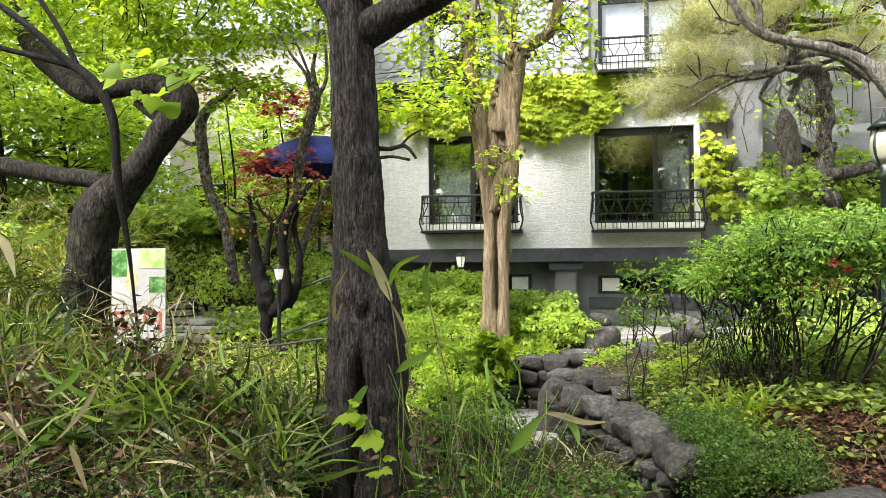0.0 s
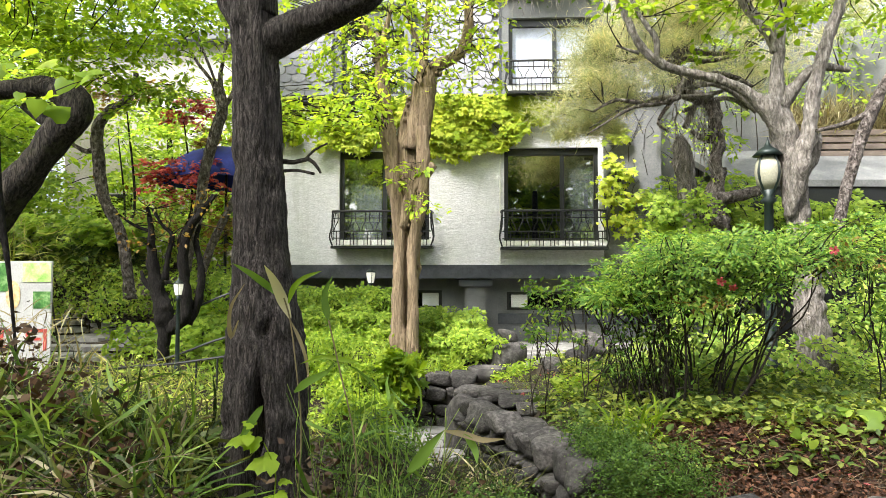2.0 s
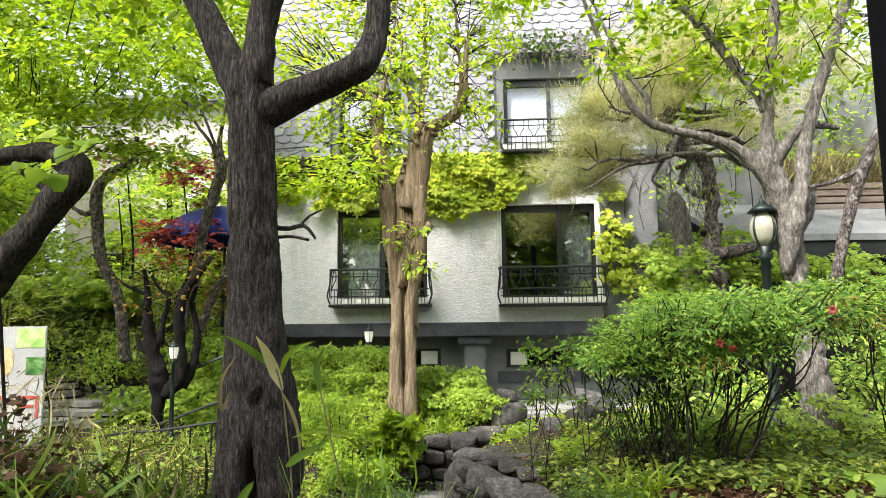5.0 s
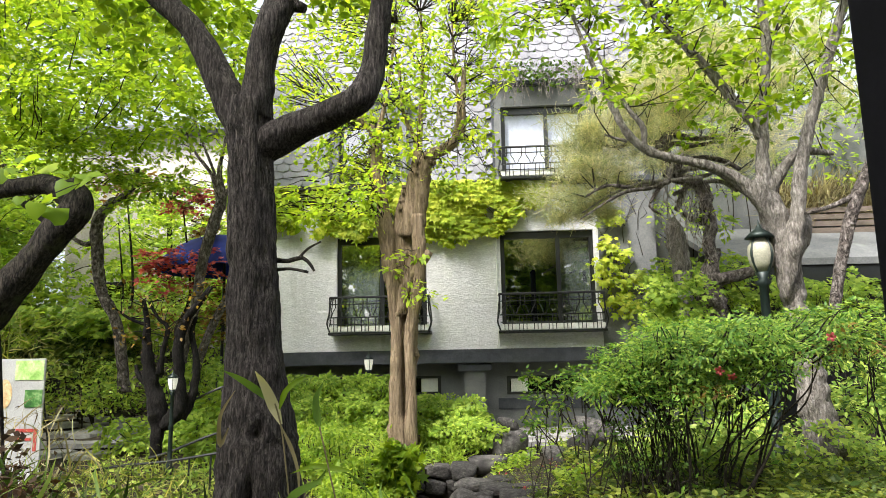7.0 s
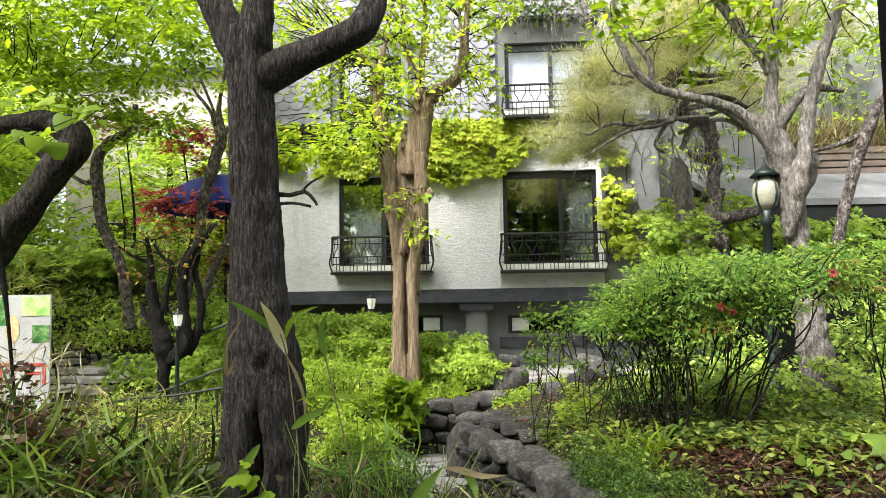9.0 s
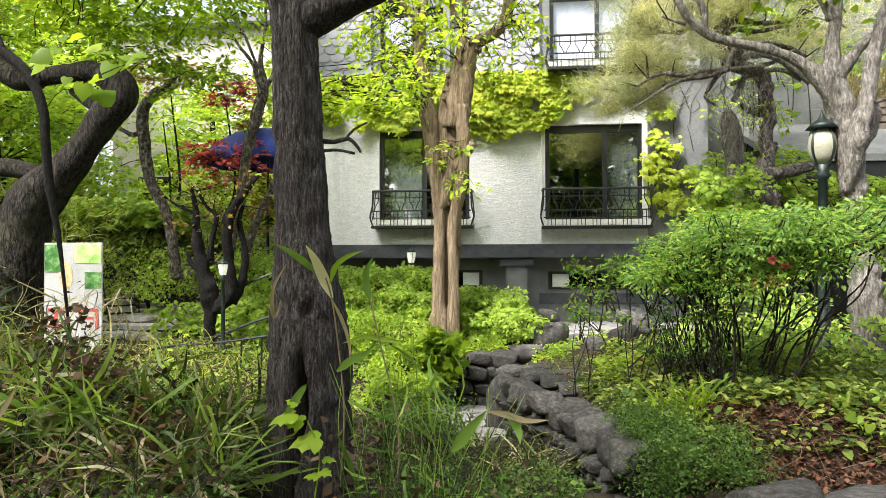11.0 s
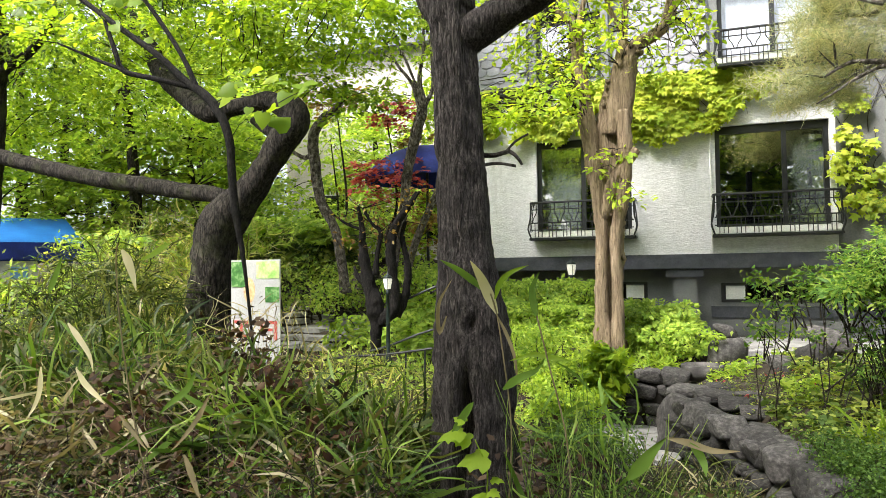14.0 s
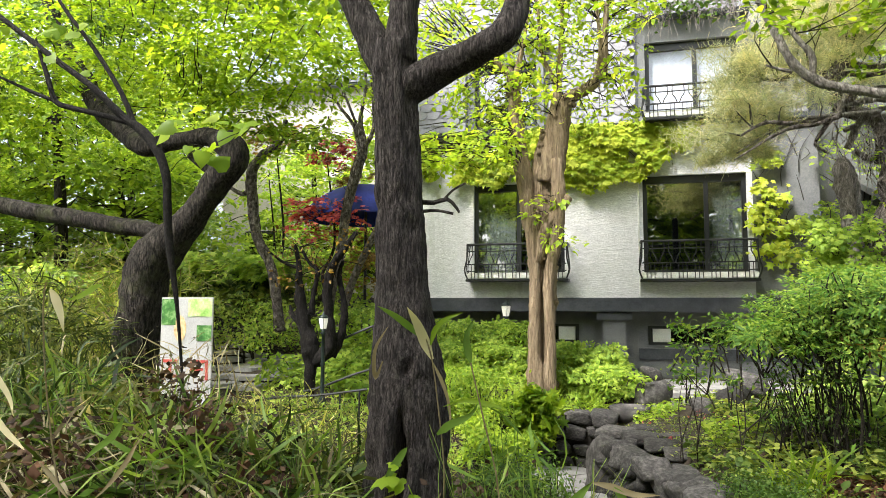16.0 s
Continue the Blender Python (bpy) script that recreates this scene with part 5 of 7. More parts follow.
# ---- ivy on the house ----
def ivy():
    o = (0, FY - 0.05, 1.8)
    t = thing("ivy", "lime-green ivy hanging across the upper wall", "climber", o)
    n = 9000
    x = rng.uniform(-3.7, 1.25, n)
    low = 3.68 + 0.07 * np.sin(x * 3.1) + 0.05 * np.sin(x * 7.3 + 1) + 0.04 * np.sin(x * 17) + 0.16 * smooth01((-1.2 - x) / 1.5) + 0.62 * smooth01((x - 0.2) / 1.1)
    z = low + (4.68 - low) * rng.uniform(0, 1, n) ** 0.9
    keep = np.array([noise.noise(Vector((a * 2.2, 3, b * 2.6))) > (-0.1 if a < -1.2 else -0.55) for a, b in zip(x, z)])
    x, z = x[keep], z[keep]
    p = np.stack([x, FY - 0.05 - rng.uniform(0, 0.1, len(x)) - 0.05 * np.sin(x * 5 + z * 9), z + 0.06], 1) - np.array(o)
    sprays("spray", p, 9, 0.115, "lobed", M_IVY, t, face=(0, -1, 0.9), spread=0.22, grow=(0, -0.5, -1.6))
    bm = bmesh.new()
    for i in range(40):
        x0 = rng.uniform(-3.6, 1.1)
        tube(bm, [(x0, 0.03, 2.9, 0.006), (x0 + rng.normal(0, 0.15), 0.03, 2.6, 0.005), (x0 + rng.normal(0, 0.3), 0.02, 2.25 + rng.uniform(-0.2, 0.2), 0.003)], seg=4, step=0.12, lump=0)
    tagged(part("stems", bm, M_TWIG, t), kind="stuff")
    t2 = thing("ivy", "lime-green ivy climbing beside a window", "climber", (2.35, FY - 0.05, 1.8))
    cs = [(2.28, 11.4, 3.995), (2.139, 11.4, 3.573), (2.368, 11.4, 3.384), (2.091, 11.4, 3.198), (2.227, 11.4, 2.964), (2.454, 11.4, 2.711), (2.224, 11.4, 2.591), (2.593, 11.4, 2.962), (2.498, 11.4, 2.497)]
    c = np.array(cs)
    p = (c[:, None] + rng.normal(0, 1, (len(c), 40, 3)) * np.array((0.11, 0.03, 0.075))).reshape(-1, 3)
    p[:, 1] = FY - 0.05 - rng.uniform(0, 0.1, len(p))
    sprays("spray", p - np.array((2.35, FY - 0.05, 1.8)), 3, 0.1, "lobed", M_IVY, t2, face=(0, -1, 0.55), spread=0.35, grow=(0, -0.3, -1))
    bm = bmesh.new()
    for i in range(26):
        a = np.array((rng.uniform(2.0, 2.8), FY - 0.012, rng.uniform(2.4, 4.4)))
        b = a + np.array((rng.uniform(-0.3, 0.3), 0, rng.uniform(0.2, 0.7)))
        m_ = (a + b) / 2 + np.array((rng.normal(0, 0.08), 0, 0))
        q = np.array((2.35, FY - 0.05, 1.8))
        tube(bm, [(*(a - q), 0.006), (*(m_ - q), 0.005), (*(b - q), 0.003)], seg=4, step=0.12, lump=0)
    tagged(part("bare_stems", bm, M_TWIG, t2), kind="stuff")
ivy()

# ---- shrubs and beds ----
def shrub(name, label, boxes, per, r, size, kind, m, stems=0, cat="shrub", group="", flat=0.6, stem_r=0.014, base=None, tier=0, gather=0.72, out_y=-0.65, **k):
    if tier:
        pts, nrm, grw, tips = tiers(boxes, per, r, 0.24, 0.2, times=tier, out_y=out_y)
        k = dict(k, face=nrm, grow=grw, spread=0.3)
    else:
        pts, tips = clumps(boxes, per, r, flat)
    b = boxes[0]
    cx, cy = base or ((b[0] + b[1]) / 2, (b[2] + b[3]) / 2)
    o = np.array((cx, cy, on_ground(cx, cy)))
    t = thing(name, label, cat, tuple(o), group)
    sprays("spray", pts - o, max(2, min(8, len(tips) // 12)), size, kind, m, t, **k)
    if stems:
        for p in tips[:: max(1, len(tips) // stems)]:
            q = np.array(p) - o
            s = np.array((q[0] * gather + rng.normal(0, 0.1), q[1] * 0.5 + rng.normal(0, 0.1), 0.0))
            s[2] = on_ground(s[0] + cx, s[1] + cy) - o[2] - 0.03
            wig = 0.06 * np.linalg.norm(q - s)
            m1, m2 = s * 0.7 + q * 0.3 + rng.normal(0, wig, 3), s * 0.3 + q * 0.7 + rng.normal(0, wig, 3)
            bm = limb([(*s, stem_r), (*m1, stem_r * 0.85), (*m2, stem_r * 0.6), (*q, stem_r * 0.3)], seg=6, step=0.08, lump=0.15, freq=20)
            part("stem", bm, M_TWIG, t, smooth=True)
        brushwood(np.array([(0, 0, (tips[:, 2].min() - o[2]) * 0.7)]) + rng.normal(0, 0.3, (30, 3)) * np.array((1, 0.6, 0.2)), tips - o, 0.004, t, 0.45)
    return t


azalea = shrub("azalea_bush", "tall leafy azalea bush on many dark bare stems", [(0.95, 1.25, 5.6, 6.4, 1.42, 1.62, 20), (1.15, 1.6, 5.3, 6.7, 1.4, 1.82, 62), (1.45, 2.0, 5.2, 6.8, 1.42, 1.98, 92), (1.9, 2.45, 5.2, 6.8, 1.5, 2.02, 84), (2.4, 3.0, 5.3, 6.8, 1.72, 2.06, 56), (2.9, 3.5, 5.4, 6.8, 1.84, 2.1, 34)], 72, 0.17, 0.043, "lance", M_AZALEA, stems=17, stem_r=0.011, base=(1.75, 6.0), tier=1.3, gather=0.42, out_y=-0.35)
p, nrm, grw, tips = tiers([(1.5, 2.3, 5.15, 5.5, 1.42, 1.6, 5), (2.5, 3.4, 5.2, 5.6, 1.7, 1.95, 9)], 16, 0.11)
leaves("bronze_foliage", p - np.array(azalea.location), 0.05, "lance", M_BROWNLEAF, azalea, face=nrm, grow=grw, spread=0.4, label="withered bronze azalea leaves")
shrub("azalea_undergrowth", "sparse shoots and small leaves among the azalea stems", [(0.99, 2.60, 5.4, 6.6, 0.74, 1.37, 40)], 12, 0.09, 0.045, "lance", M_AZALEA, stems=6, stem_r=0.005, base=(1.6, 6.0))
shrub("twiggy_shrub", "low twiggy shrub with tiny dark leaves", [(1.14, 1.78, 5.5, 6.3, 0.71, 1.23, 50)], 34, 0.07, 0.03, "oval", M_LEAF_D, stems=26, stem_r=0.007)
shrub("young_azalea", "thin young azalea with whorled fresh leaves", [(0.40, 1.02, 5.9, 6.4, 1.05, 1.56, 24)], 34, 0.06, 0.05, "lance", M_AZALEA, stems=6, stem_r=0.006, base=(0.85, 6.1))
shrub("side_azalea", "leafy azalea at the edge of the bed", [(3.03, 3.80, 5.4, 6.6, 1.64, 2.00, 26), (3.11, 3.82, 5.6, 6.6, 1.08, 1.62, 14)], 30, 0.15, 0.055, "lance", M_AZALEA, stems=5, stem_r=0.008, tier=1.2)
shrub("box_shrub", "low dense box shrub beside the stone wall", [(0.72, 1.15, 4.7, 5.3, 0.3, 0.56, 46), (0.78, 1.5, 4.3, 4.85, 0.16, 0.5, 90)], 170, 0.075, 0.019, "oval", M_LEAF_D, stems=8, stem_r=0.006)
lime = "lime-green shrubs on the mound"
shrub("mound_shrub", "dense mounded lime-green shrub beside the lamp", [(-3.1, -1.2, 9.6, 10.5, 1.05, 1.46, 170), (-2.9, -1.25, 9.2, 9.6, 0.75, 1.2, 80)], 70, 0.15, 0.05, "oval", M_LEAF_Y, stems=6, group=lime, tier=1.2)
shrub("mound_shrub", "low spreading lime-green shrub beside the tan trunk", [(-0.9, 0.0, 9.3, 10.3, 0.85, 1.16, 90), (-0.75, 0.25, 8.8, 9.7, 0.60, 0.92, 60)], 70, 0.14, 0.05, "oval", M_LEAF_Y, stems=4, group=lime, tier=1.1)
shrub("slope_shrub", "light green shrub on the slope by the handrail", [(-4.68, -3.19, 8.4, 9.8, 0.51, 1.02, 40), (-4.05, -3.26, 8.8, 9.8, 0.83, 1.16, 20), (-4.40, -3.37, 9.4, 10.4, 1.09, 1.73, 26)], 56, 0.2, 0.07, "oval", M_LEAF_Y, stems=4, tier=1.6)
shrub("bright_fern", "bright lime ferns at the foot of the mound", [(-2.12, -1.20, 7.4, 8.4, 0.45, 0.99, 40), (-1.46, -0.94, 6.4, 7.2, 0.03, 0.65, 34)], 120, 0.075, 0.06, "lance", M_LEAF_Y, stems=10, stem_r=0.006, flat=0.5)
shrub("broad_leaf_plant", "broad-leaved green plant spilling over the stone wall", [(-1.10, -0.75, 7.8, 8.2, 0.23, 0.74, 24)], 40, 0.07, 0.1, "lobed", M_LEAF, flat=0.6)
shrub("hillside_maple", "bright lime maple shrub against the house", [(2.51, 3.33, 9.8, 10.8, 2.28, 3.12, 34), (2.30, 3.10, 9.6, 10.6, 2.02, 2.60, 20), (2.16, 2.84, 8.6, 9, 2.04, 2.72, 26)], 40, 0.22, 0.056, "lobed", M_LEAF_Y, stems=8, tier=1.4)
shrub("hillside_maple", "bright lime maple shrub before the porch", [(3.37, 5.29, 9, 10, 2.31, 2.72, 44), (3.26, 3.72, 9.2, 10, 2.63, 3.09, 10)], 40, 0.24, 0.06, "lobed", M_LEAF_Y, stems=10, tier=1.5)
shrub("undergrowth", "fresh green undergrowth behind the azalea", [(1.77, 4.38, 6.9, 8.2, 0.5, 0.98, 90), (2.3, 3.2, 8.0, 8.6, 0.93, 1.6, 26), (3.9, 4.8, 7.4, 8.4, 0.93, 1.75, 30)], 46, 0.2, 0.06, "oval", M_SHRUB, tier=1.5)
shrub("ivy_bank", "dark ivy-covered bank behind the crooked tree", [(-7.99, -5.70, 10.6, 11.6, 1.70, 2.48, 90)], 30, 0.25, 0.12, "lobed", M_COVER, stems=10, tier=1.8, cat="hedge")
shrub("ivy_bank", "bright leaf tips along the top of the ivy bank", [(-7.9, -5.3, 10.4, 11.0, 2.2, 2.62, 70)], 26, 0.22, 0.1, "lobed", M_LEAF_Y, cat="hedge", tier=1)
shrub("stair_shrub", "loose green shrub between bank and stair", [(-6.51, -4.94, 9.4, 10.6, 1.12, 1.75, 40)], 60, 0.16, 0.06, "oval", M_SHRUB, stems=6)

shrub("far_bush", "fresh green bushes below the far house", [(-9.6, -5.2, 13.2, 14.6, 1.4, 3.0, 60)], 50, 0.32, 0.1, "oval", M_LEAF_Y, stems=8, tier=1.5)
shrub("tent_side_bush", "green bushy growth in front of the market tent", [(-10.57, -7.48, 6.6, 8, 0.94, 1.60, 50), (-8.76, -6.68, 7.2, 8.4, 1.27, 2.22, 40)], 50, 0.14, 0.09, "lance", M_SHRUB, stems=8)
shrub("thicket", "olive bamboo thicket beside the leaning trunk", [(-7.36, -5.80, 6, 7, 1.05, 1.93, 36), (-7.85, -5.33, 5.6, 6.4, 0.54, 1.12, 40)], 44, 0.16, 0.24, "blade", M_BAMBOO, stems=12, stem_r=0.005, cat="bamboo")


def carpet(name, label, boxes, n, size, kind, m, cat, lift=0.06, gaps=-0.15, **k):
    """Low leaves or litter strewn over the ground, box by box (x0, x1, y0, y1)."""
    ps = []
    for x0, x1, y0, y1, w in boxes:
        c = int(n * w)
        x, y = rng.uniform(x0, x1, c), rng.uniform(y0, y1, c)
        keep = np.array([noise.noise(Vector((a * 2.5, b * 2.5, size * 50))) > gaps for a, b in zip(x, y)])
        x, y = x[keep], y[keep]
        ps.append(np.stack([x, y, height(x, y) + rng.uniform(0.01, lift, len(x))], 1))
    ob = leaves(name, np.concatenate(ps), size, kind, m, **k)
    return tagged(ob, label, cat, kind="stuff")


carpet("ground_cover", "carpet of low green leaves over the bed", [(0.55, 4.5, 5.0, 6.5, 0.45), (1.0, 4.5, 6.5, 7.6, 0.15), (0.9, 3.0, 7.6, 9.2, 0.18), (0.9, 4.8, 4.6, 5.4, 0.13)], 16000, 0.062, "oval", M_COVER, "ground cover", 0.14, -0.25, spread=0.4)
carpet("moss_cover", "yellow-green low plants among stones", [(0.75, 1.7, 6.5, 7.4, 0.3), (-3.2, -0.4, 8.4, 10, 0.5), (0.15, 1.2, 7.9, 9.0, 0.4)], 3500, 0.05, "oval", M_LEAF_Y, "ground cover", 0.09, spread=0.5)
carpet("ledge_moss", "grey-green moss and tiny weeds between the ledge stones", [(-0.1, 1.1, 6.4, 7.9, 1.0)], 2600, 0.022, "oval", M_COVER, "moss", 0.035, -2.0, spread=0.6)
carpet("leaf_litter", "brown and red fallen leaves on the soil", [(0.9, 3.8, 4.36, 5.4, 0.6), (0.9, 3.8, 4.36, 5.4, 0.3), (-5, 0.4, 2.2, 5.5, 0.35), (-6, 5, 0.4, 4.0, 0.4)], 14000, 0.038, "curl", M_DEAD, "leaf litter", 0.04, -2.0, spread=0.5)
carpet("mound_cover", "mixed green low plants on mound and slope", [(-4.2, -0.5, 8.4, 10.6, 0.4), (-4.4, -1.7, 5.2, 8.2, 0.2)], 11000, 0.06, "oval", M_SHRUB, "ground cover", 0.16, spread=0.6)


def grass(name, label, boxes, n, length, m, cat="grass", kind="blade", lean=0.7, up=(-0.1, 1.2), low=0.0):
    ps = []
    for x0, x1, y0, y1, dz, w in boxes:
        c = int(n * w)
        x, y = rng.uniform(x0, x1, c), rng.uniform(y0, y1, c)
        ps.append(np.stack([x, y, height(x, y) + (low + (1 - low) * rng.uniform(0, 1, c) ** (1.3 - 0.5 * low)) * dz], 1))
    p = np.concatenate(ps)
    p = p[off_trunk(p)]
    g = np.stack([rng.normal(0, lean, len(p)), rng.normal(0, lean, len(p)), rng.uniform(*up, len(p))], 1)
    ob = leaves(name, p, length, kind, m, face=(0, 0, 0.3), spread=0.8, grow=g)
    return tagged(ob, label, cat, kind="stuff")


grass("bamboo_grass", "green dwarf bamboo blades crowding the foreground", [(-5.4, -3.2, 4.0, 5.0, 0.8, 0.3), (-3.2, -1.4, 4.0, 5.0, 0.55, 0.24), (-6.6, -4.7, 4.2, 6.2, 0.85, 0.26), (-4.7, -3.2, 4.2, 5.6, 0.6, 0.12), (-4.8, -1.6, 3.6, 4.0, 0.6, 0.05)], 13000, 0.33, M_BAMBOO, "bamboo", up=(-0.7, 0.7), low=0.35)
grass("dry_bamboo", "straw-coloured dry bamboo blades among the green", [(-5.2, -3.2, 3.4, 4.9, 0.75, 0.34), (-3.2, -1.7, 3.6, 4.9, 0.5, 0.2), (-6.6, -4.7, 4.0, 6.2, 0.9, 0.2), (-4.7, -3.2, 4.0, 5.6, 0.6, 0.08), (-4.6, -1.4, 3.0, 3.6, 0.3, 0.04)], 3600, 0.3, M_STRAW, "bamboo", up=(-0.8, 0.7), low=0.3)
grass("tall_bamboo", "long arching green bamboo blades above the thicket", [(-4.6, -2.2, 3.8, 4.8, 0.6, 0.5), (-5.6, -4.2, 4.0, 5.6, 0.75, 0.35), (-2.2, -1.5, 3.6, 4.4, 0.35, 0.15)], 1900, 0.5, M_REED, "bamboo", "reed", 0.55, (-0.4, 1.0), 0.4)
grass("broad_bamboo", "clump of broad fresh green bamboo blades", [(-3.1, -2.6, 3.7, 4.0, 0.7, 0.5), (-4.8, -3.6, 4.0, 4.8, 0.8, 0.35), (-2.5, -2.0, 3.9, 4.2, 0.5, 0.15)], 300, 0.42, M_REED, "bamboo", "blade", 0.5, (-0.7, 0.8), 0.4)
grass("bank_bamboo", "yellowed bamboo thicket behind the leaning tree, sunlight put into its colour", [(-7.7, -5.9, 7.2, 8.3, 1.3, 0.45), (-9.0, -6.0, 8.3, 9.8, 1.6, 0.4), (-6.3, -5.5, 6.9, 7.6, 0.4, 0.1)], 4600, 0.26, M_BANK, "bamboo")
grass("bank_straw", "dry straw in the bamboo thicket", [(-7.7, -5.9, 7.2, 8.3, 1.3, 0.5), (-9.0, -6.0, 8.3, 9.8, 1.6, 0.4), (-6.3, -5.5, 6.9, 7.6, 0.4, 0.1)], 1500, 0.22, M_STRAW, "bamboo")
grass("sign_straw", "dry straw stalks standing before the sign board", [(-4.7, -3.7, 5.7, 6.6, 1.0, 1.0)], 300, 0.34, M_STRAW, "bamboo", "reed", 0.35)
grass("path_edge_grass", "short grass along the edge of the path", [(-6, 0.6, 1.2, 3.2, 0.03, 0.6), (0.6, 5, 2.4, 4.1, 0.03, 0.4)], 3000, 0.12, M_BAMBOO, "grass")
grass("lily_tuft", "bright grassy tufts in the bed", [(0.95, 1.35, 5.0, 5.3, 0.05, 0.6), (-1.0, -0.75, 3.3, 3.5, 0.02, 0.4)], 240, 0.22, M_LEAF, "grass", lean=0.3)
grass("wall_foot_grass", "tangled green and grey grass at the foot of the stone wall", [(-0.85, 0.3, 4.2, 6.0, 0.22, 1.0)], 1100, 0.24, M_BAMBOO, "grass", "reed", 0.7)
grass("wall_foot_straw", "dry stalks at the foot of the stone wall", [(-0.85, 0.3, 4.2, 5.8, 0.25, 1.0)], 260, 0.26, M_STRAW, "grass", "reed", 0.7)
grass("slope_grass", "thin yellowish grass on the slope below the handrail", [(-4.5, -1.7, 5.2, 8.0, 0.12, 1.0)], 3200, 0.22, M_BANK, "grass", "reed", 0.6)
grass("mound_grass", "short lime grass on the front of the mound", [(-2.4, -0.2, 8.4, 9.2, 0.12, 0.7), (-3.4, -2.2, 7.6, 8.8, 0.1, 0.3)], 2600, 0.16, M_LEAF_Y, "grass", lean=0.6)
# ---- stones ----
def rock_meshes(n, m, rough=0.22, sub=2, edge=24, chips=7):
    out = []
    for i in range(n):
        bm = bmesh.new()
        bmesh.ops.create_icosphere(bm, subdivisions=sub, radius=1)
        cuts = [(Vector(a), 0.98) for a in ((1, 0, 0), (-1, 0, 0), (0, 1, 0), (0, -1, 0), (0, 0, 1), (0, 0, -1))]
        cuts = [((a + Vector(rng.normal(0, 0.16, 3))).normalized(), d * rng.uniform(0.86, 1.04)) for a, d in cuts]
        cuts += [(Vector(rng.normal(0, 1, 3)).normalized(), rng.uniform(0.98, 1.2)) for k in range(chips)]
        for v in bm.verts:   # broken faces with worn edges
            c = v.co.normalized()
            k = sum(max(0.0, c.dot(a) / d) ** edge for a, d in cuts) ** (-1 / edge)
            v.co = c * k * (1 + rough * 0.12 * noise.noise(c * 4.5 + Vector((i, i, 0))) + rough * 0.06 * noise.noise(c * 11 + Vector((0, i * 3.3, 0))))
        me = bpy.data.meshes.new("stone")
        bm.to_mesh(me)
        bm.free()
        me.materials.append(m)
        me.polygons.foreach_set("use_smooth", [True] * len(me.polygons))
        out.append(me)
    return out


ROCKS = rock_meshes(9, M_STONE, 0.3, 3)


def stone(parent, x, y, z, sx, sy, sz, turn=0.0, meshes=ROCKS, name="stone", tilt=0.05):
    ob = new(name, meshes[int(rng.integers(len(meshes)))])
    ob.parent = parent
    px, py, pz = parent.location if parent else (0, 0, 0)
    ob.location = (x - px, y - py, z - pz)
    ob.rotation_euler = (rng.normal(0, tilt), rng.normal(0, tilt), turn + rng.normal(0, 0.12))
    ob.scale = (sx, sy, sz)
    return ob


def wall_of_stones(name, label, line, z0, z1, size, depth=0.14, courses=None):
    """Uneven courses of field stones along a line of (x, y)."""
    line = np.array(line)
    seg = np.linalg.norm(np.diff(line, axis=0), axis=1)
    cum = np.concatenate([[0], np.cumsum(seg)])
    t = thing(name, label, "stone wall", (line[0][0], line[0][1], z0))
    bm = bmesh.new()
    for a, b in zip(line, line[1:]):
        d = (b - a) / np.linalg.norm(b - a)
        nn = np.array((-d[1], d[0])) * 0.04
        q = [bm.verts.new((p[0] - line[0][0], p[1] - line[0][1], z)) for z in (-0.05, z1 - z0 - 0.06) for p in (a - nn, b - nn, b + nn, a + nn)]
        for f in ((0, 1, 2, 3), (4, 7, 6, 5), (0, 4, 5, 1), (1, 5, 6, 2), (2, 6, 7, 3), (3, 7, 4, 0)):
            bm.faces.new([q[i] for i in f])
    # near-black core, seen only in the gaps between the stones
    part("core", bm, M_CORE, t)
    n = courses or max(2, round((z1 - z0) / (size * 0.72)))
    hh = (z1 - z0) / n
    for c in range(n):
        s = rng.uniform(-0.1, 0.05)
        while s < cum[-1]:
            top = c == n - 1
            w = size * rng.uniform(0.7, 1.5) * (1.15 if top else 1)
            u = min(max(s + w / 2, 0), cum[-1])
            k = min(np.searchsorted(cum, u, side="right") - 1, len(seg) - 1)
            p = line[k] + (line[k + 1] - line[k]) * (u - cum[k]) / seg[k]
            a = math.atan2(*(line[k + 1] - line[k])[::-1])
            stone(t, p[0], p[1], z0 + hh * (c + 0.5) + rng.normal(0, 0.015), w * 0.46, depth * rng.uniform(0.8, 1.1) * (1.25 if top else 1), hh * 0.47 * rng.uniform(0.88, 1.12), a)
            s += w * 0.94
    return t


LW = [(float(wall_x(y)), y) for y in (4.6, 4.95, 5.5, 6.2, 6.8, 7.4)]
lw = wall_of_stones("dry_stone_wall", "dark dry-stone wall holding the raised bed", LW, -0.26, 0.22, 0.16, 0.15, 4)
BLOCKS = rock_meshes(5, M_STONE, 0.5, 3, 30, 2)
stone(lw, -0.13, 7.3, 0.1, 0.17, 0.17, 0.31, 0.3, BLOCKS)
for y in (6.98, 6.7, 6.41, 6.1, 5.82, 5.52, 5.24, 4.96, 4.7):
    a = math.atan2(-0.4, float(wall_x(y - 0.2) - wall_x(y + 0.2)))
    stone(lw, float(wall_x(y)) + rng.normal(0, 0.02), y, 0.32 + rng.normal(0, 0.012), 0.16 * rng.uniform(0.85, 1.1), 0.16 * rng.uniform(0.85, 1.1), 0.105 * rng.uniform(0.9, 1.1), a, BLOCKS, tilt=0.05)
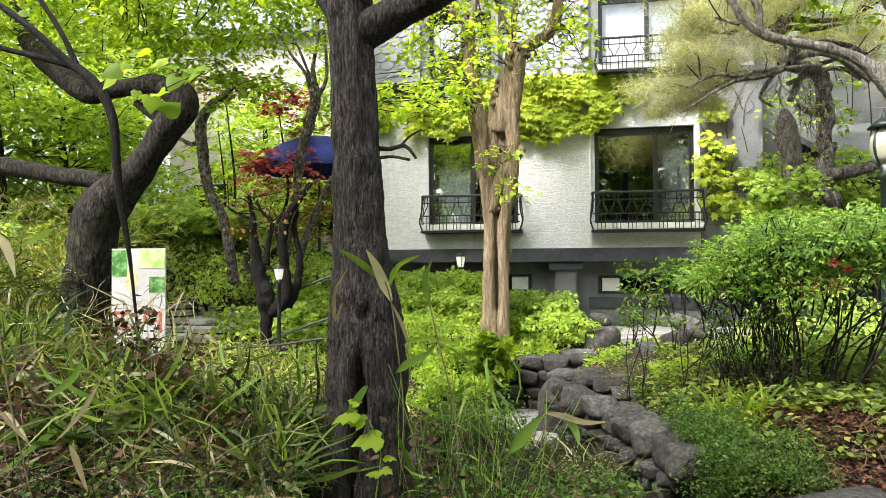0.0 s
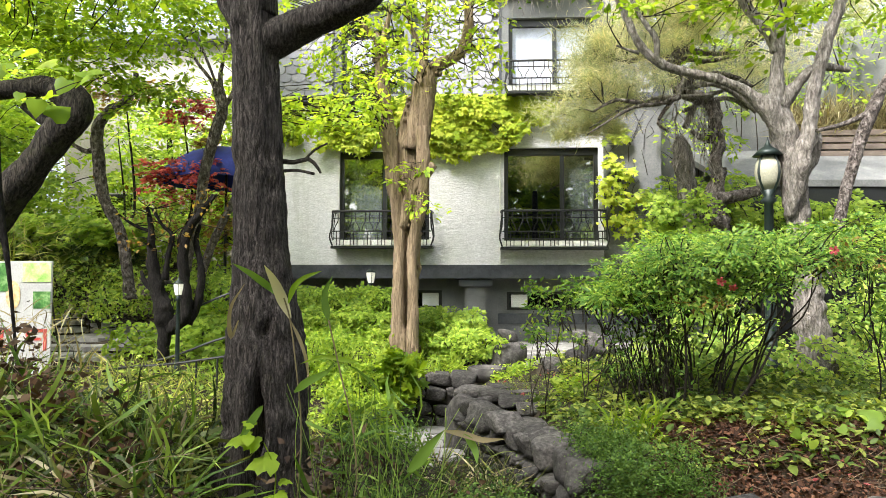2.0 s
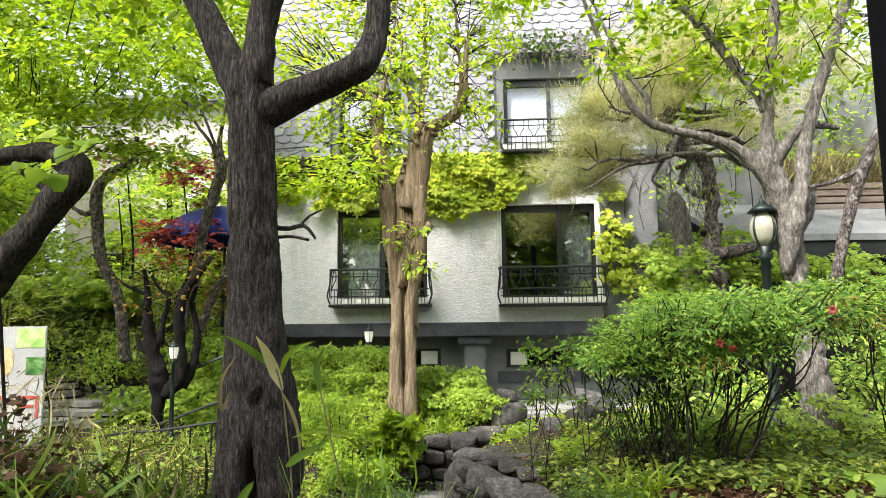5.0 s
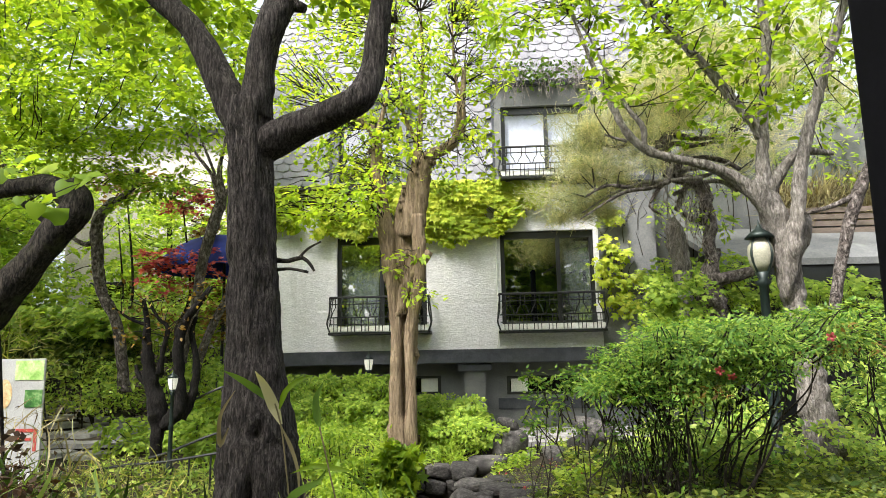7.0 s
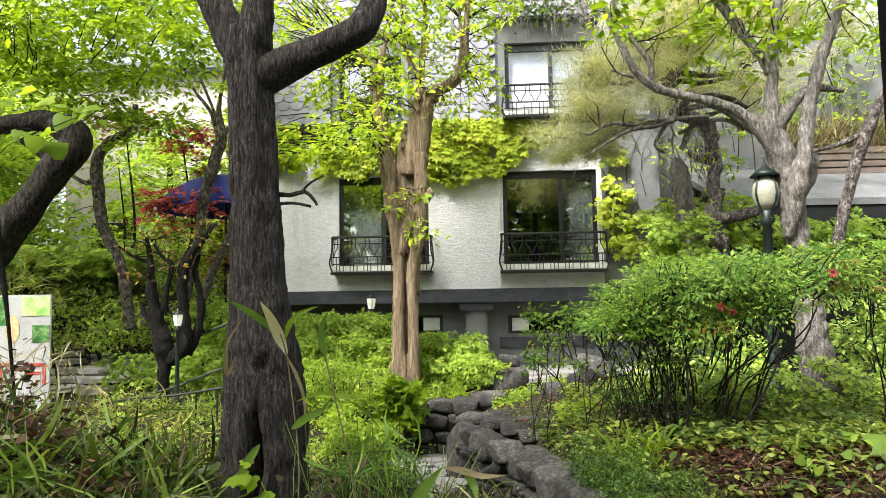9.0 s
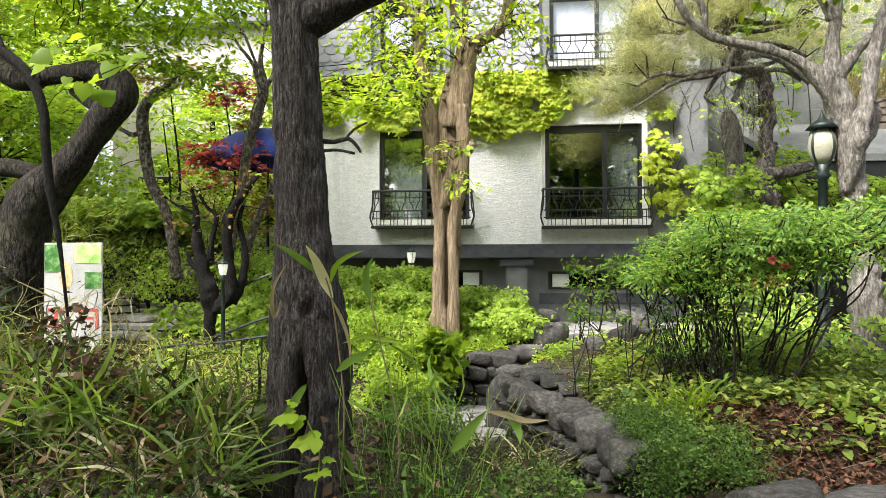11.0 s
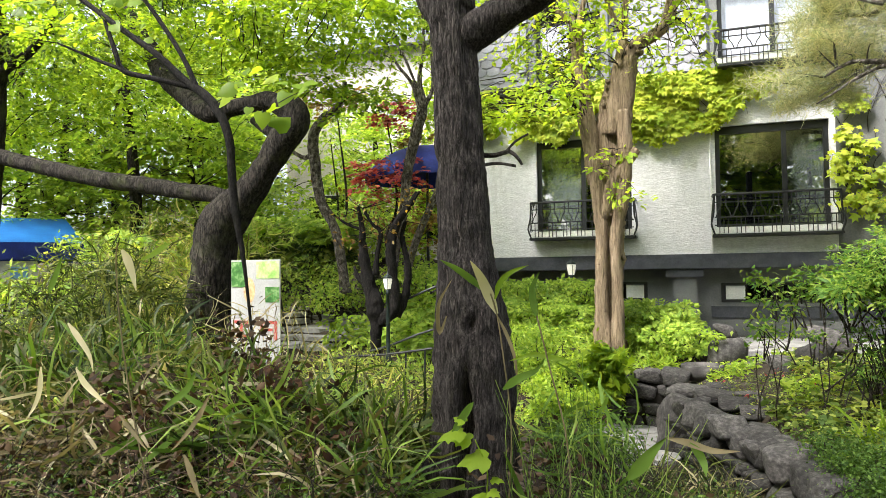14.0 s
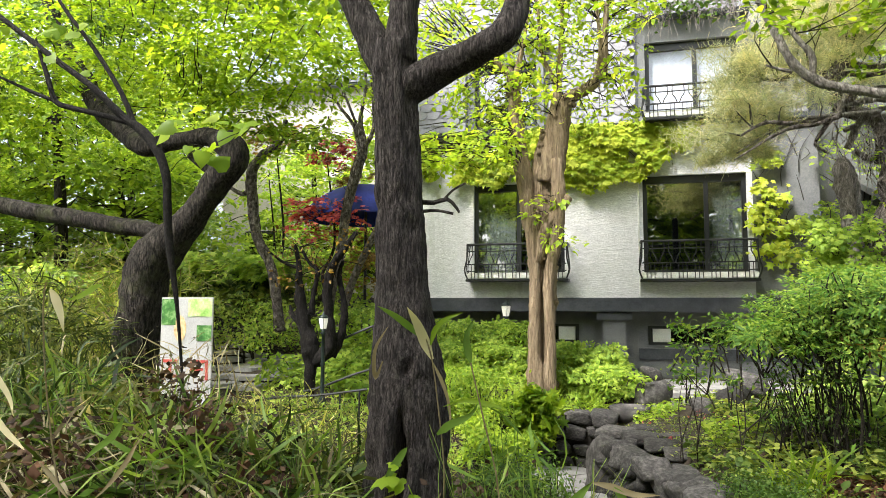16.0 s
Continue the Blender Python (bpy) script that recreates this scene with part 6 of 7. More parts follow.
for p, sx, sy, sz in (((-0.05, 7.5, 0.41), 0.2, 0.17, 0.06), ((0.28, 7.62, 0.41), 0.19, 0.16, 0.055), ((0.62, 7.6, 0.42), 0.2, 0.18, 0.06), ((0.95, 7.66, 0.43), 0.18, 0.15, 0.05), ((0.2, 7.25, 0.41), 0.2, 0.17, 0.06), ((0.54, 7.26, 0.42), 0.17, 0.17, 0.055), ((0.84, 7.3, 0.42), 0.16, 0.17, 0.055), ((0.36, 6.9, 0.41), 0.18, 0.17, 0.055), ((0.68, 6.92, 0.41), 0.17, 0.15, 0.05), ((0.52, 6.58, 0.4), 0.18, 0.15, 0.05), ((0.244, 5.936, 0.4), 0.16, 0.16, 0.09), ((0.496, 5.503, 0.36), 0.15, 0.17, 0.1)):
    stone(lw, *p, sx, sy, sz)
wall_of_stones("rubble_wall", "low rubble wall at the foot of the mound", [(-1.282, 8.3, 0.164)[:2], (-0.668, 8.35, 0.165)[:2], (-0.119, 8.3, 0.182)[:2]], -0.2, 0.5, 0.2, 0.12, 4)
kb = thing("kerb", "row of long dark kerb stones edging the bed", "kerb", (1.2, 4.25, 0.0))
for x in np.arange(1.5, 4.8, 0.5):
    stone(kb, x, 4.22 + rng.normal(0, 0.02), 0.2, 0.27, 0.14, 0.12, tilt=0.02)

BIG = rock_meshes(4, M_STONE, 0.7, 3, 3.2)
def boulder(name, label, at, s, cat="boulder"):
    ob = new(name, BIG[int(rng.integers(4))])
    ob.location, ob.scale, ob.rotation_euler = at, s, (0, 0, rng.uniform(0, 3))
    return tagged(ob, label, cat)
boulder("boulder", "rounded grey boulder on the mound's edge", (0.416, 9, 0.639), (0.24, 0.24, 0.2))
boulder("cap_stone", "small rounded stone sitting on a boulder", (0.409, 9, 0.858), (0.1, 0.1, 0.1), "stone")
boulder("boulder", "dark boulder beside the patio", (1.205, 8.4, 0.624), (0.24, 0.2, 0.22))
boulder("boulder", "dark squat boulder under the young azalea", (1.472, 8.8, 0.792), (0.2, 0.2, 0.16))
boulder("boulder", "grey boulder half hidden in leaves", (0.881, 8.2, 0.611), (0.16, 0.16, 0.1))
bx, by, bz = (0.098, 8.5, 0.461)
bm = bmesh.new()
prof = [(0.0, -0.08), (0.17, -0.08), (0.22, 0.0), (0.235, 0.1), (0.2, 0.105), (0.19, 0.04), (0.0, 0.03)]
rings = [[bm.verts.new((r * math.cos(a * math.pi / 10), r * math.sin(a * math.pi / 10), z)) for a in range(20)] if r else [bm.verts.new((0, 0, z))] for r, z in prof]
for a, b in zip(rings, rings[1:]):
    for i in range(20):
        v = [a[i % len(a)], a[(i + 1) % len(a)], b[(i + 1) % len(b)], b[i % len(b)]]
        u = list(dict.fromkeys(v))
        bm.faces.new(u)
ob = part("stone_basin", bm, M_STONE, None, smooth=True)
ob.location = (bx, by, bz - 0.02)
tagged(ob, "shallow round grey stone basin by the wall", "basin")

# ---- paving ----
def slabs(name, label, x0, x1, y0, y1, size, z=None, fill=1.02):
    t = thing(name, label, "paving", ((x0 + x1) / 2, (y0 + y1) / 2, 0.0), kind="structure")
    meshes = []
    for i in range(5):
        n = 7
        r = [0.5 * rng.uniform(0.86, 1.08) for k in range(n)]
        bm = bmesh.new()
        top = [bm.verts.new((r[k] * math.cos(k * 2 * math.pi / n), r[k] * math.sin(k * 2 * math.pi / n), 0.0)) for k in range(n)]
        bm.faces.new(top)
        e = bmesh.ops.extrude_face_region(bm, geom=bm.faces[:])
        bmesh.ops.translate(bm, verts=[v for v in e["geom"] if isinstance(v, bmesh.types.BMVert)], vec=(0, 0, -0.06))
        bmesh.ops.recalc_face_normals(bm, faces=bm.faces)
        me = bpy.data.meshes.new("slab")
        bm.to_mesh(me)
        bm.free()
        me.materials.append(M_PAVE)
        meshes.append(me)
    row = 0
    for y in np.arange(y0, y1, size * 0.86):
        for x in np.arange(x0 + (row % 2) * size / 2, x1, size):
            ob = new("slab", meshes[int(rng.integers(5))])
            ob.parent = t
            zz = (height(x, y) if z is None else z) + 0.035 + rng.normal(0, 0.004)
            ob.location = (x - t.location[0], y - t.location[1], float(zz))
            ob.rotation_euler = (0, 0, rng.uniform(0, 6))
            ob.scale = (size * fill, size * fill, 1)
        row += 1
slabs("path", "pale irregular stone path below the wall", -0.95, -0.3, 6.6, 8.3, 0.42)
slabs("patio", "pale paved strip before the house", 0.5, 3.0, 9.05, 11.4, 0.5, fill=1.16)
slabs("terrace", "grey paved terrace by the stair", -6.9, -4.6, 8.6, 11.2, 0.5, fill=1.2)

# ---- stair, handrail ----
stair = thing("stair", "weathered outdoor steps between dark stones", "stair", (-6.4, 11.6, 0.66))
for i in range(6):
    part("step", block(-0.75, 0.75, i * 0.3, i * 0.3 + 0.34, i * 0.165 - 0.3, i * 0.165 + 0.165, bevel=0.02), M_WOOD, stair)
wall_of_stones("retaining_wall", "dark mossy retaining wall beside the stair", [(-8.6, 11.35), (-7.3, 11.5)], 0.55, 1.5, 0.3, 0.2)
wall_of_stones("retaining_wall", "dark retaining wall under the slope", [(-5.5, 11.6), (-4.2, 12.0)], 0.55, 1.6, 0.3, 0.2)

rail = thing("handrail", "black iron handrail along the sloping path", "handrail", (-2.881, 7.6, 0.075))
ro = np.array(rail.location)
def rp(name, pts, r=0.014):
    part(name, limb([(*(np.array(p[:3]) - ro), r) for p in pts], seg=8, step=0.15, lump=0), M_IRON, rail)
rp("rail", [(-4.365, 7.6, 0.547), (-3.974, 7.6, 0.614), (-3.448, 7.6, 0.657), (-2.837, 7.6, 0.746)])
rp("rail", [(-3.779, 7.9, 0.654), (-3.509, 7.9, 0.731), (-3.132, 7.9, 0.877), (-2.767, 7.9, 0.991)])
rp("rail", [(-3.799, 8.2, 1.099), (-3.559, 8.2, 1.216), (-3.17, 8.2, 1.388), (-2.866, 8.2, 1.5)])
for a, b in (((-4.129, 7.6, 0.589), (-4.134, 7.6, -0.061)), ((-3.807, 7.6, 0.626), (-3.813, 7.6, -0.043)), ((-3.374, 7.6, 0.666), (-3.382, 7.6, -0.019)), ((-3.171, 7.6, 0.698), (-3.179, 7.6, -0.007)), ((-2.929, 7.6, 0.731), (-2.938, 7.6, 0.007))):
    rp("post", [a, tuple((np.array(a) + np.array(b)) / 2), b], 0.011)

# ---- lamps ----
def lathe(bm, prof, seg=14, at=(0, 0)):
    rings = []
    for r, z in prof:
        rings.append([bm.verts.new((at[0] + r * math.cos(2 * math.pi * a / seg), at[1] + r * math.sin(2 * math.pi * a / seg), z)) for a in range(seg)])
    for a, b in zip(rings, rings[1:]):
        for i in range(seg):
            bm.faces.new((a[i], a[(i + 1) % seg], b[(i + 1) % seg], b[i]))
    bm.faces.new(rings[-1])
    bm.faces.new(rings[0][::-1])
    return bm


def post_lamp(label, x, y, zl, s, globe=False):
    """Garden lamp: zl is the middle of its lantern, s the lantern's half width."""
    z0 = on_ground(x, y)
    t = thing("post_lamp", label, "lamp", (x, y, z0), "garden lamps")
    h = zl - z0
    part("post", lathe(bmesh.new(), [(s * 0.9, -0.05), (s * 0.9, 0.12), (s * 0.45, 0.18), (s * 0.38, h * 0.5), (s * 0.5, h * 0.52), (s * 0.36, h * 0.56), (s * 0.33, h - s * 2.6), (s * 0.62, h - s * 2.3), (s * 0.3, h - s * 2.0), (s * 0.6, h - s * 1.5)]), M_POST, t, smooth=True)
    if globe:
        g = part("globe", lathe(bmesh.new(), [(s * 0.5, h - s * 1.45), (s * 0.85, h - s * 0.9), (s, h - s * 0.1), (s * 0.92, h + s * 0.6), (s * 0.6, h + s * 1.2)], 20), M_OPAL, t, "cream opal glass globe", True)
        for a in range(4):
            c, sn = math.cos(a * math.pi / 2 + 0.5), math.sin(a * math.pi / 2 + 0.5)
            part("bar", limb([(s * 0.55 * c, s * 0.55 * sn, h - s * 1.5, s * 0.1), (s * 1.04 * c, s * 1.04 * sn, h - s * 0.2, s * 0.1), (s * 0.66 * c, s * 0.66 * sn, h + s * 1.25, s * 0.1)], seg=6, step=0.05, lump=0), M_POST, t)
    else:
        part("lantern", lathe(bmesh.new(), [(s * 0.62, h - s * 1.4), (s * 0.9, h - s * 0.2), (s, h + s * 0.7), (s * 0.8, h + s * 0.8)], 8), M_LIT, t, "lit frosted white lantern")
        for a in range(4):
            c, sn = math.cos(a * math.pi / 2 + 0.4), math.sin(a * math.pi / 2 + 0.4)
            part("bar", limb([(s * 0.64 * c, s * 0.64 * sn, h - s * 1.45, s * 0.06), (s * 0.93 * c, s * 0.93 * sn, h - s * 0.2, s * 0.06), (s * 1.02 * c, s * 1.02 * sn, h + s * 0.72, s * 0.06)], seg=4, step=0.1, lump=0), M_POST, t)
    part("cap", lathe(bmesh.new(), [(s * 1.15, h + s * 0.82 + (0.42 * s if globe else 0)), (s * 0.75, h + s * 1.25 + (0.42 * s if globe else 0)), (s * 0.3, h + s * 1.55 + (0.42 * s if globe else 0)), (s * 0.12, h + s * 1.9 + (0.42 * s if globe else 0)), (s * 0.03, h + s * 2.3 + (0.42 * s if globe else 0))]), M_POST, t, smooth=True)
    return t


lx, ly, lz = (-3.463, 7.75, 1.512)
post_lamp("small garden post lamp with frosted lantern by the stair", lx, ly, lz, 0.058)
lx, ly, lz = (-1.75, 10.9, 1.665)
post_lamp("small garden post lamp with frosted lantern by the house", lx, ly, lz, 0.075)
lx, ly, lz = (3.136, 7.6, 2.79)
post_lamp("tall green garden lamp with cream glass globe", lx, ly, lz, 0.138, True)

# ---- sign, parasol, tent ----
sign = thing("sign_board", "white standing sign board with food picture and red bars", "sign", (-4.831, 7, 0.279))
so = np.array(sign.location)
def sp(name, x0, x1, z0, z1, d, m, label=""):
    return part(name, block(x0, x1, -d - 0.004, -d, z0, z1), m, sign, label)
part("board", block(-0.34, 0.34, 0.0, 0.02, 0.02, 1.52, bevel=0.004), M_BOARD, sign)
sp("print", -0.33, -0.14, 1.2, 1.5, 0.002, M_DEEPINK, "dark green leaf print")
sp("print", 0.02, 0.33, 1.3, 1.5, 0.002, M_GREENINK, "pale green leaf print")
sp("print", 0.14, 0.33, 1.02, 1.2, 0.002, M_DEEPINK, "green leaf print")
bm = lathe(bmesh.new(), [(0.1, 0.0), (0.1, 0.002)], 20)
bmesh.ops.scale(bm, vec=(0.8, 1.5, 1), verts=bm.verts)
bmesh.ops.rotate(bm, verts=bm.verts, cent=(0, 0, 0), matrix=Matrix.Rotation(math.pi / 2, 3, "X"))
bmesh.ops.translate(bm, verts=bm.verts, vec=(-0.08, -0.003, 1.16))
part("dish_print", bm, M_TANINK, sign, "tan round dish print")
for x0, x1, z0, z1 in ((-0.29, -0.1, 0.77, 0.805), (-0.215, -0.175, 0.645, 0.765), (-0.29, -0.1, 0.6, 0.635), (0.07, 0.26, 0.77, 0.805), (0.07, 0.24, 0.685, 0.715), (0.265, 0.3, 0.58, 0.805), (0.07, 0.105, 0.72, 0.765)):
    sp("bar", x0, x1, z0, z1, 0.002, M_REDINK, "red lettering bar")
for x in (-0.3, 0.3):
    part("leg", limb([(x, 0.04, 1.2, 0.01), (x, 0.2, 0.6, 0.01), (x, 0.36, -0.02, 0.01)], seg=6, step=0.3, lump=0), M_IRON, sign)

pc = (-4.95, 13, 3.5)
par = thing("parasol", "large blue canvas parasol on a dark pole", "parasol", (pc[0], pc[1], on_ground(pc[0], pc[1])))
ph = pc[2] + 0.18 - par.location[2]
N = 8
for k in range(N):
    bm = bmesh.new()
    rows_ = []
    for j in range(7):
        u = j / 6
        r = 1.3 * u
        z = ph + 0.62 * (1 - u ** 2.2) - 0.12
        rows_.append([bm.verts.new((r * math.cos(2 * math.pi * (k + f / 4) / N) * (1 - 0.05 * math.sin(math.pi * f / 4) * u), r * math.sin(2 * math.pi * (k + f / 4) / N) * (1 - 0.05 * math.sin(math.pi * f / 4) * u), z - 0.03 * math.sin(math.pi * f / 4) * u)) for f in range(5)])
    rows_.append([bm.verts.new((v.co.x * 1.01, v.co.y * 1.01, v.co.z - 0.07)) for v in rows_[-1]])
    for a, b in zip(rows_, rows_[1:]):
        for f in range(4):
            q = (a[f], a[f + 1], b[f + 1], b[f])
            bm.faces.new(q)
    part("canopy_panel", bm, M_BLUE, par, smooth=True)
part("pole", limb([(0, 0, -0.05, 0.03), (0, 0, 1.2, 0.03), (0, 0, ph + 0.5, 0.025)], seg=10, step=0.4, lump=0), M_IRON, par)

tx, ty, tz = (-10.099, 9.4, 2.128)
ca, sn_ = math.cos(radians(50)), math.sin(radians(50))
tent = thing("canopy_tent", "blue market tent with a white banner below", "tent", (tx - 1.6 * ca - 1.5 * sn_, ty - 1.6 * sn_ + 1.5 * ca, on_ground(tx - 2, ty)))
tent.rotation_euler = (0, 0, radians(50))
th = tz - tent.location[2]
bm = bmesh.new()
v = [bm.verts.new(c) for c in ((-1.6, -1.5, th + 0.1), (1.6, -1.5, th + 0.1), (1.35, 0, th + 0.62), (-1.35, 0, th + 0.62), (1.6, 1.5, th + 0.1), (-1.6, 1.5, th + 0.1))]
for f in ((0, 1, 2, 3), (3, 2, 4, 5), (1, 4, 2), (5, 0, 3)):
    bm.faces.new([v[i] for i in f])
part("roof", bm, M_TARP, tent, "sky-blue tarpaulin roof")
for a in ((-1.6, 1.6, -1.52, -1.5), (-1.6, 1.6, 1.5, 1.52)):
    part("valance", block(*a, th - 0.2, th + 0.1), M_BLUE, tent, "dark blue valance")
part("valance", block(1.6, 1.62, -1.5, 1.5, th - 0.2, th + 0.1), M_BLUE, tent, "dark blue valance")
for x, y in ((-1.55, -1.45), (1.55, -1.45), (1.55, 1.45), (-1.55, 1.45)):
    part("leg", block(x - 0.02, x + 0.02, y - 0.02, y + 0.02, -0.05, th + 0.05), M_IRON, tent)
bn = part("banner", block(-1.5, 0.9, -1.47, -1.46, th - 0.6, th - 0.22), M_BOARD, tent, "white banner with blue bars")
for x in (-1.2, -0.6, 0.0, 0.5):
    part("bar", block(x, x + 0.26, -1.476, -1.472, th - 0.52, th - 0.32), M_BLUEINK, bn)
part("side_sheet", block(-1.5, 0.4, -1.47, -1.46, th - 1.6, th - 1.0), M_BOARD, tent, "white lower sheet")

# pale house beyond the trees
hb = thing("far_house", "pale rendered house far behind the trees", "house", (-8.6, 18.6, 2))
part("wall", block(-3.2, 2.6, 0, 4, -2.5, 6.2), M_PINK, hb)
part("roof", block(-3.5, 2.9, -0.4, 4.4, 6.2, 6.5, bevel=0.05), M_GREYWALL, hb)
for x in (-2.4, 0.6):
    w = part("window", block(x, x + 1.3, -0.03, 0.05, 0.6, 2.0), M_FRAME, hb)
    part("pane", block(x + 0.1, x + 1.2, -0.045, -0.035, 0.7, 1.9), M_GLASS, w)

# black post close to the path
ob = part("black_post", lathe(bmesh.new(), [(0.085, 0.0), (0.085, 0.1), (0.08, 0.12), (0.08, 4.2), (0.06, 4.25)], 20), M_BLACK, smooth=True)
ob.location = (1.595, 2.5, on_ground(1.6, 2.5) - 0.02)
tagged(ob, "smooth matt black post beside the path", "post")

# ---- wing roof garden ----
pl = thing("roof_planter", "brown slatted planter with dry grass on the side roof", "planter", (5.6, 12.0, 3.68))
for i in range(4):
    part("slat", block(-0.35, 2.6, -0.02, 0.02, 0.05 + i * 0.12, 0.14 + i * 0.12), M_WOOD, pl)
g = leaves("dry_grass", rng.uniform((-0.4, 0.02, 0.3), (2.6, 0.5, 0.9), (3000, 3)), 0.42, "needle", M_STRAW, pl, face=(0, -0.5, 0.3), grow=(0, -0.2, 0.8))
tagged(g, kind="stuff")
shrub("roof_shrub", "green shrub growing over the side roof", [(3.4, 8.0, 11.4, 12.8, 4.6, 6.2, 70), (3.0, 4.2, 11.2, 12.4, 3.8, 4.4, 10)], 26, 0.3, 0.09, "oval", M_LEAF_Y, stems=8, base=(5, 12), tier=1.2)

# hanging vines on the dormer
dv = thing("dormer_vine", "dry vine tangle hanging over the upper dormer", "climber", (1.15, FY - 0.15, 6.4))
bm = bmesh.new()
for i in range(120):
    x, z = rng.uniform(-0.8, 0.8), rng.uniform(0.0, 0.35)
    L = rng.uniform(0.15, 0.5)
    tube(bm, [(x, rng.uniform(-0.05, 0.1), z, 0.006), (x + rng.normal(0, 0.1), -0.05, z + 0.06, 0.005), (x + rng.normal(0, 0.12), -0.08, z - L, 0.003)], seg=4, step=0.12, lump=0)
tagged(part("dry_vine", bm, M_BARK_H, dv), kind="stuff")
leaves("foliage", rng.normal(0, 1, (500, 3)) * np.array((0.4, 0.08, 0.14)) + np.array((0, -0.05, 0.15)), 0.07, "oval", M_LEAF_D, dv)

# ---- foreground: single blades, stalks, sprouts ----
def ribbon(pts, w):
    """A folded grass blade along (x, y, z) with its widest part a third of the way up."""
    c = curve_of([(*p, 0.01) for p in pts], 0.03)[:, :3]
    bm = bmesh.new()
    d = np.gradient(c, axis=0)
    prev = None
    for i, p in enumerate(c):
        u = i / (len(c) - 1)
        s = np.cross(d[i], (0.2, -1, 0.3))
        s = s / (np.linalg.norm(s) + 1e-9) * w * min(1, 3 * u + 0.25) * (1 - u ** 3 * 0.97)
        row = [bm.verts.new(p - s), bm.verts.new(p + np.array((0, 0.25, 0)) * w), bm.verts.new(p + s)]
        if prev:
            bm.faces.new((prev[0], prev[1], row[1], row[0]))
            bm.faces.new((prev[1], prev[2], row[2], row[1]))
        prev = row
    return bm


def culm(label, stem, blades, m_stem=None):
    o = np.array(stem[0])
    t = thing("bamboo_stalk", label, "bamboo", tuple(o), "single bamboo stalks")
    part("culm", limb([(*(np.array(p) - o), 0.0045) for p in stem], seg=6, step=0.1, lump=0.05), m_stem or M_STRAW, t)
    for pts, w, m in blades:
        part("blade", ribbon([np.array(p) - o for p in pts], w), m, t, smooth=True)
culm("bamboo stalk with a large bleached blade beside the dark trunk", [(-0.915, 3.6, 0.415), (-0.893, 3.6, 0.817), (-0.927, 3.6, 1.162), (-0.959, 3.6, 1.394), (-0.994, 3.6, 1.51)],
     [([(-0.959, 3.6, 1.405), (-0.994, 3.6, 1.481), (-1.033, 3.55, 1.599), (-1.07, 3.5, 1.681)], 0.03, M_BLEACH), ([(-1.012, 3.6, 1.51), (-1.079, 3.6, 1.57), (-1.138, 3.5, 1.636), (-1.2, 3.4, 1.688)], 0.02, M_REED),
      ([(-0.97, 3.6, 1.481), (-0.941, 3.6, 1.569), (-0.88, 3.6, 1.621), (-0.791, 3.6, 1.654)], 0.016, M_LEAF), ([(-1.238, 3.6, 1.391), (-1.278, 3.6, 1.3), (-1.264, 3.55, 1.453), (-1.17, 3.5, 1.587)], 0.012, M_STRAW),
      ([(-0.959, 3.6, 1.394), (-0.901, 3.6, 1.278), (-0.867, 3.6, 1.164), (-0.858, 3.6, 1.02)], 0.01, M_STRAW), ([(-0.935, 3.6, 1.017), (-0.835, 3.5, 1.088), (-0.713, 3.4, 1.153), (-0.671, 3.4, 1.216)], 0.022, M_REED)])
culm("green bamboo stalk arching over the path", [(-0.592, 3.4, 0.462), (-0.562, 3.4, 0.621), (-0.584, 3.4, 0.881), (-0.646, 3.4, 1.143), (-0.709, 3.4, 1.409)],
     [([(-0.297, 3.3, 0.7), (-0.248, 3.3, 0.753), (-0.187, 3.3, 0.831), (-0.127, 3.3, 0.897)], 0.03, M_REED), ([(-0.127, 3.3, 0.894), (-0.035, 3.3, 0.879), (0.055, 3.3, 0.854), (0.159, 3.2, 0.883)], 0.016, M_STRAW),
      ([(-0.035, 3.3, 0.879), (-0.002, 3.3, 0.845), (0.02, 3.3, 0.799), (0.028, 3.2, 0.769)], 0.02, M_REED), ([(-0.709, 3.4, 1.409), (-0.722, 3.4, 1.463), (-0.729, 3.4, 1.544), (-0.691, 3.4, 1.625)], 0.02, M_REED),
      ([(-0.551, 3.4, 1.199), (-0.618, 3.4, 1.21), (-0.739, 3.4, 1.225), (-0.851, 3.4, 1.189)], 0.014, M_LEAF), ([(-1.146, 3.4, 0.817), (-1.1, 3.4, 0.889), (-1.055, 3.4, 0.955), (-1.032, 3.4, 0.984)], 0.022, M_REED)])
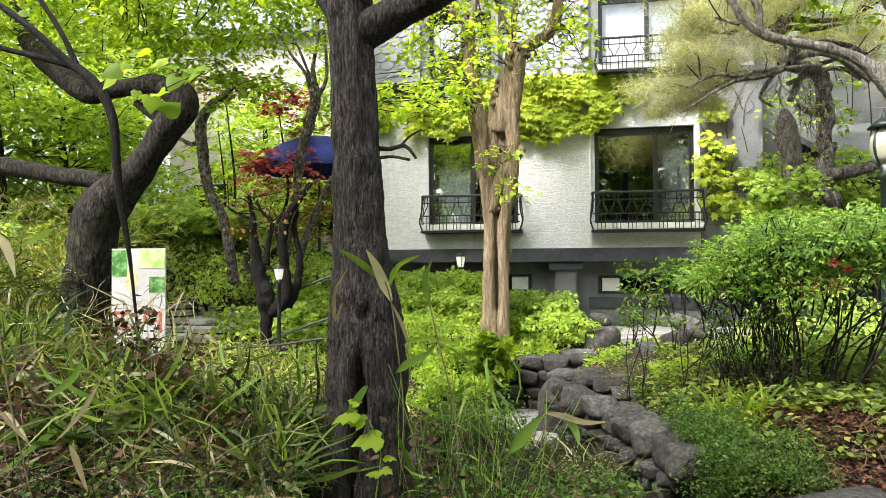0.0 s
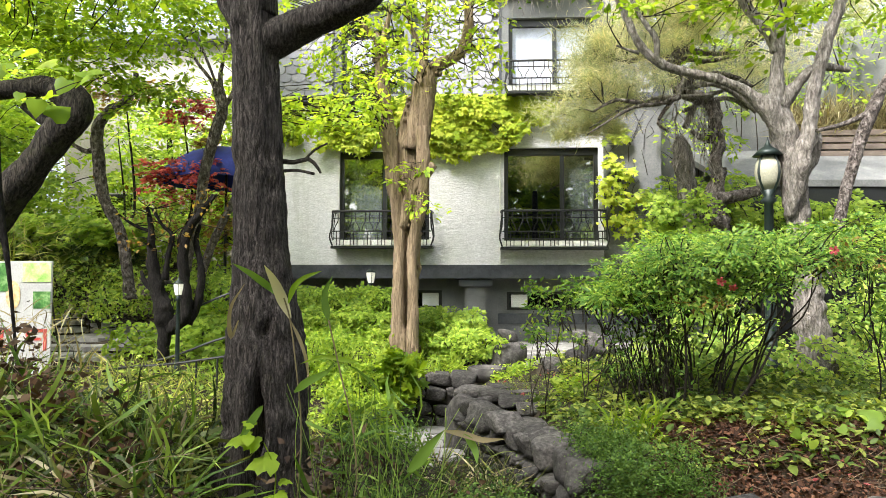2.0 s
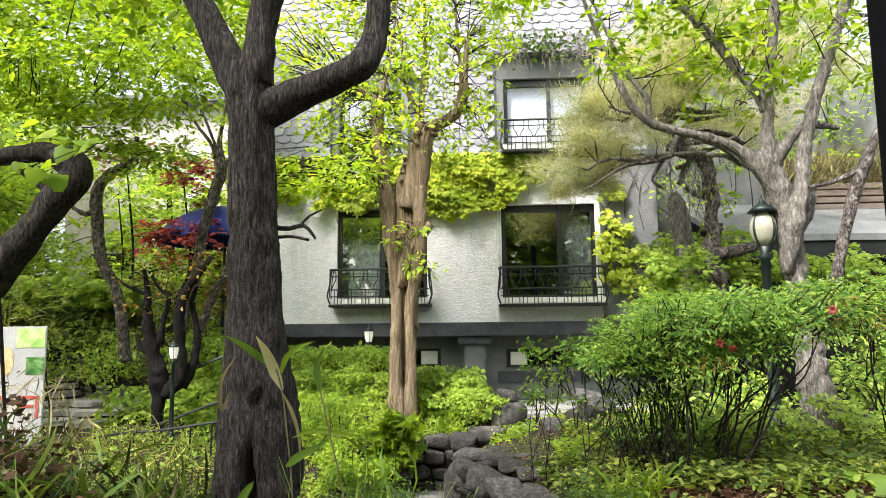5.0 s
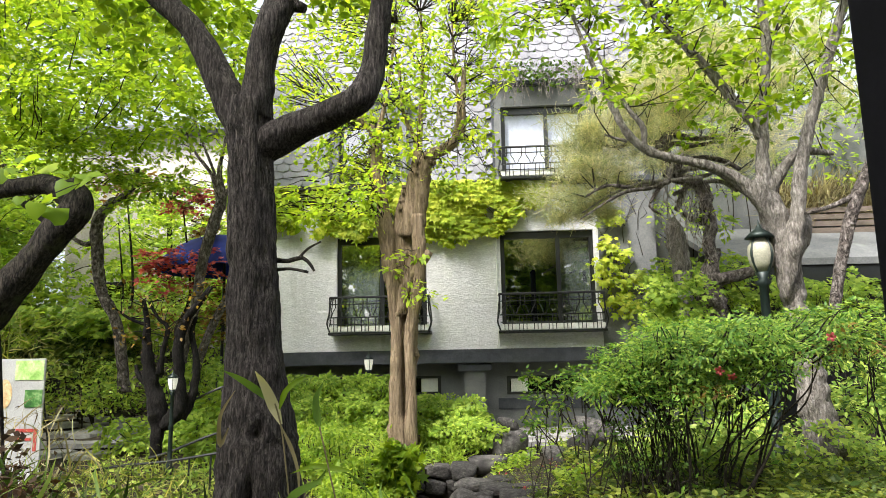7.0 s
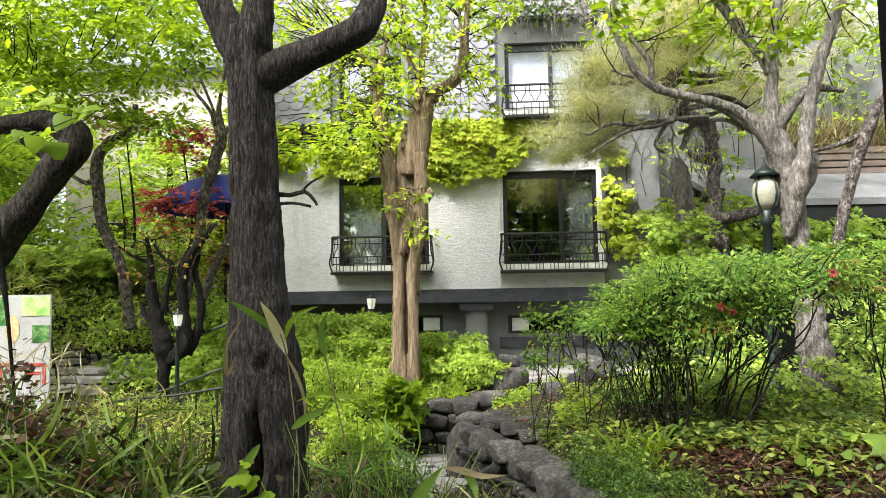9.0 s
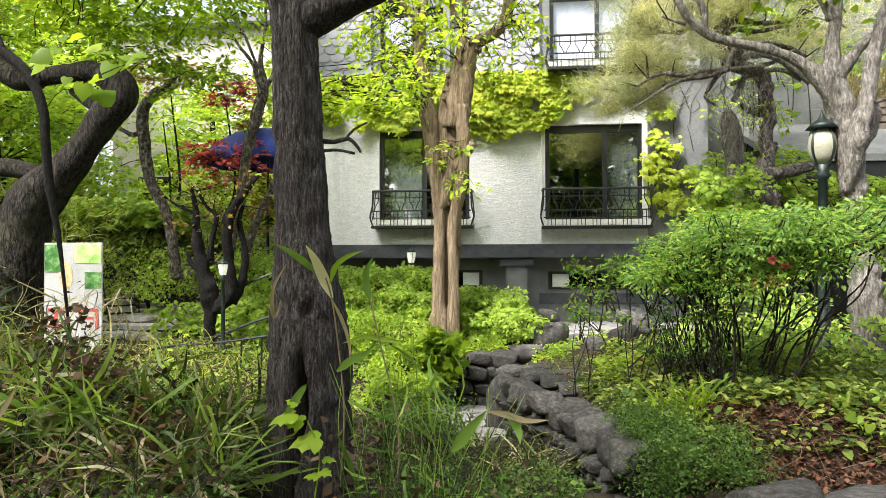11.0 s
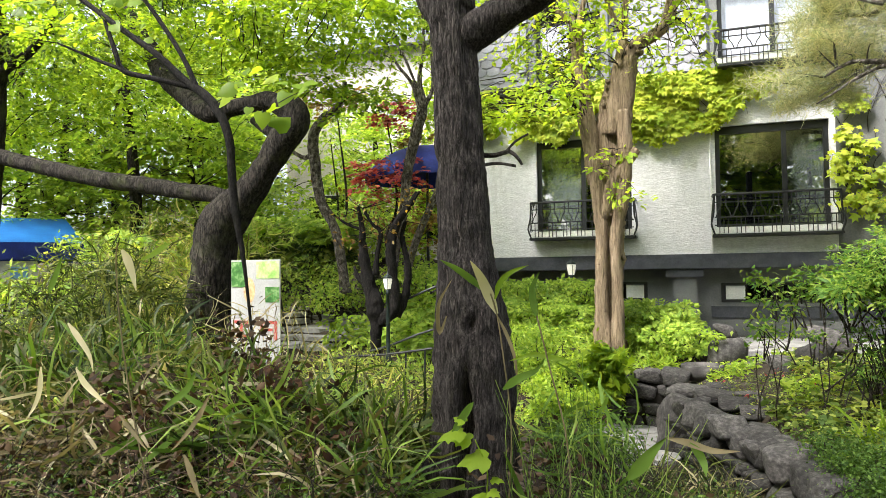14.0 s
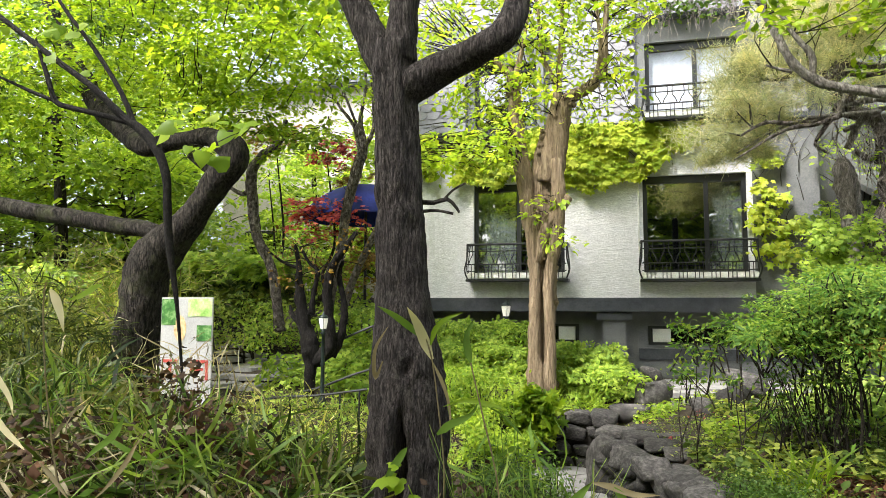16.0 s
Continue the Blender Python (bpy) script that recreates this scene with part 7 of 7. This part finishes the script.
culm("dry bamboo stalk with hanging bleached blades", [(-2.824, 3.2, 0.348), (-2.944, 3.2, 0.771), (-3.047, 3.2, 1.271), (-3.09, 3.2, 1.687), (-3.079, 3.2, 1.816)],
     [([(-3.05, 3.2, 1.776), (-3.008, 3.2, 1.718), (-2.967, 3.2, 1.622), (-2.947, 3.2, 1.542)], 0.026, M_BLEACH), ([(-3.337, 3.1, 1.364), (-3.252, 3.1, 1.276), (-3.177, 3.1, 1.184), (-3.151, 3.1, 1.097)], 0.018, M_BLEACH),
      ([(-3.276, 3.1, 1.111), (-3.208, 3.1, 1.026), (-3.106, 3.1, 0.953), (-3.065, 3.1, 0.921)], 0.018, M_BLEACH), ([(-2.965, 3.1, 0.868), (-2.886, 3.1, 0.797), (-2.809, 3.1, 0.726), (-2.763, 3.1, 0.685)], 0.012, M_STRAW),
      ([(-3.421, 3, 1.126), (-3.428, 3, 1.001), (-3.469, 3, 0.905), (-3.537, 3, 0.823)], 0.018, M_BLEACH), ([(-2.443, 3, 0.72), (-2.408, 3, 0.652), (-2.374, 3, 0.571), (-2.339, 3, 0.491)], 0.018, M_STRAW),
      ([(-2.8, 3.3, 1.805), (-2.86, 3.3, 1.781), (-2.929, 3.3, 1.744), (-3.023, 3.3, 1.713)], 0.02, M_LEAF_Y), ([(-3.488, 3.1, 1.53), (-3.446, 3.1, 1.611), (-3.412, 3.1, 1.675), (-3.391, 3.1, 1.739)], 0.024, M_REED),
      ([(-2.287, 3, 1.025), (-2.356, 3, 0.909), (-2.461, 3, 0.789), (-2.532, 3, 0.727)], 0.014, M_STRAW), ([(-2.374, 3, 1.134), (-2.426, 3, 1.047), (-2.532, 3, 0.97), (-2.604, 3, 0.909)], 0.02, M_REED)])

sprout = thing("vine_sprout", "fresh lobed vine sprout at the foot of the trunk", "vine", (-0.947, 3.4, 0.477))
vo = np.array(sprout.location)
sprout.location.x -= 0.05
part("stem", limb([(0, 0, -0.1, 0.004), (*(np.array((-0.916, 3.4, 0.642)) - vo), 0.004), (*(np.array((-0.977, 3.4, 0.801)) - vo), 0.003)], seg=5, step=0.05, lump=0), M_LEAF, sprout)
for p, s, gx in (((-1, 3.4, 0.799), 0.15, (-1, -0.3, 0.3)), ((-1.042, 3.4, 0.838), 0.19, (-1, -0.4, -0.25)), ((-1.027, 3.4, 0.885), 0.1, (0.4, -0.3, 0.6)), ((-0.915, 3.4, 0.718), 0.2, (-1, -0.4, -0.1)), ((-0.906, 3.4, 0.557), 0.09, (1, -0.4, -0.2)), ((-0.894, 3.4, 0.617), 0.09, (0.7, -0.3, 0.6)), ((-0.924, 3.4, 0.534), 0.1, (-1, -0.3, -0.3))):
    q = np.array([np.array(p) - vo])
    leaves("leaf", q, s * 0.72, "vine", M_LEAF, sprout, face=(0, -0.45, 0.9), spread=0.12, grow=np.array([gx]) * 4, jitter=0.02)

def tangle(name, label, box_, n, length, r, m, up=0.4):
    """Dry stems lying and leaning every way."""
    bm = bmesh.new()
    x0, x1, y0, y1, dz = box_
    for i in range(n):
        x, y = rng.uniform(x0, x1), rng.uniform(y0, y1)
        a = np.array((x, y, on_ground(x, y) + rng.uniform(0, dz) ** 1.2))
        if not off_trunk(a[None])[0]:
            continue
        d = unit(rng.normal(0, 1, 3) * np.array((1, 0.7, 0.5)) + np.array((0, 0, up))) * length * rng.uniform(0.5, 1.5)
        b = a + d
        mid = (a + b) / 2 + rng.normal(0, 0.05, 3)
        tube(bm, [(*a, r), (*mid, r * 0.8), (*b, r * 0.4)], seg=3, step=length / 3, lump=0, cap=False)
    return tagged(part(name, bm, m), label, "dry stems", kind="stuff")
tangle("dry_stems", "tangle of dry brown stems under the bamboo", (-5.2, -0.2, 2.9, 4.4, 0.55), 1500, 0.3, 0.003, M_TWIG)
p = rng.uniform((-5.0, 2.9, 0.08), (0.3, 3.9, 0.6), (1800, 3))
p = p[off_trunk(p)]
tagged(leaves("withered_leaves", p, 0.042, "curl", M_DRY), "withered brown leaves hanging in the undergrowth", "dead leaves", kind="stuff")
p = rng.uniform((-5.0, 3.0, 0.05), (0.3, 3.8, 0.5), (5000, 3))
p = p[off_trunk(p)]
tagged(leaves("small_leaved_cover", p, 0.032, "oval", M_LEAF_D), "dark small-leaved undergrowth below the bamboo", "undergrowth", kind="stuff")
tangle("bed_twigs", "dry twigs and stalks on the bed's soil", (1.2, 3.8, 4.4, 5.0, 0.05), 260, 0.2, 0.003, M_BARK_B, 0.05)
tangle("straw_stems", "pale dry stalks among the bamboo", (-5.2, -1.9, 2.9, 5.2, 0.6), 380, 0.5, 0.003, M_BARK_B)
tangle("twig_heap", "dry reddish twigs heaped by the stair", (-6.6, -4.7, 10.6, 11.2, 1.1), 420, 0.35, 0.004, M_BARK_C, 0.6)
tangle("path_twigs", "dark dry twigs over the edge of the path", (-1.3, 0.3, 4.0, 5.2, 0.3), 420, 0.22, 0.003, M_TWIG, 0.5)
tangle("green_stalks", "thin upright green grass stalks before the trunk", (-0.8, -0.3, 3.4, 3.9, 0.2), 80, 0.7, 0.003, M_REED, 3.0)
grass("trunk_side_bamboo", "slender bamboo blades on stalks beside the dark trunk", [(-0.8, -0.25, 3.4, 4.0, 0.9, 1.0)], 90, 0.26, M_REED, "bamboo", "blade", 0.5)
shrub("low_box", "low dark box plants at the edge of the path", [(-0.8, 0.35, 3.5, 4.2, 0.1, 0.42, 100), (-1.0, -0.38, 4.5, 5.3, 0.12, 0.54, 100), (-2.5, -1.95, 4.2, 5, 0.06, 0.6, 60)], 110, 0.08, 0.022, "oval", M_LEAF_D, stems=14, stem_r=0.005, flat=0.8)
shrub("low_box", "low dark box plants under the bamboo", [(-3.6, -1.75, 3.4, 4.4, 0.1, 0.45, 55)], 50, 0.09, 0.03, "oval", M_LEAF_D, stems=10, stem_r=0.005, flat=0.8)
for c in ((-3.433, 5, 0.858), (-3.088, 4, 0.436), (-2.226, 3.8, 0.383), (-3.288, 3.8, 0.765), (-3.202, 4.6, 0.748), (-3.608, 3.6, 0.858), (-3.952, 3.4, 0.449), (-2.024, 4, 0.552), (-3.178, 3.4, 0.379), (-3.772, 5, 0.989), (-0.801, 3.9, 0.421), (-0.695, 4.2, 0.438), (-3.159, 4.5, 1.091), (-2.75, 4.2, 0.914), (-2.752, 3.9, 0.762), (-2.498, 4.1, 0.795), (-0.73, 3.9, 0.448), (-2.799, 4.3, 0.698), (-2.85, 3.5, 0.38)):
    p = np.array(c) + rng.normal(0, 1, (80, 3)) * np.array((0.14, 0.12, 0.12))
    tagged(leaves("dead_leaf_clump", p, 0.06, "curl", M_DRY), "clump of curled dead brown leaves caught in bamboo", "dead leaves", kind="stuff")

BROWN = ((-3.5, 3.7, 0.77), (-3.2, 3.6, 0.72), (-2.92, 4.4, 0.96), (-2.72, 4.2, 0.87), (-2.86, 3.6, 0.52), (-2.47, 3.7, 0.5), (-2.23, 3.9, 0.7), (-2.04, 3.8, 0.56), (-1.95, 3.9, 0.36))
for c in BROWN:
    p = np.array(c) + rng.normal(0, 1, (34, 3)) * np.array((0.09, 0.1, 0.08))
    tagged(leaves("dead_leaf_clump", p, 0.075, "curl", M_RUST, grow=(0, -0.3, -1), jitter=0.4), "heap of large curled rust-brown dead leaves", "dead leaves", kind="stuff")

carpet("fallen_petals", "pink fallen azalea petals on stone and soil", [(0.2, 1.3, 6.8, 8.0, 0.5), (1.5, 3.2, 4.5, 5.2, 0.5)], 200, 0.032, "curl", M_FLOWER, "petals", 0.05)
def bloom(at, r):
    """A faded azalea flower: five petals joined in a funnel, facing the path."""
    bm = bmesh.new()
    heart = bm.verts.new((0, 0.02, 0))
    for k in range(5):
        a = k * 2 * math.pi / 5 + rng.normal(0, 0.1)
        d, e = Vector((math.cos(a), 0, math.sin(a))), Vector((-math.sin(a), 0, math.cos(a)))
        q = [bm.verts.new(d * r * u + e * r * w + Vector((0, y, 0))) for u, w, y in ((0.45, -0.3, -0.01), (0.95, -0.34, -0.012), (1.1, 0, 0.0), (0.95, 0.34, -0.012), (0.45, 0.3, -0.01))]
        bm.faces.new((heart, q[0], q[4]))
        bm.faces.new((q[0], q[1], q[2], q[3], q[4]))
    ob = part("azalea_bloom", bm, M_FLOWER)
    ob.location, ob.rotation_euler = at, (rng.normal(0, 0.4), 0, rng.normal(0, 0.5))
    tagged(ob, "faded pink azalea bloom among leaves", "flower", "azalea blooms")


for c in ((1.811, 5.2, 1.6), (1.9, 5.22, 1.56), (2.644, 5.25, 1.83)):
    bloom(c, 0.034)
shrub("hosta", "yellow-green broad-leaved plant in the bed", [(2.04, 2.42, 4.75, 5.1, 0.5, 0.64, 4)], 7, 0.1, 0.075, "heart", M_LEAF_Y, tier=1)
shrub("hosta", "light green broad-leaved plant at the bed's edge", [(2.5, 3.1, 4.9, 5.4, 0.55, 0.75, 8)], 7, 0.12, 0.085, "heart", M_LEAF_Y, tier=1)

# ---- scalloped slates ----
def slate_mesh():
    bm = bmesh.new()
    w, h = 0.117, 0.21
    pts = [(-w, h), (-w, 0.06), (-w * 0.7, 0.018), (0, 0), (w * 0.7, 0.018), (w, 0.06), (w, h)]
    f = [bm.verts.new((x, 0, z)) for x, z in pts]
    b = [bm.verts.new((x, 0.03, z)) for x, z in pts]
    bm.faces.new(f)
    n = len(pts)
    for i in range(n):
        bm.faces.new((f[i], b[i], b[(i + 1) % n], f[(i + 1) % n]))
    bmesh.ops.recalc_face_normals(bm, faces=bm.faces)
    me = bpy.data.meshes.new("shingle")
    bm.to_mesh(me)
    bm.free()
    me.materials.append(M_SLATE)
    return me
SL = slate_mesh()
row = 0
z = 4.73
bm_rest = bmesh.new()
count = 0
while z < 8.45:
    for x in np.arange(WX0 + 0.12 + (row % 2) * 0.12, WX1 - 0.1, 0.24):
        if any(u[0] - 0.2 < x < u[1] + 0.2 and z < u[3] + 0.4 for u in (UW1, UW2)):
            continue
        if count < 300 and x < 0.5 and z < 7.4:
            ob = new("shingle", SL)
            ob.parent = roof
            ob.location = (float(x), roof_y(z) - FY - 0.028, z)
            ob.rotation_euler = (-math.atan(SLOPE) - 0.1, rng.normal(0, 0.012), 0)
            count += 1
        else:
            m4 = Matrix.Translation((float(x), roof_y(z) - FY - 0.028, z)) @ Euler((-math.atan(SLOPE) - 0.1, 0, 0)).to_matrix().to_4x4()
            old = len(bm_rest.verts)
            bm_rest.from_mesh(SL)
            bm_rest.verts.ensure_lookup_table()
            bmesh.ops.transform(bm_rest, matrix=m4, verts=bm_rest.verts[old:])
    z += 0.148
    row += 1
tagged(part("shingle_field", bm_rest, M_SLATE, roof), kind="stuff")
